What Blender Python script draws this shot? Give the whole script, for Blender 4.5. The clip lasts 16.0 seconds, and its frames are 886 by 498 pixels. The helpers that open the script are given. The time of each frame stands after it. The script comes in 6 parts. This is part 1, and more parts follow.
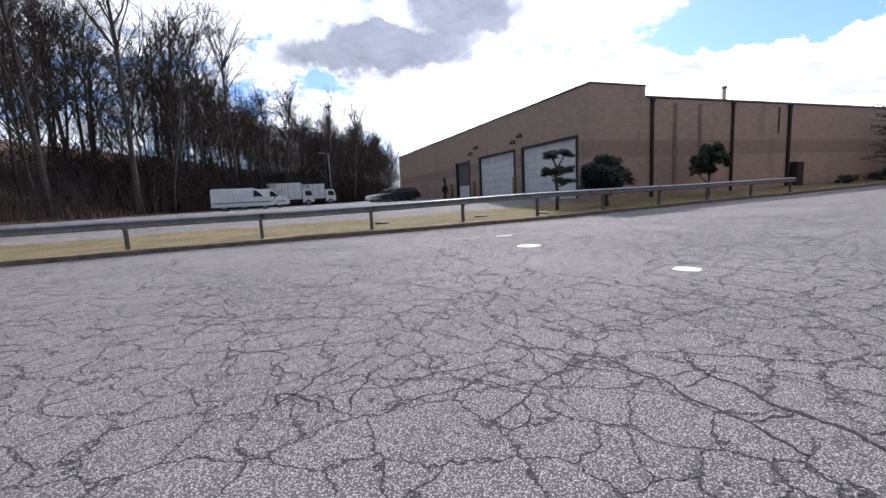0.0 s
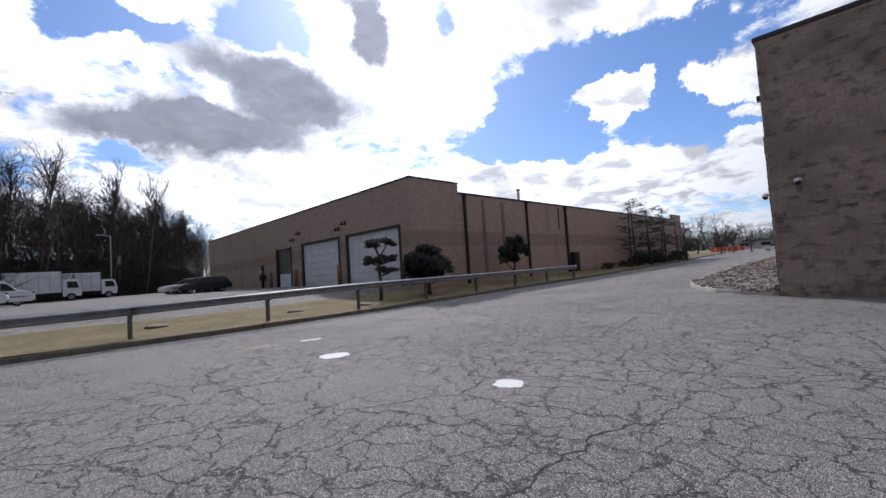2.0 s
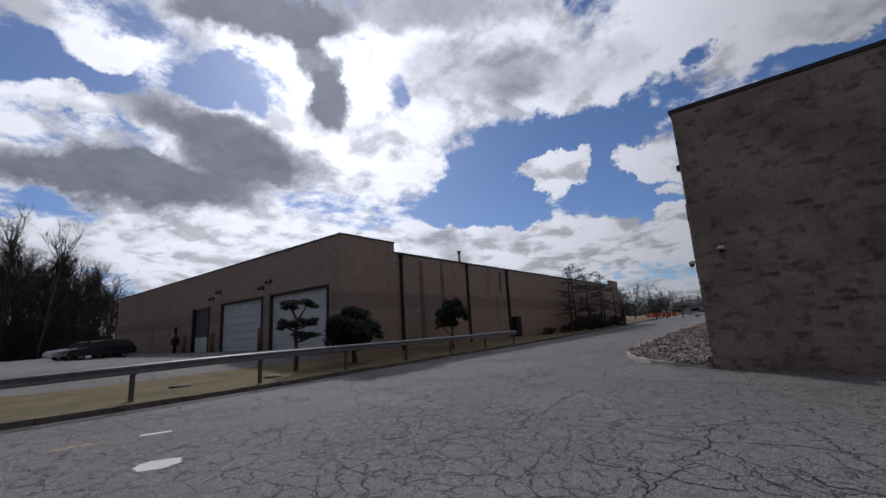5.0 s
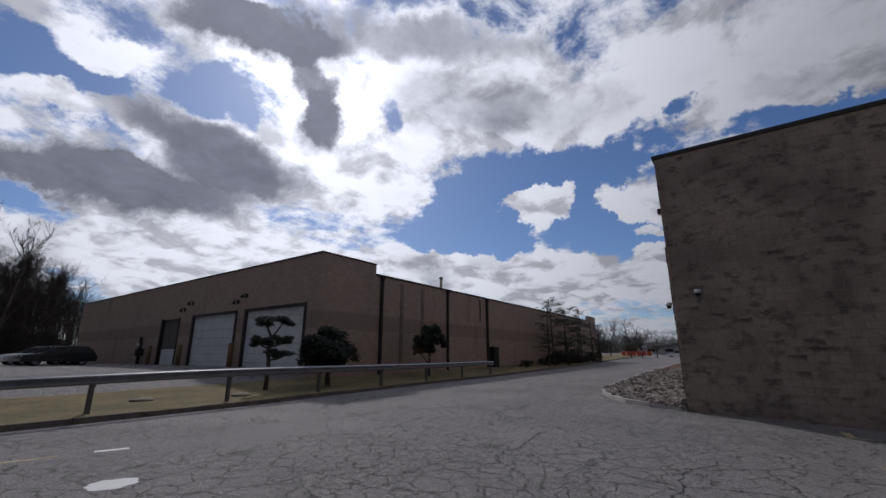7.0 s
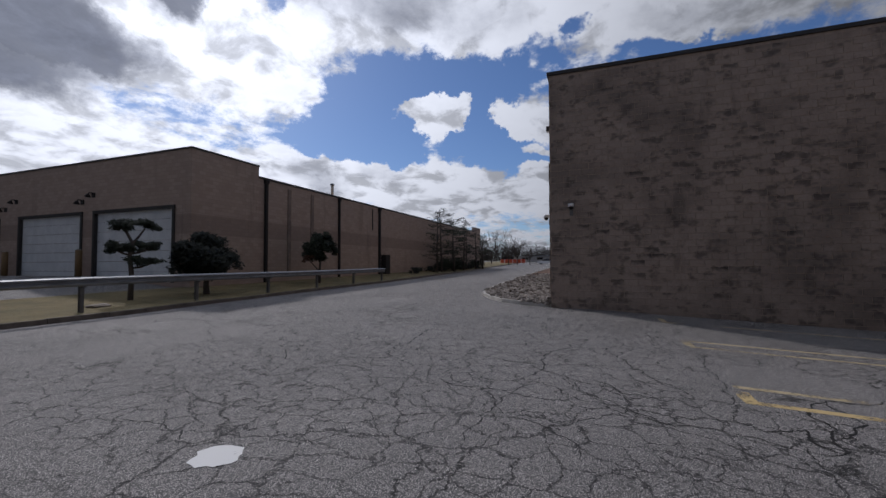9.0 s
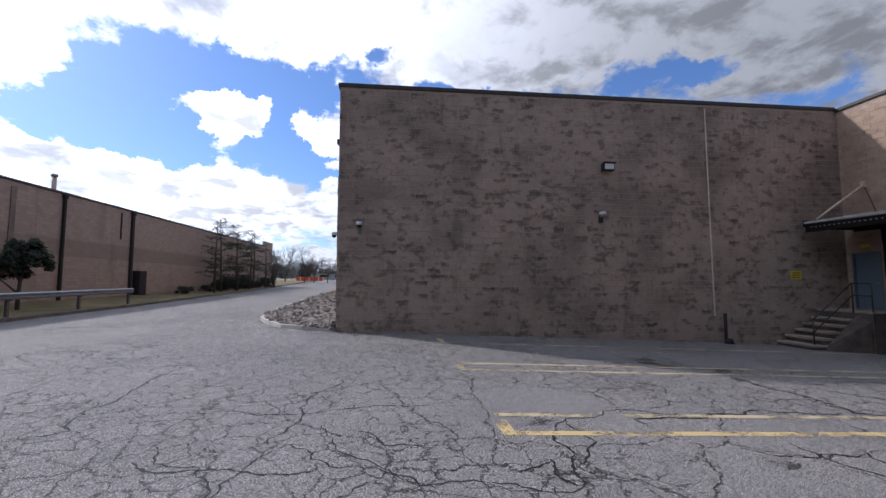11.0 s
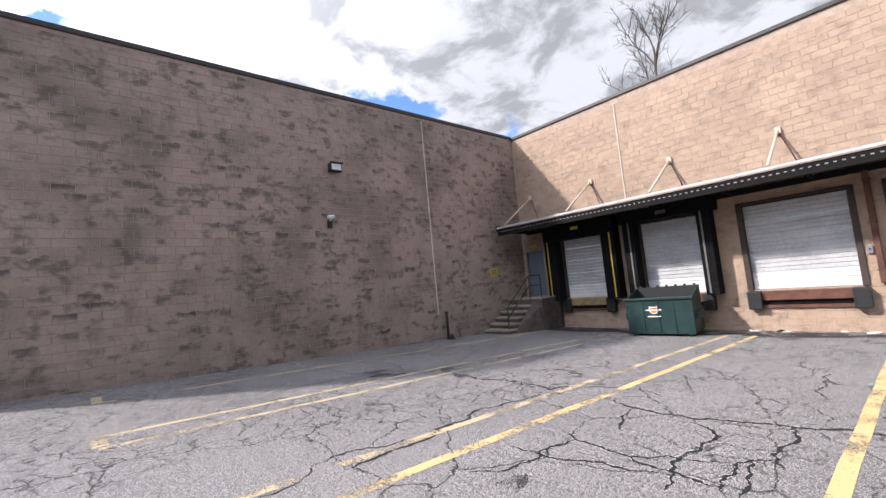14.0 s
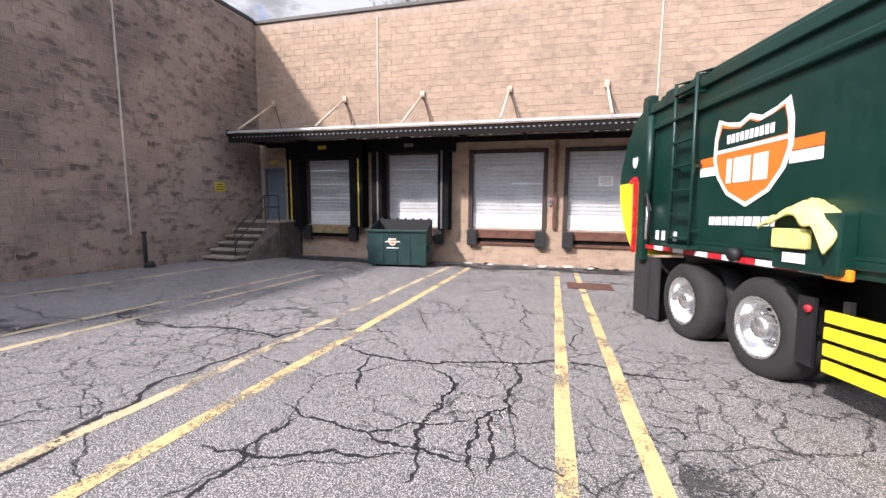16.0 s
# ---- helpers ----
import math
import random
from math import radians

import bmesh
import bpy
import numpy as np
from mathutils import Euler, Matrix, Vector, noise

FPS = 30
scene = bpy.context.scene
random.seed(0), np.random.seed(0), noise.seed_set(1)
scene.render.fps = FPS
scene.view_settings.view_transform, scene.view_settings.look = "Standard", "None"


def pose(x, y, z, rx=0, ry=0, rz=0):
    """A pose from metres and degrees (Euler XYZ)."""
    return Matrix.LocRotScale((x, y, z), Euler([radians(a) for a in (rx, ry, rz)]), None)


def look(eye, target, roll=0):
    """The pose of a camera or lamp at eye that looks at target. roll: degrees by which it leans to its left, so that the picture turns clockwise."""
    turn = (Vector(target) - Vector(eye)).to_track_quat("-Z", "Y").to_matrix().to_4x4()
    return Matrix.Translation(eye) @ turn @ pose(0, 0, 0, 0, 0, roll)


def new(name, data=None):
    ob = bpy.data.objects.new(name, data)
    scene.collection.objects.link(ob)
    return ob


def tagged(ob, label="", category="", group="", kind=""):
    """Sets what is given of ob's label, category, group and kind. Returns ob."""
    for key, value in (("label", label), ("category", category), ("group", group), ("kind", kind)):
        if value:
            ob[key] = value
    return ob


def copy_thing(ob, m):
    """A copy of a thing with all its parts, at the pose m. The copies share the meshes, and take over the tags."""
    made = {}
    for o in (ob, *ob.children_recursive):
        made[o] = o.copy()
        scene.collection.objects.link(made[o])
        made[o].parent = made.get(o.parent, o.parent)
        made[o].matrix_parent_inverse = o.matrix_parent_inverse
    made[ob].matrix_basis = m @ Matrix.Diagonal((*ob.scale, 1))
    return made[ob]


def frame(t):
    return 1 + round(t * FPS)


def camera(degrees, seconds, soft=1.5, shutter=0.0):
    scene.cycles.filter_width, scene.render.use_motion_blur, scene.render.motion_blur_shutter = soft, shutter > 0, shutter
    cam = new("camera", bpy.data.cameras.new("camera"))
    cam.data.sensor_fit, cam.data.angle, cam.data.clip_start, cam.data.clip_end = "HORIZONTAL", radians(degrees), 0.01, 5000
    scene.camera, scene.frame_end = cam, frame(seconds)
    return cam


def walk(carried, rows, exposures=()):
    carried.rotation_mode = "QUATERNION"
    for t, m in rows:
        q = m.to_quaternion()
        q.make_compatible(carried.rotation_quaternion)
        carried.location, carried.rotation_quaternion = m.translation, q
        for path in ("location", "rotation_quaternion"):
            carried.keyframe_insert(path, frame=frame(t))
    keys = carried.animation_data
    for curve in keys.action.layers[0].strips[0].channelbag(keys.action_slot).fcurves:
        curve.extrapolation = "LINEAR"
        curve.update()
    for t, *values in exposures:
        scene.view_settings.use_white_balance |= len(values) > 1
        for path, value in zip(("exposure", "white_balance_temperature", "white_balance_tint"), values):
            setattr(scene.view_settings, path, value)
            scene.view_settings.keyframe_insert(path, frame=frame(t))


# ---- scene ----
cam = camera(94.1, 16.0)
PATH = [
    (0, (0.459, 0.49, 1.264), (1.167, 2.343, 1.005), -3.0),
    (0.5, (0.831, 0.887, 1.293), (1.825, 2.594, 0.976), -3.7),
    (1, (1.155, 1.244, 1.326), (2.151, 2.946, 0.989), -0.1),
    (1.5, (1.513, 1.447, 1.374), (2.726, 3.026, 1.191), 0.2),
    (2, (1.791, 1.553, 1.445), (3.186, 2.983, 1.55), -3.7),
    (2.5, (2.150, 1.680, 1.460), (3.769, 2.821, 1.738), -0.7),
    (3, (2.550, 1.680, 1.470), (4.285, 2.636, 1.744), -1.3),
    (3.5, (2.820, 1.630, 1.500), (4.624, 2.425, 1.838), -2.9),
    (4, (3.050, 1.660, 1.550), (4.846, 2.430, 1.976), -0.7),
    (4.5, (3.380, 1.660, 1.555), (5.027, 2.722, 1.954), -3.6),
    (5, (3.490, 1.800, 1.550), (5.030, 3.017, 1.935), -3.3),
    (7.5, (3.410, 1.860, 1.570), (4.997, 2.961, 2.089), 0.8),
    (8, (3.465, 1.950, 1.520), (5.159, 2.947, 1.892), 0.2),
    (8.5, (3.420, 1.950, 1.485), (5.224, 2.797, 1.650), 0.7),
    (10.8, (4.331, 1.67, 1.62), (6.327, 1.638, 1.747), -1.8),
    (11, (4.488, 1.618, 1.609), (6.47, 1.395, 1.763), -0.1),
    (11.5, (4.797, 1.434, 1.554), (6.714, 0.868, 1.625), 1.6),
    (12, (4.92, 1.203, 1.563), (6.821, 0.581, 1.573), -5.4),
    (12.5, (5.192, 1.056, 1.5), (6.877, -0.02, 1.553), -2.3),
    (13, (5.34, 0.843, 1.48), (6.935, -0.363, 1.531), -5.0),
    (13.5, (5.557, 0.636, 1.463), (7.237, -0.436, 1.632), -9.2),
    (14, (5.866, 0.44, 1.46), (7.373, -0.865, 1.634), -5.4),
    (14.5, (6.053, 0.108, 1.472), (7.504, -1.267, 1.519), -9.9),
    (15, (6.364, -0.113, 1.437), (7.723, -1.58, 1.477), -4.4),
    (15.5, (6.523, -0.401, 1.432), (7.552, -2.113, 1.337), -1.0),
    (16, (6.595, -0.713, 1.418), (7.111, -2.63, 1.179), 0.4),
]
EXPOSURES = [(0, 0.5, 6050, 15), (1.0, 0.4, 6050, 15), (2, 0.0, 6100, 14), (3, -0.55, 6100, 14), (4, -0.9, 6100, 14), (5.2, -0.9, 6100, 15), (7.3, -1.0, 6100, 15), (8, -1.0, 6100, 15), (8.7, -0.9, 6050, 14), (10.8, 0.15, 5850, 15), (12, 0.7, 5900, 14), (13, 1.2, 6050, 13), (14, 1.35, 6250, 15), (16, 1.42, 6300, 16)]
walk(cam, [(t, look(eye, target, roll)) for t, eye, target, roll in PATH], EXPOSURES)

# ---- light ----
SUN = Vector((0.43, 0.665, 0.61)).normalized()
sun_data = bpy.data.lights.new("sun", "SUN")
sun_data.energy, sun_data.angle, sun_data.color = 2.5, radians(2.6), (1.0, 0.94, 0.86)
sun = new("sun", sun_data)
sun.matrix_world = look(SUN * 200, (0, 0, 0))


class Net:
    """A short hand for node trees."""

    def __init__(self, tree):
        self.t = tree
        tree.nodes.clear()

    def n(self, kind, ins=None, feature="", rgb_blend=""):
        node = self.t.nodes.new(kind)
        if feature:
            node.feature = feature
        if rgb_blend:
            node.data_type, node.blend_type = "RGBA", rgb_blend
        for k, v in (ins or {}).items():
            if hasattr(v, "links"):
                self.t.links.new(v, node.inputs[k])
            else:
                node.inputs[k].default_value = v
        return node

    def math(self, op, a, b=None, c=None, clamp=False):
        node = self.t.nodes.new("ShaderNodeMath")
        node.operation, node.use_clamp = op, clamp
        for i, v in enumerate((a, b, c)):
            if v is None:
                continue
            if hasattr(v, "links"):
                self.t.links.new(v, node.inputs[i])
            else:
                node.inputs[i].default_value = v
        return node.outputs[0]

    def vec(self, op, a, b=None, s=None):
        node = self.t.nodes.new("ShaderNodeVectorMath")
        node.operation = op
        for i, v in enumerate((a, b)):
            if v is None:
                continue
            if hasattr(v, "links"):
                self.t.links.new(v, node.inputs[i])
            else:
                node.inputs[i].default_value = v
        if s is not None:
            if hasattr(s, "links"):
                self.t.links.new(s, node.inputs["Scale"])
            else:
                node.inputs["Scale"].default_value = s
        return node.outputs["Value"] if op in ("DISTANCE", "LENGTH", "DOT_PRODUCT") else node.outputs[0]

    def noise(self, vector, scale, detail=4.0, rough=0.55, distort=0.0):
        return self.n("ShaderNodeTexNoise", {"Vector": vector, "Scale": scale, "Detail": detail, "Roughness": rough, "Distortion": distort})

    def ramp(self, fac, a, b, lo=0.0, hi=1.0, smooth=True):
        node = self.n("ShaderNodeMapRange", {"Value": fac, "From Min": a, "From Max": b, "To Min": lo, "To Max": hi})
        node.interpolation_type = "SMOOTHSTEP" if smooth else "LINEAR"
        return node.outputs[0]

    def mix(self, fac, a, b, blend="MIX"):
        node = self.t.nodes.new("ShaderNodeMix")
        node.data_type, node.blend_type = "RGBA", blend
        for i, v in ((0, fac), (6, a), (7, b)):
            if hasattr(v, "links"):
                self.t.links.new(v, node.inputs[i])
            elif i == 0:
                node.inputs[i].default_value = v
            else:
                node.inputs[i].default_value = (*v, 1) if len(v) == 3 else v
        return node.outputs[2]


# Sky: clear blue with broken, back-lit cloud.
# Each patch: azimuth from +y towards +x, height, half length, half thickness, tilt (all in degrees), weight.
CLOUDS = [(68.4, 19.8, 4.6, 1.7, -1, 2.4), (80.1, 18.8, 3.8, 1.6, -9, 2.2), (82.1, 15.2, 2.6, 0.7, -6, 1.4), (82.9, 12.5, 1.9, 0.6, -5, 1.4), (69.2, 10.8, 20.8, 3.0, -4, 1.2), (57.1, 12.4, 7.7, 1.7, 1, 0.8), (17.4, 12.7, 16.5, 3.6, 4, 0.9), (8.1, 25.1, 4.6, 1.4, 2, 0.7), (10.4, 31.5, 2.6, 1.1, 10, 0.8), (40.6, 23.7, 10.3, 5.1, 11, 0.8), (51.1, 32.9, 17.4, 5.4, 7, 0.6), (76.5, 26.6, 6.3, 2.1, -5, 0.6)]
CLOUDS += [(17.9, 11.1, 11.1, 3.4, -1, 0.8), (98, 33, 18, 5, -6, 0.9), (122, 33, 16, 6, 0, 1.0), (148, 28, 16, 7, 0, 1.0), (175, 30, 20, 9, 0, 0.6), (-20, 25, 16, 8, 0, 0.5), (93, 18, 5, 2, 0, 0.8)]
DARKS = [(7.4, 18.8, 7.0, 2.2, 13, 0.88), (19.3, 18.6, 8.8, 3.3, 12, 0.99), (13.2, 18.3, 6.5, 2.2, 2, 0.66), (22.8, 24.7, 9.0, 2.6, -16, 1.04), (34.2, 34.4, 6.0, 2.0, -59, 0.94), (36.2, 29.9, 3.0, 2.6, -80, 0.66), (24.9, 38.7, 8.0, 2.5, 6, 0.88), (44.5, 41.5, 18.2, 2.5, 1, 0.77), (57.2, 33.8, 8.7, 3.7, -6, 0.44), (71.2, 31.8, 7.9, 3.1, -4, 0.38), (99.9, 28.0, 4.8, 1.2, -13, 0.25), (51.3, 11.3, 4.3, 2.2, -8, 0.5), (61.7, 12.3, 3.5, 1.4, -12, 0.29)]
CLEARS = [(2.9, 28.2, 2.7, 2.5, 24, 0.9), (9.2, 28.6, 4.0, 1.6, 14, 0.8), (24.5, 31.1, 4.5, 2.4, 11, 0.75), (46.2, 32.0, 1.7, 3.2, 0, 0.8), (59.5, 18.1, 6.0, 4.2, -25, 1.1), (69.4, 24.2, 11.0, 2.4, 0, 1.1), (75.0, 19.4, 1.7, 2.6, 0, 1.6), (76.8, 14.9, 7.2, 2.6, -10, 1.0), (82.5, 25.6, 2.8, 2.0, 16, 0.8), (87.7, 29.6, 1.2, 1.0, 12, 0.7), (98.8, 24.6, 5.9, 1.3, -5, 0.9), (7.5, 14.2, 4.3, 1.6, 3, 0.8), (56.8, 15.8, 7.4, 2.4, -6, 1.0), (124, 24.5, 5, 2, 0, 0.65), (131, 23.8, 4, 1.4, 0, 0.65), (98, 31.5, 3.5, 1.6, -10, 0.6)]
world = bpy.data.worlds.new("sky")
scene.world = world
world.use_nodes = True
w = Net(world.node_tree)
sky = w.n("ShaderNodeTexSky")
sky.sky_type, sky.sun_disc = "NISHITA", False
sky.sun_elevation, sky.sun_rotation = math.asin(SUN.z), math.atan2(SUN.x, SUN.y)
sky.altitude, sky.air_density, sky.dust_density, sky.ozone_density = 50.0, 1.0, 0.6, 2.0
way = w.n("ShaderNodeTexCoord").outputs["Generated"]
parts_xyz = w.n("ShaderNodeSeparateXYZ", {0: way})
up = w.math("ADD", w.math("MAXIMUM", parts_xyz.outputs[2], 0.0), 0.22)
flat = w.n("ShaderNodeCombineXYZ", {0: w.math("DIVIDE", parts_xyz.outputs[0], up), 1: w.math("DIVIDE", parts_xyz.outputs[1], up), 2: 0.0}).outputs[0]
puff = w.noise(flat, 2.4, 10.0, 0.62, 0.25).outputs[0]
curl = w.noise(flat, 7.5, 10.0, 0.68, 0.3).outputs[0]
warp = w.noise(way, 9.0, 8.0, 0.62)
wobble = w.vec("SCALE", w.vec("SUBTRACT", warp.outputs[1], (0.5, 0.5, 0.5)), s=0.14)
bent = w.vec("NORMALIZE", w.vec("ADD", way, wobble))


def patches(rows):
    """Soft elongated patches in the sky."""
    total = None
    for az, el, long_, thick_, tilt, wt in rows:
        a, e, k = radians(az), radians(el), radians(tilt)
        east = Vector((math.cos(a), -math.sin(a), 0))
        north = Vector((-math.sin(a) * math.sin(e), -math.cos(a) * math.sin(e), math.cos(e)))
        u = (east * math.cos(k) + north * math.sin(k)) / radians(long_)
        v = (north * math.cos(k) - east * math.sin(k)) / radians(thick_)
        p, q = w.vec("DOT_PRODUCT", bent, tuple(u)), w.vec("DOT_PRODUCT", bent, tuple(v))
        d = w.math("MULTIPLY_ADD", p, p, w.math("MULTIPLY", q, q))
        total = w.math("MULTIPLY_ADD", w.ramp(d, 0.1, 2.4, 1.0, 0.0), wt, 0.0 if total is None else total)
    return total


near_sun = w.math("MAXIMUM", w.vec("DOT_PRODUCT", way, tuple(SUN)), 0.0)
cover = w.math("MULTIPLY_ADD", w.math("SUBTRACT", puff, 0.5), 2.6, 0.3)
cover = w.math("MULTIPLY_ADD", w.math("SUBTRACT", curl, 0.5), 1.9, cover)
cover = w.math("ADD", cover, w.math("MULTIPLY", patches(CLOUDS), 0.6))
cover = w.math("SUBTRACT", cover, w.math("MULTIPLY", patches(CLEARS), 0.95))
dark = w.math("MINIMUM", patches(DARKS), 1.05)
mask = w.ramp(w.math("MULTIPLY_ADD", dark, 0.5, cover), -0.1, 0.5)
grey = w.math("MULTIPLY_ADD", w.math("SUBTRACT", curl, 0.5), 1.5, w.math("MULTIPLY", w.math("SUBTRACT", puff, 0.44), 1.9))
thick = w.ramp(w.math("MULTIPLY_ADD", grey, 0.42, dark), 0.0, 1.15)
halo = w.math("POWER", near_sun, 2.4)
core = w.math("POWER", near_sun, 90.0)
billow = w.noise(w.vec("ADD", flat, tuple(-0.05 * c for c in SUN)), 5.0, 9.0, 0.6, 0.3).outputs[0]
bright = w.math("ADD", w.math("MULTIPLY_ADD", halo, 1.75, 0.36), w.math("MULTIPLY", core, 1.6))
bright = w.math("MULTIPLY", bright, w.ramp(billow, 0.37, 0.55, 0.6, 1.08))
lit = w.n("ShaderNodeMix", {0: 1.0, 6: (0.90, 0.92, 0.955, 1)}, rgb_blend="MULTIPLY")
w.t.links.new(bright, lit.inputs[7])
shade = w.n("ShaderNodeMix", {0: 1.0, 6: (0.19, 0.205, 0.25, 1)}, rgb_blend="MULTIPLY")
w.t.links.new(w.math("MULTIPLY", w.math("MULTIPLY_ADD", halo, 1.0, 0.6), w.math("MULTIPLY_ADD", curl, 1.3, 0.4)), shade.inputs[7])
cloud = w.mix(w.math("MULTIPLY", thick, 0.95), lit.outputs[2], shade.outputs[2])
blue = w.n("ShaderNodeMix", {0: 1.0, 6: sky.outputs[0], 7: (0.078, 0.094, 0.118, 1)}, rgb_blend="MULTIPLY")
colour = w.mix(mask, blue.outputs[2], cloud)
back = w.n("ShaderNodeBackground", {0: colour, 1: 1.0})
w.n("ShaderNodeOutputWorld", {0: back.outputs[0]})

# ---- materials ----


def material(name):
    m = bpy.data.materials.new(name)
    m.use_nodes = True
    return m, Net(m.node_tree)


def finish(n, colour, rough=0.7, metal=0.0, height=None, bump=0.3, dist=0.01, **extra):
    b = n.n("ShaderNodeBsdfPrincipled", {"Roughness": rough, "Metallic": metal})
    if hasattr(colour, "links"):
        n.t.links.new(colour, b.inputs["Base Color"])
    else:
        b.inputs["Base Color"].default_value = (*colour, 1)
    for k, v in extra.items():
        b.inputs[k.replace("_", " ")].default_value = v
    if height is not None:
        bm_ = n.n("ShaderNodeBump", {"Strength": bump, "Distance": dist, "Height": height})
        n.t.links.new(bm_.outputs[0], b.inputs["Normal"])
    n.n("ShaderNodeOutputMaterial", {0: b.outputs[0]})
    return b


def plain(name, colour, rough=0.6, metal=0.0, vary=0.25, scale=6.0, bump=0.15, **extra):
    """Paint, rubber, metal: one colour with dirt at two scales."""
    m, n = material(name)
    at = n.n("ShaderNodeTexCoord").outputs["Object"]
    big, small = n.noise(at, scale, 5.0).outputs[0], n.noise(at, scale * 9, 3.0).outputs[0]
    f = n.math("ADD", n.math("MULTIPLY", big, 0.65), n.math("MULTIPLY", small, 0.35))
    dark = tuple(c * (1 - vary) for c in colour)
    light = tuple(min(1, c * (1 + vary * 0.5)) for c in colour)
    finish(n, n.mix(n.ramp(f, 0.32, 0.68), dark, light), n.ramp(f, 0.3, 0.7, max(0.04, rough - 0.1), min(1, rough + 0.1)), metal, small, bump, 0.004, **extra)
    return m


def asphalt_material():
    m, n = material("asphalt")
    at = n.n("ShaderNodeNewGeometry").outputs["Position"]
    grit = n.noise(at, 115.0, 3.0, 0.75).outputs[0]
    chips = n.n("ShaderNodeTexVoronoi", {"Vector": at, "Scale": 92.0}, feature="F1")
    patch = n.noise(at, 0.33, 5.0, 0.6).outputs[0]
    mid = n.noise(at, 2.2, 5.0, 0.6).outputs[0]
    wob = n.vec("ADD", at, n.vec("SCALE", n.vec("SUBTRACT", n.noise(at, 1.7, 6.0, 0.65).outputs[1], (0.5, 0.5, 0.5)), s=0.5))
    where = n.noise(at, 0.16, 2.0, 0.5).outputs[0]

    def net(scale, width):
        v = n.n("ShaderNodeTexVoronoi", {"Vector": wob, "Scale": scale}, feature="DISTANCE_TO_EDGE")
        return n.ramp(v.outputs[0], 0.0, width, 1.0, 0.0)
    wide = n.math("MULTIPLY", net(0.55, 0.009), n.ramp(where, 0.36, 0.5))
    xyz = n.n("ShaderNodeSeparateXYZ", {0: at})
    # crazed most in the open yard, little by the dock
    craze = n.math("MULTIPLY", n.ramp(xyz.outputs[1], -1.0, 1.5), n.ramp(xyz.outputs[1], 11.0, 8.0))
    craze = n.math("ADD", n.math("MULTIPLY", craze, 0.13), n.noise(at, 0.24, 3.0).outputs[0])
    fine = n.math("MULTIPLY", net(2.5, 0.033), n.ramp(craze, 0.46, 0.56))
    tiny = n.math("MULTIPLY", net(5.2, 0.042), n.ramp(craze, 0.6, 0.7))
    fine = n.math("MAXIMUM", fine, n.math("MULTIPLY", tiny, 0.7))
    crack = n.math("MAXIMUM", wide, n.math("MULTIPLY", fine, 0.95))
    base = n.mix(n.ramp(patch, 0.3, 0.7), (0.225, 0.206, 0.197), (0.315, 0.288, 0.272))
    base = n.mix(n.math("MULTIPLY", n.ramp(mid, 0.5, 0.75), 0.35), base, (0.16, 0.154, 0.152))
    base = n.mix(n.math("MULTIPLY", n.ramp(grit, 0.47, 0.58), 0.8), base, (0.74, 0.69, 0.65))
    base = n.mix(n.math("MULTIPLY", n.ramp(chips.outputs[0], 0.32, 0.55), 0.88), base, (0.06, 0.058, 0.058))
    base = n.mix(n.math("MULTIPLY", crack, 0.98), base, (0.018, 0.017, 0.017))
    h = n.math("SUBTRACT", n.math("MULTIPLY", grit, 0.5), n.math("MULTIPLY", crack, 2.0))
    finish(n, base, 0.86, 0.0, h, 0.6, 0.008)
    return m


def grass_material():
    m, n = material("dry_grass")
    at = n.n("ShaderNodeNewGeometry").outputs["Position"]
    a, b, c = n.noise(at, 0.5, 6.0, 0.6).outputs[0], n.noise(at, 7.0, 5.0, 0.7).outputs[0], n.noise(at, 60.0, 3.0, 0.7).outputs[0]
    col = n.mix(n.ramp(a, 0.35, 0.65), (0.12, 0.1, 0.042), (0.24, 0.18, 0.08))
    col = n.mix(n.ramp(b, 0.5, 0.72), col, (0.09, 0.07, 0.035))
    col = n.mix(n.math("MULTIPLY", n.ramp(c, 0.4, 0.7), 0.5), col, (0.40, 0.33, 0.17))
    finish(n, col, 0.95, 0.0, c, 0.9, 0.03)
    return m


def litter_material():
    m, n = material("leaf_litter")
    at = n.n("ShaderNodeNewGeometry").outputs["Position"]
    a, b = n.noise(at, 0.25, 6.0, 0.6).outputs[0], n.noise(at, 5.0, 6.0, 0.75).outputs[0]
    col = n.mix(n.ramp(a, 0.35, 0.65), (0.085, 0.044, 0.028), (0.17, 0.085, 0.048))
    col = n.mix(n.ramp(b, 0.45, 0.65), col, (0.05, 0.035, 0.025))
    finish(n, col, 0.95, 0.0, b, 0.9, 0.06)
    return m


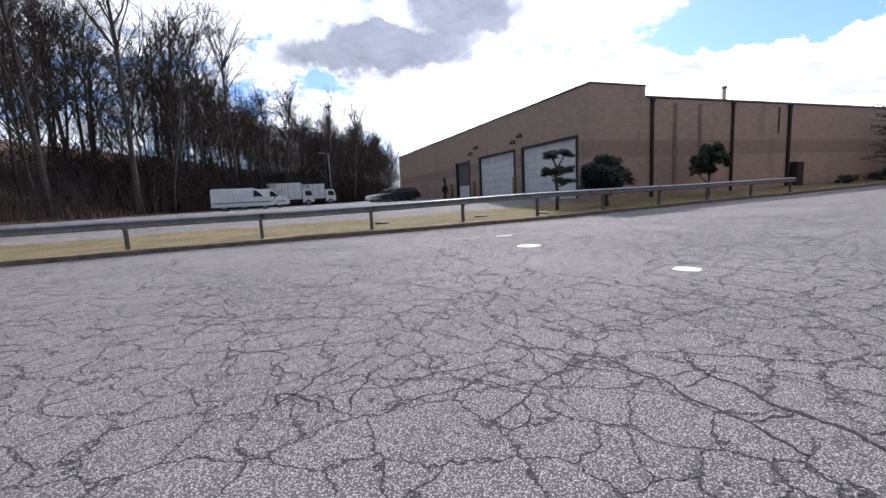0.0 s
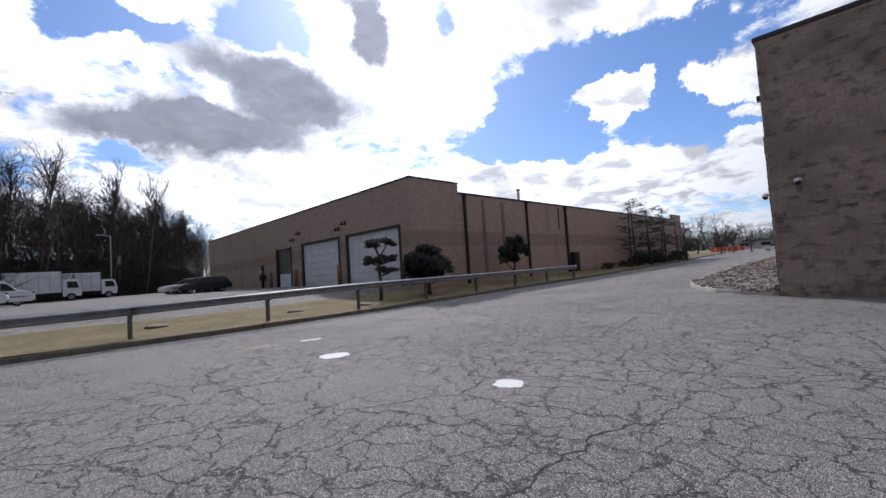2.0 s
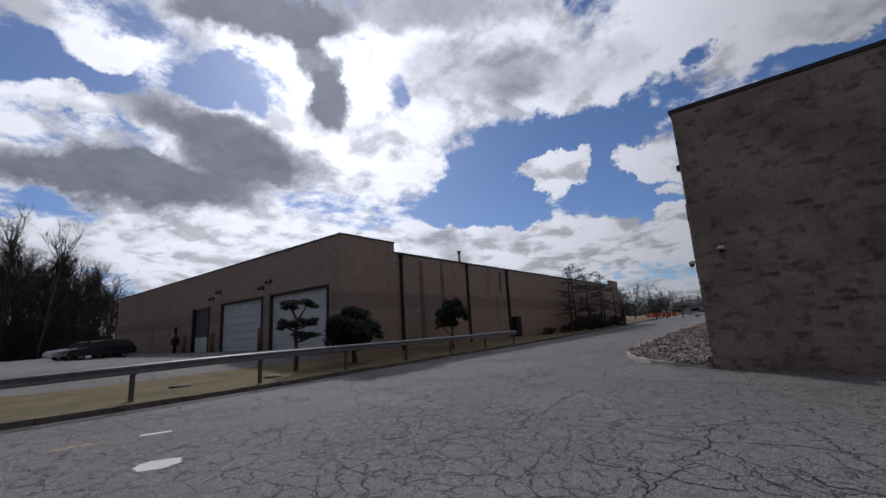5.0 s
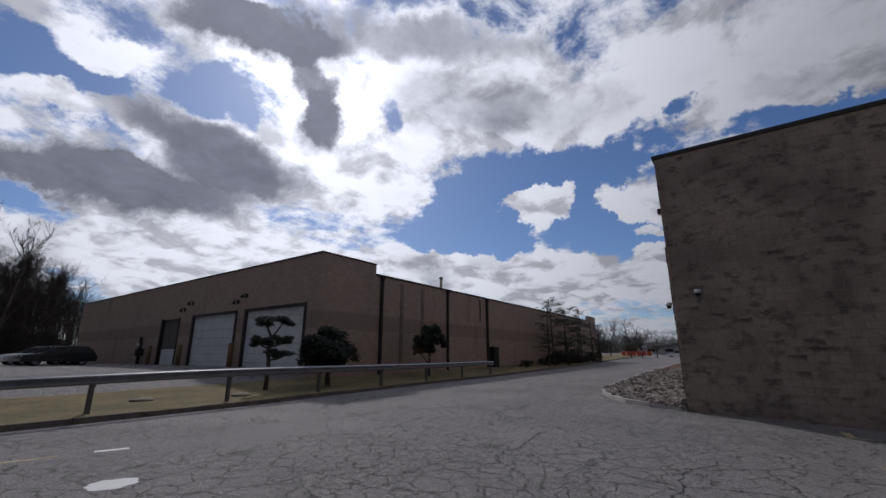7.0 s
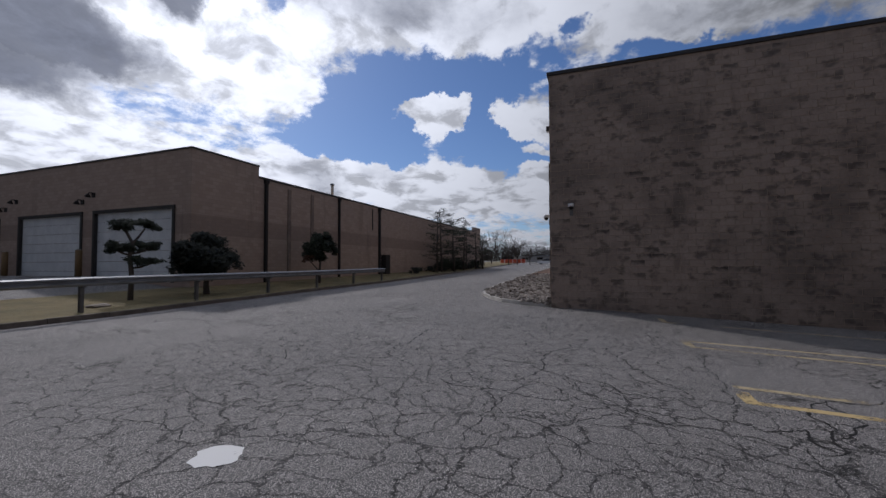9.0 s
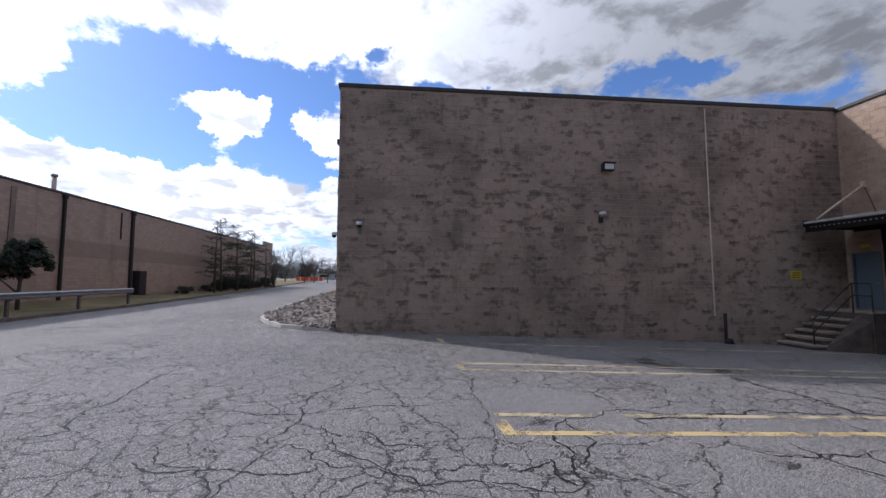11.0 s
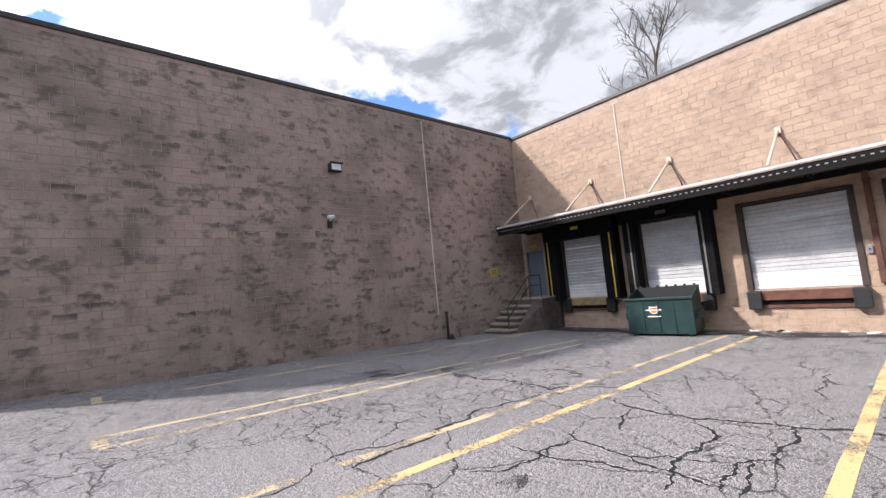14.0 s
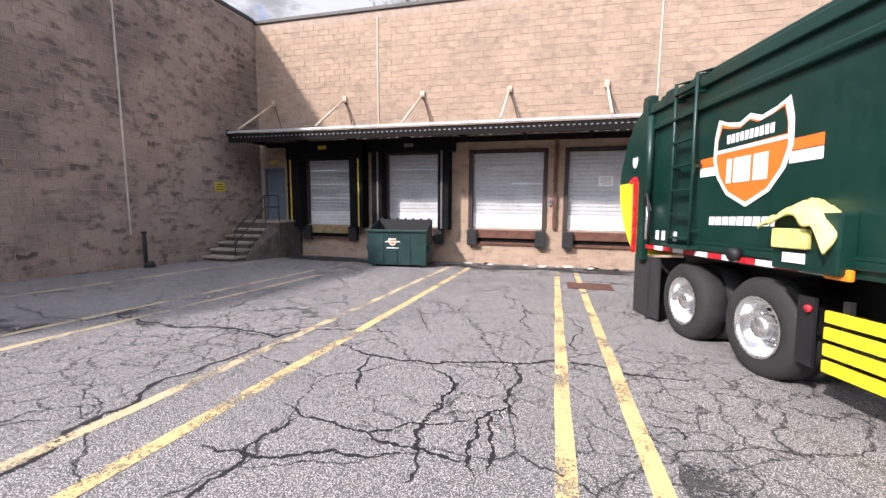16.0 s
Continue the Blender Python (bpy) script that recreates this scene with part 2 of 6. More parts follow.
def block_material(name, tone_a, tone_b, stain, weather, spots, axis, start):
    """Split-faced concrete block, laid along an axis from start: a tone of its own for each block, and damp blocks that are darkest under their top joint."""
    m, n = material(name)
    at = n.n("ShaderNodeNewGeometry").outputs["Position"]
    ragged = n.vec("SCALE", n.vec("SUBTRACT", n.noise(at, 4.0, 3.0, 0.6).outputs[1], (0.5, 0.5, 0.5)), s=0.3)
    xyz = n.n("ShaderNodeSeparateXYZ", {0: at})
    rag = n.n("ShaderNodeSeparateXYZ", {0: n.vec("ADD", at, ragged)})

    def cell(p):
        """Row and place in the bond, and how far across the block."""
        up_ = n.math("MULTIPLY", n.math("ADD", p.outputs[2], 1.0), 5.0)
        row = n.math("FLOOR", up_)
        run_ = n.math("MULTIPLY_ADD", n.math("MODULO", row, 2.0), 0.5, n.math("MULTIPLY", n.math("SUBTRACT", p.outputs[axis], start), 2.5))
        col_ = n.math("FLOOR", run_)
        wn = n.n("ShaderNodeTexWhiteNoise", {"Vector": n.n("ShaderNodeCombineXYZ", {0: col_, 1: row, 2: 0.0}).outputs[0]})
        return wn.outputs[0], n.math("SUBTRACT", up_, row)
    own, _ = cell(xyz)
    damp, high = cell(rag)
    face = n.noise(at, 16.0, 6.0, 0.7).outputs[0]
    area = n.noise(at, 0.4, 5.0, 0.6).outputs[0]
    group_ = n.noise(at, 1.1, 3.0, 0.6).outputs[0]
    streak = n.noise(n.vec("MULTIPLY", at, (1.0, 1.0, 0.22)), 2.4, 5.0, 0.65).outputs[0]
    col = n.mix(own, tone_a, tone_b)
    col = n.mix(n.math("MULTIPLY", n.ramp(area, 0.42, 0.66), weather), col, stain)
    damp = n.math("MULTIPLY_ADD", n.math("SUBTRACT", group_, 0.5), 0.9, damp)
    wet = n.math("MULTIPLY", n.ramp(damp, 0.66, 1.15), n.ramp(high, 0.0, 0.75, 0.15, 1.0))
    wet = n.math("MULTIPLY", wet, n.ramp(n.noise(at, 5.0, 3.0, 0.6).outputs[0], 0.3, 0.55, 0.35, 1.0))
    col = n.mix(n.math("MULTIPLY", wet, spots), col, stain)
    blot = n.noise(n.vec("MULTIPLY", at, (2.2, 2.2, 3.2)), 1.3, 2.0, 0.5).outputs[0]
    col = n.mix(n.math("MULTIPLY", n.ramp(blot, 0.51, 0.72), spots * 0.7), col, stain)
    col = n.mix(n.math("MULTIPLY", n.ramp(streak, 0.55, 0.75), weather * 0.8), col, stain)
    col = n.mix(n.math("MULTIPLY", n.ramp(face, 0.45, 0.75), 0.45), col, tuple(c * 0.55 for c in tone_a))
    finish(n, col, 0.92, 0.0, face, 0.6, 0.02)
    return m


M_ASPHALT, M_GRASS, M_LITTER = asphalt_material(), grass_material(), litter_material()
# Tones hold shade (greyer side wall) and sun (warmer dock) besides the stains.
M_BLOCK = block_material("tan_block", (0.352, 0.272, 0.219), (0.415, 0.322, 0.26), (0.066, 0.053, 0.047), 0.5, 0.98, 1, -14.57)
M_BLOCK_SUNLIT_DRY = block_material("tan_block_sunlit_little_stained", (0.375, 0.27, 0.195), (0.455, 0.33, 0.238), (0.15, 0.11, 0.085), 0.22, 0.6, 0, -8.0)
M_MORTAR = plain("mortar", (0.40, 0.30, 0.235), 0.95)
M_METAL = plain("galvanised_steel", (0.27, 0.28, 0.3), 0.5, 0.6, 0.3, 3.0)
M_POST = plain("weathered_steel_post", (0.17, 0.16, 0.15), 0.75, 0.3)
M_COPING = plain("dark_metal_coping", (0.05, 0.045, 0.042), 0.5, 0.4)
M_CURB = plain("concrete_curb", (0.17, 0.14, 0.115), 0.95, 0.0, 0.45, 3.0, 0.5)
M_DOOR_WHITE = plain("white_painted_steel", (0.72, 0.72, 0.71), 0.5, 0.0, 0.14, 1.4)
M_GREEN = plain("dark_green_paint", (0.0022, 0.028, 0.02), 0.4, 0.0, 0.25, 1.3, 0.05)
M_BLACK = plain("black_rubber", (0.02, 0.02, 0.021), 0.75, 0.0, 0.4)
M_YELLOW = plain("yellow_paint", (0.85, 0.66, 0.02), 0.45, 0.0, 0.18)


def box(bm, x0, x1, y0, y1, z0, z1, bevel=0.0):
    """A box between two corners, added to bm."""
    vs = [bm.verts.new(p) for p in ((x0, y0, z0), (x1, y0, z0), (x1, y1, z0), (x0, y1, z0), (x0, y0, z1), (x1, y0, z1), (x1, y1, z1), (x0, y1, z1))]
    fs = [bm.faces.new([vs[i] for i in q]) for q in ((3, 2, 1, 0), (4, 5, 6, 7), (0, 1, 5, 4), (1, 2, 6, 5), (2, 3, 7, 6), (3, 0, 4, 7))]
    if bevel:
        bmesh.ops.bevel(bm, geom=list({e for f in fs for e in f.edges}), offset=bevel, segments=2, profile=0.6, affect="EDGES")
    return vs


def part(name, bm, mat, parent=None, label="", smooth=False):
    me = bpy.data.meshes.new(name)
    bm.to_mesh(me)
    bm.free()
    me.materials.append(mat)
    if smooth:
        for p in me.polygons:
            p.use_smooth = True
    ob = new(name, me)
    ob.parent = parent
    return tagged(ob, label)


def boxed(name, dims, mat, parent=None, label="", bevel=0.0):
    bm = bmesh.new()
    box(bm, *dims, bevel)
    return part(name, bm, mat, parent, label)


def tube(bm, pts, r, seg=8, r2=None, cap=True):
    """A round bar along a line of points."""
    pts = [Vector(p) for p in pts]
    rings = []
    for i, p in enumerate(pts):
        d = (pts[min(i + 1, len(pts) - 1)] - pts[max(i - 1, 0)]).normalized()
        a = d.orthogonal().normalized()
        if abs(d.z) < 0.9:
            a = d.cross(Vector((0, 0, 1))).normalized()
        b = d.cross(a)
        rr = r if r2 is None else r + (r2 - r) * i / (len(pts) - 1)
        rings.append([bm.verts.new(p + rr * (math.cos(t) * a + math.sin(t) * b)) for t in (2 * math.pi * k / seg for k in range(seg))])
    for u, v in zip(rings, rings[1:]):
        for k in range(seg):
            bm.faces.new((u[k], u[(k + 1) % seg], v[(k + 1) % seg], v[k]))
    if cap:
        bm.faces.new(rings[0][::-1])
        bm.faces.new(rings[-1])


def tubed(name, pts, r, mat, parent=None, label="", seg=8, r2=None):
    bm = bmesh.new()
    tube(bm, pts, r, seg, r2)
    return part(name, bm, mat, parent, label, smooth=True)


def empty(name, x, y, z, rz=0.0, label="", category="", group="", kind=""):
    ob = new(name)
    ob.matrix_world = pose(x, y, z, 0, 0, rz)
    return tagged(ob, label, category, group, kind)


def ease(v, a, b):
    t = min(1.0, max(0.0, (v - a) / (b - a)))
    return t * t * (3 - 2 * t)


def ground(x, y):
    """Height of the ground: falls to the dock, rises gently beyond the rail and down the road."""
    h = -0.045 * max(0.0, 2 - y) if y > -40 else -0.045 * 42
    h += 0.8 * ease(y, 17.5, 30) + 0.012 * max(0.0, min(x, 150) - 12) * ease(y, 0, 8)
    return h


# ---- ground ----


def sheet(name, xs, ys, mat, lift=0.0, inside=None, label="", kind="structure", rough=0.0):
    """A sheet that follows the ground, over a net of x and y."""
    bm = bmesh.new()
    grid = {}
    for i, x in enumerate(xs):
        for j, y in enumerate(ys):
            yy = y(x) if callable(y) else y
            grid[i, j] = bm.verts.new((x, yy, ground(x, yy) + lift + rough * noise.noise(Vector((x, yy, 0)) * 1.3)))
    for i in range(len(xs) - 1):
        for j in range(len(ys) - 1):
            if inside is None or inside((xs[i] + xs[i + 1]) / 2, 0):
                bm.faces.new((grid[i, j], grid[i + 1, j], grid[i + 1, j + 1], grid[i, j + 1]))
    ob = part(name, bm, mat, None, label, smooth=True)
    tagged(ob, kind=kind)
    return ob


def steps(*runs):
    out = []
    for a, b, s in runs:
        k = max(1, round((b - a) / s))
        out += [a + (b - a) * i / k for i in range(k)]
    return out + [runs[-1][1]]


sheet("ground", steps((-700, -60, 80), (-60, 60, 1.5), (60, 160, 10), (160, 900, 100)), steps((-700, -40, 60), (-40, 34, 1.0), (34, 100, 6), (100, 900, 80)), M_ASPHALT, label="cracked grey asphalt yard")


def curb_y(x):
    """The kerb on the far side of the drive."""
    pts = ((-60, 9.0), (-12, 14.1), (-2, 14.95), (6, 14.95), (11, 15.3), (14, 15.6), (22, 16.0), (30, 16.15), (44, 17.2), (80, 20.5), (160, 26.0))
    for (a, ya), (b, yb) in zip(pts, pts[1:]):
        if x <= b:
            return ya + (yb - ya) * (x - a) / (b - a)
    return pts[-1][1]


def rail_y(x):
    return max(curb_y(x) + 0.3, 15.52 + 0.45 * ease(x, 5, 13) + 0.5 * ease(x, 13, 30)) if x > -2 else curb_y(x) + 0.57


GX = steps((-60, 60, 1.0), (60, 160, 5.0))
LAWN_TOP = [lambda x, k=k: curb_y(x) + 0.12 + k * (5.9 - 0.3 * ease(x, 14, 19)) / 8 for k in range(9)]


verge = sheet("grass_verge", GX, LAWN_TOP, M_GRASS, 0.13, label="winter-dry yellow grass verge beyond the kerb", rough=0.05)


def curb_run(name, pts, w, h, mat, label):
    """Kerb stones end to end, each a little out of line."""
    top = empty(name, 0, 0, 0, label=label, kind="structure")
    run = random.Random(3)
    for (ax, ay), (bx, by) in zip(pts, pts[1:]):
        a, b = Vector((ax, ay, ground(ax, ay))), Vector((bx, by, ground(bx, by)))
        d = b - a
        n_ = Vector((-d.y, d.x, 0)).normalized() * w
        bm = bmesh.new()
        e = d.normalized() * 0.01
        z = h + run.uniform(-0.012, 0.012)
        lo, hi = Vector((0, 0, -0.12)), Vector((0, 0, z))
        vs = [bm.verts.new(p) for p in (a + e + lo, b - e + lo, b - e + n_ + lo, a + e + n_ + lo, a + e + hi + n_ * 0.12, b - e + hi + n_ * 0.12, b - e + n_ + hi, a + e + n_ + hi)]
        for q in ((3, 2, 1, 0), (4, 5, 6, 7), (0, 1, 5, 4), (1, 2, 6, 5), (2, 3, 7, 6), (3, 0, 4, 7)):
            bm.faces.new([vs[i] for i in q])
        part("kerbstone", bm, mat, top)
    return top


curb_run("kerb", [(x, curb_y(x)) for x in steps((-40, 40, 1.5), (40, 160, 5.0))], 0.15, 0.13, M_CURB, "low weathered concrete kerb along the verge")

# ---- the near warehouse: a blank side wall and a loading dock ----
WX, WY, DY, ROOF = 17.69, 3.47, -14.6, 7.88
COURSE, LENGTH = 0.2, 0.4


def block_wall(top, along, u0, u1, face, z0, z1, out, mat, holes=(), near=None):
    """Blocks laid in half bond on a wall. along: 'x' or 'y'; out: sign of the outward normal."""
    rnd = random.Random(11)
    verts, faces, singles = [], [], 0
    shared = {}
    rows = int((z1 - z0) / COURSE)
    for r in range(rows):
        z = z0 + r * COURSE
        off = LENGTH / 2 * (r % 2)
        k = int((u1 - u0) / LENGTH) + 2
        for i in range(k):
            a, b = max(u0, u0 + i * LENGTH - off), min(u1, u0 + (i + 1) * LENGTH - off)
            if b - a < 0.06:
                continue
            if any(a < h1 - 0.01 and b > h0 + 0.01 and z < t1 - 0.01 and z + COURSE > t0 + 0.01 for h0, h1, t0, t1 in holes):
                cuts = [h for h in holes if a < h[1] and b > h[0] and z < h[3] and z + COURSE > h[2]]
                h0, h1 = min(h[0] for h in cuts), max(h[1] for h in cuts)
                spans = [s for s in ((a, h0), (h1, b)) if s[1] - s[0] > 0.05]
            else:
                spans = [(a, b)]
            for p, q in spans:
                g, d = 0.006, 0.004 + rnd.random() * 0.007
                c, e = 0.006, 0.008
                t = rnd.uniform(-0.003, 0.003)
                front = ((p + g + c, d + t, z + g + e * 0.6), (q - g - c, d - t, z + g + e * 0.6), (q - g - c, d - t, z + COURSE - g - e * 0.6), (p + g + c, d + t, z + COURSE - g - e * 0.6))
                rear = ((p + g, 0.0, z + g), (q - g, 0.0, z + g), (q - g, 0.0, z + COURSE - g), (p + g, 0.0, z + COURSE - g))
                pts = [(face + out * v, u, w_) if along == "y" else (u, face + out * v, w_) for u, v, w_ in rear + front]
                quads = ((4, 5, 6, 7), (0, 1, 5, 4), (1, 2, 6, 5), (2, 3, 7, 6), (3, 0, 4, 7))
                flip = (along == "x") == (out > 0)
                quads = tuple(tuple(reversed(q_)) if flip else q_ for q_ in quads)
                if near and singles < 300 and near(p, z) and q - p > LENGTH - 0.01:
                    singles += 1
                    key = rnd.randrange(6)
                    if key not in shared:
                        me = bpy.data.meshes.new("block")
                        o = Vector(pts[0])
                        me.from_pydata([Vector(v) - o for v in pts], [], quads)
                        me.materials.append(mat)
                        shared[key] = me
                    ob = new("block", shared[key])
                    ob.location = pts[0]
                    ob.parent = top
                else:
                    s = len(verts)
                    verts += pts
                    faces += [tuple(s + k_ for k_ in q_) for q_ in quads]
    me = bpy.data.meshes.new("blockwork")
    me.from_pydata(verts, [], faces)
    me.materials.append(mat)
    ob = new("blockwork", me)
    ob.parent = top
    tagged(ob, kind="stuff")


def wall_with_holes(name, along, u0, u1, a, b, z0, z1, holes, mat, label):
    """A solid wall from a to b in thickness, cut by rectangular openings."""
    bm = bmesh.new()
    us = sorted({u0, u1, *(h[0] for h in holes), *(h[1] for h in holes)})
    zs = sorted({z0, z1, *(h[2] for h in holes), *(h[3] for h in holes)})
    for p, q in zip(us, us[1:]):
        for s, t in zip(zs, zs[1:]):
            if any(p >= h[0] - 1e-4 and q <= h[1] + 1e-4 and s >= h[2] - 1e-4 and t <= h[3] + 1e-4 for h in holes):
                continue
            if along == "x":
                box(bm, p, q, a, b, s, t)
            else:
                box(bm, a, b, p, q, s, t)
    bmesh.ops.remove_doubles(bm, verts=bm.verts, dist=1e-4)
    ob = part(name, bm, mat, None, label)
    return tagged(ob, kind="structure")


# dock doors: left edge, right edge; sills and heads
DOCKS = ((13.61, 15.69), (10.36, 12.45), (6.92, 9.37), (3.82, 6.27), (0.7, 3.15))
SILL, HEAD = 0.44, 2.97
DOCK_HOLES = [(a, b, SILL, HEAD) for a, b in DOCKS] + [(16.62, 17.53, 0.55, 2.58)]
wall_side = wall_with_holes("wall_side", "y", DY - 0.4, WY, WX, WX + 0.3, -1.4, ROOF, [], M_MORTAR, "tan split-faced concrete block side wall, streaked dark")
wall_dock = wall_with_holes("wall_dock", "x", -22.0, WX, DY - 0.3, DY, -1.6, ROOF - 0.05, DOCK_HOLES, M_MORTAR, "tan concrete block wall with dock doors, sunlit")
wall_front = wall_with_holes("wall_front", "x", WX + 0.3, 74.0, WY - 0.3, WY, -0.4, ROOF, [], M_MORTAR, "tan block front wall of the near warehouse")
boxed("wall_end", (73.7, 74.0, -60, WY - 0.3, -1.0, ROOF), M_MORTAR, None, "plain block end wall")["kind"] = "structure"
boxed("roof_deck", (-22.0, 73.7, -60, DY - 0.3, ROOF - 1.0, ROOF - 0.8), M_COPING, None, "flat dark roof")["kind"] = "structure"
boxed("roof_deck_side", (WX + 0.3, 73.7, DY - 0.3, WY - 0.3, ROOF - 1.0, ROOF - 0.8), M_COPING, None, "flat dark roof")["kind"] = "structure"


def coping(name, dims):
    ob = boxed(name, dims, M_COPING, None, "thin dark metal coping on the parapet", 0.02)
    return tagged(ob, kind="structure")


coping("coping_side", (WX - 0.05, WX + 0.35, DY + 0.07, WY + 0.06, ROOF, ROOF + 0.13))
coping("coping_dock", (-22.0, WX + 0.33, DY - 0.35, DY + 0.06, ROOF - 0.05, ROOF + 0.08))
coping("coping_front", (WX + 0.36, 74.0, WY - 0.35, WY + 0.06, ROOF, ROOF + 0.13))

# ---- the far warehouse ----
BX, BY, BTOP, BLOW, BBASE = 18.35, 21.22, 7.45, 6.75, -0.3


def brick_material():
    m, n = material("buff_brick_panel")
    g = n.n("ShaderNodeNewGeometry")
    at = g.outputs["Position"]
    xyz = n.n("ShaderNodeSeparateXYZ", {0: at})
    lay = n.n("ShaderNodeCombineXYZ", {0: n.math("ADD", xyz.outputs[0], xyz.outputs[1]), 1: xyz.outputs[2], 2: 0.0}).outputs[0]
    b = n.n("ShaderNodeTexBrick", {"Vector": lay, "Color1": (0.37, 0.27, 0.215, 1), "Color2": (0.44, 0.33, 0.262, 1), "Mortar": (0.34, 0.255, 0.205, 1), "Scale": 1.0, "Mortar Size": 0.012, "Brick Width": 0.4, "Row Height": 0.2})
    band = n.math("MULTIPLY", n.ramp(xyz.outputs[2], 3.07, 3.12), n.ramp(xyz.outputs[2], 4.15, 4.1))
    col = n.mix(n.math("MULTIPLY", band, 0.55), b.outputs[0], (0.235, 0.17, 0.14))
    streak = n.noise(n.vec("MULTIPLY", at, (1.0, 1.0, 0.12)), 0.7, 6.0, 0.7).outputs[0]
    col = n.mix(n.math("MULTIPLY", n.ramp(streak, 0.55, 0.72), 0.45), col, (0.13, 0.10, 0.085))
    col = n.mix(n.math("MULTIPLY", n.ramp(n.noise(at, 3.0, 5.0, 0.7).outputs[0], 0.45, 0.75), 0.3), col, (0.42, 0.32, 0.25))
    finish(n, col, 0.9, 0.0, b.outputs[1], 0.25, 0.01)
    return m


M_BRICK = brick_material()
GARAGE = ((22.43, 28.9), (30.05, 36.4), (38.7, 42.0))
GHOLES = [(a, b, 0.6, 4.5) for a, b in GARAGE]
wall_with_holes("wall_garage", "y", BY, 64.7, BX, BX + 0.35, BBASE, BTOP, GHOLES, M_BRICK, "buff brick end wall with tall garage doors")
wall_with_holes("wall_long_high", "x", BX + 0.35, 22.77, BY, BY + 0.35, BBASE, BTOP, [], M_BRICK, "buff brick corner with a raised parapet")
wall_with_holes("wall_long", "x", 22.77, 68.6, BY, BY + 0.35, BBASE, BLOW, [], M_BRICK, "long buff brick wall with a darker band")
wall_with_holes("wall_long_end", "x", 68.6, 72.4, BY, BY + 0.35, BBASE, BTOP, [], M_BRICK, "buff brick corner with a raised parapet")
wall_with_holes("wall_far_end", "y", BY + 0.35, 64.7, 72.05, 72.4, BBASE, BLOW, [], M_BRICK, "buff brick end wall")
wall_with_holes("wall_rear", "x", BX + 0.35, 72.05, 64.35, 64.7, BBASE, BLOW, [], M_BRICK, "buff brick rear wall")
boxed("roof_far", (BX + 0.35, 72.05, BY + 0.35, 64.35, BLOW - 0.7, BLOW - 0.5), M_COPING, None, "flat dark roof")["kind"] = "structure"
coping("coping_garage", (BX - 0.05, BX + 0.4, BY - 0.05, 64.75, BTOP, BTOP + 0.1))
coping("coping_corner", (BX + 0.4, 22.8, BY - 0.05, BY + 0.4, BTOP, BTOP + 0.1))
coping("coping_long", (22.77, 68.6, BY - 0.06, BY + 0.4, BLOW, BLOW + 0.14))
coping("coping_end", (68.57, 72.45, BY - 0.05, BY + 0.4, BTOP, BTOP + 0.1))


def garage_door(y0, y1, z0, z1):
    """A sectional door that faces -x, set back in its opening."""
    top = empty("garage_door", BX, (y0 + y1) / 2, z0, label="white sectional garage door with a dark steel frame", category="door", group="garage doors of the far warehouse")
    w2, h = (y1 - y0) / 2, z1 - z0
    k = 7
    for i in range(k):
        boxed("panel", (0.12, 0.17, -w2 + 0.1, w2 - 0.1, i * h / k + 0.012, (i + 1) * h / k - 0.004), M_DOOR_WHITE, top)
    for s in (-1, 1):
        boxed("jamb", (-0.05, 0.2, s * w2 - 0.1, s * w2 + 0.1, 0, h + 0.1), M_COPING, top, "dark steel jamb")
    boxed("lintel", (-0.06, 0.2, -w2 - 0.1, w2 + 0.1, h - 0.05, h + 0.12), M_COPING, top, "dark steel lintel")
    return top


for a, b in GARAGE[:2]:
    garage_door(a, b, 0.6, 4.5)

# ---- the guard rail ----
rail = empty("guard_rail", 0, 0, 0, label="galvanised steel guard rail on posts along the verge", category="guard rail")
PROFILE = ((0.0, 0.0), (0.02, 0.018), (0.075, 0.048), (0.075, 0.088), (0.015, 0.118), (0.015, 0.152), (0.075, 0.182), (0.075, 0.222), (0.02, 0.252), (0.0, 0.27))


def rail_top(x):
    return 1.02 + 0.16 * ease(x, 0, 12) + 0.05 * ease(x, 20, 30) - 0.1 * ease(-x, 4, 30)


def beam(x0, x1):
    bm = bmesh.new()
    rows = []
    for i in range(5):
        x = x0 + (x1 - x0) * i / 4
        y, z = rail_y(x), rail_top(x) - 0.27
        if i == 4:
            x += 0.12
        rows.append([[bm.verts.new((x, y - d - th, z + h)) for d, h in PROFILE] for th in (0.0, -0.006)])
    for u, v in zip(rows, rows[1:]):
        for s in (0, 1):
            for k in range(len(PROFILE) - 1):
                q = (u[s][k], u[s][k + 1], v[s][k + 1], v[s][k])
                bm.faces.new(q if s == 0 else q[::-1])
        for k in (0, len(PROFILE) - 1):
            bm.faces.new((u[0][k], v[0][k], v[1][k], u[1][k]))
    for u, f in ((rows[0], 1), (rows[-1], -1)):
        for k in range(len(PROFILE) - 1):
            bm.faces.new((u[0][k], u[1][k], u[1][k + 1], u[0][k + 1]))
    part("beam", bm, M_METAL, rail)


POSTS = [-0.25 + 3.74 * k for k in range(-9, 9)]
for a, b in zip(POSTS, POSTS[1:]):
    beam(a, b)
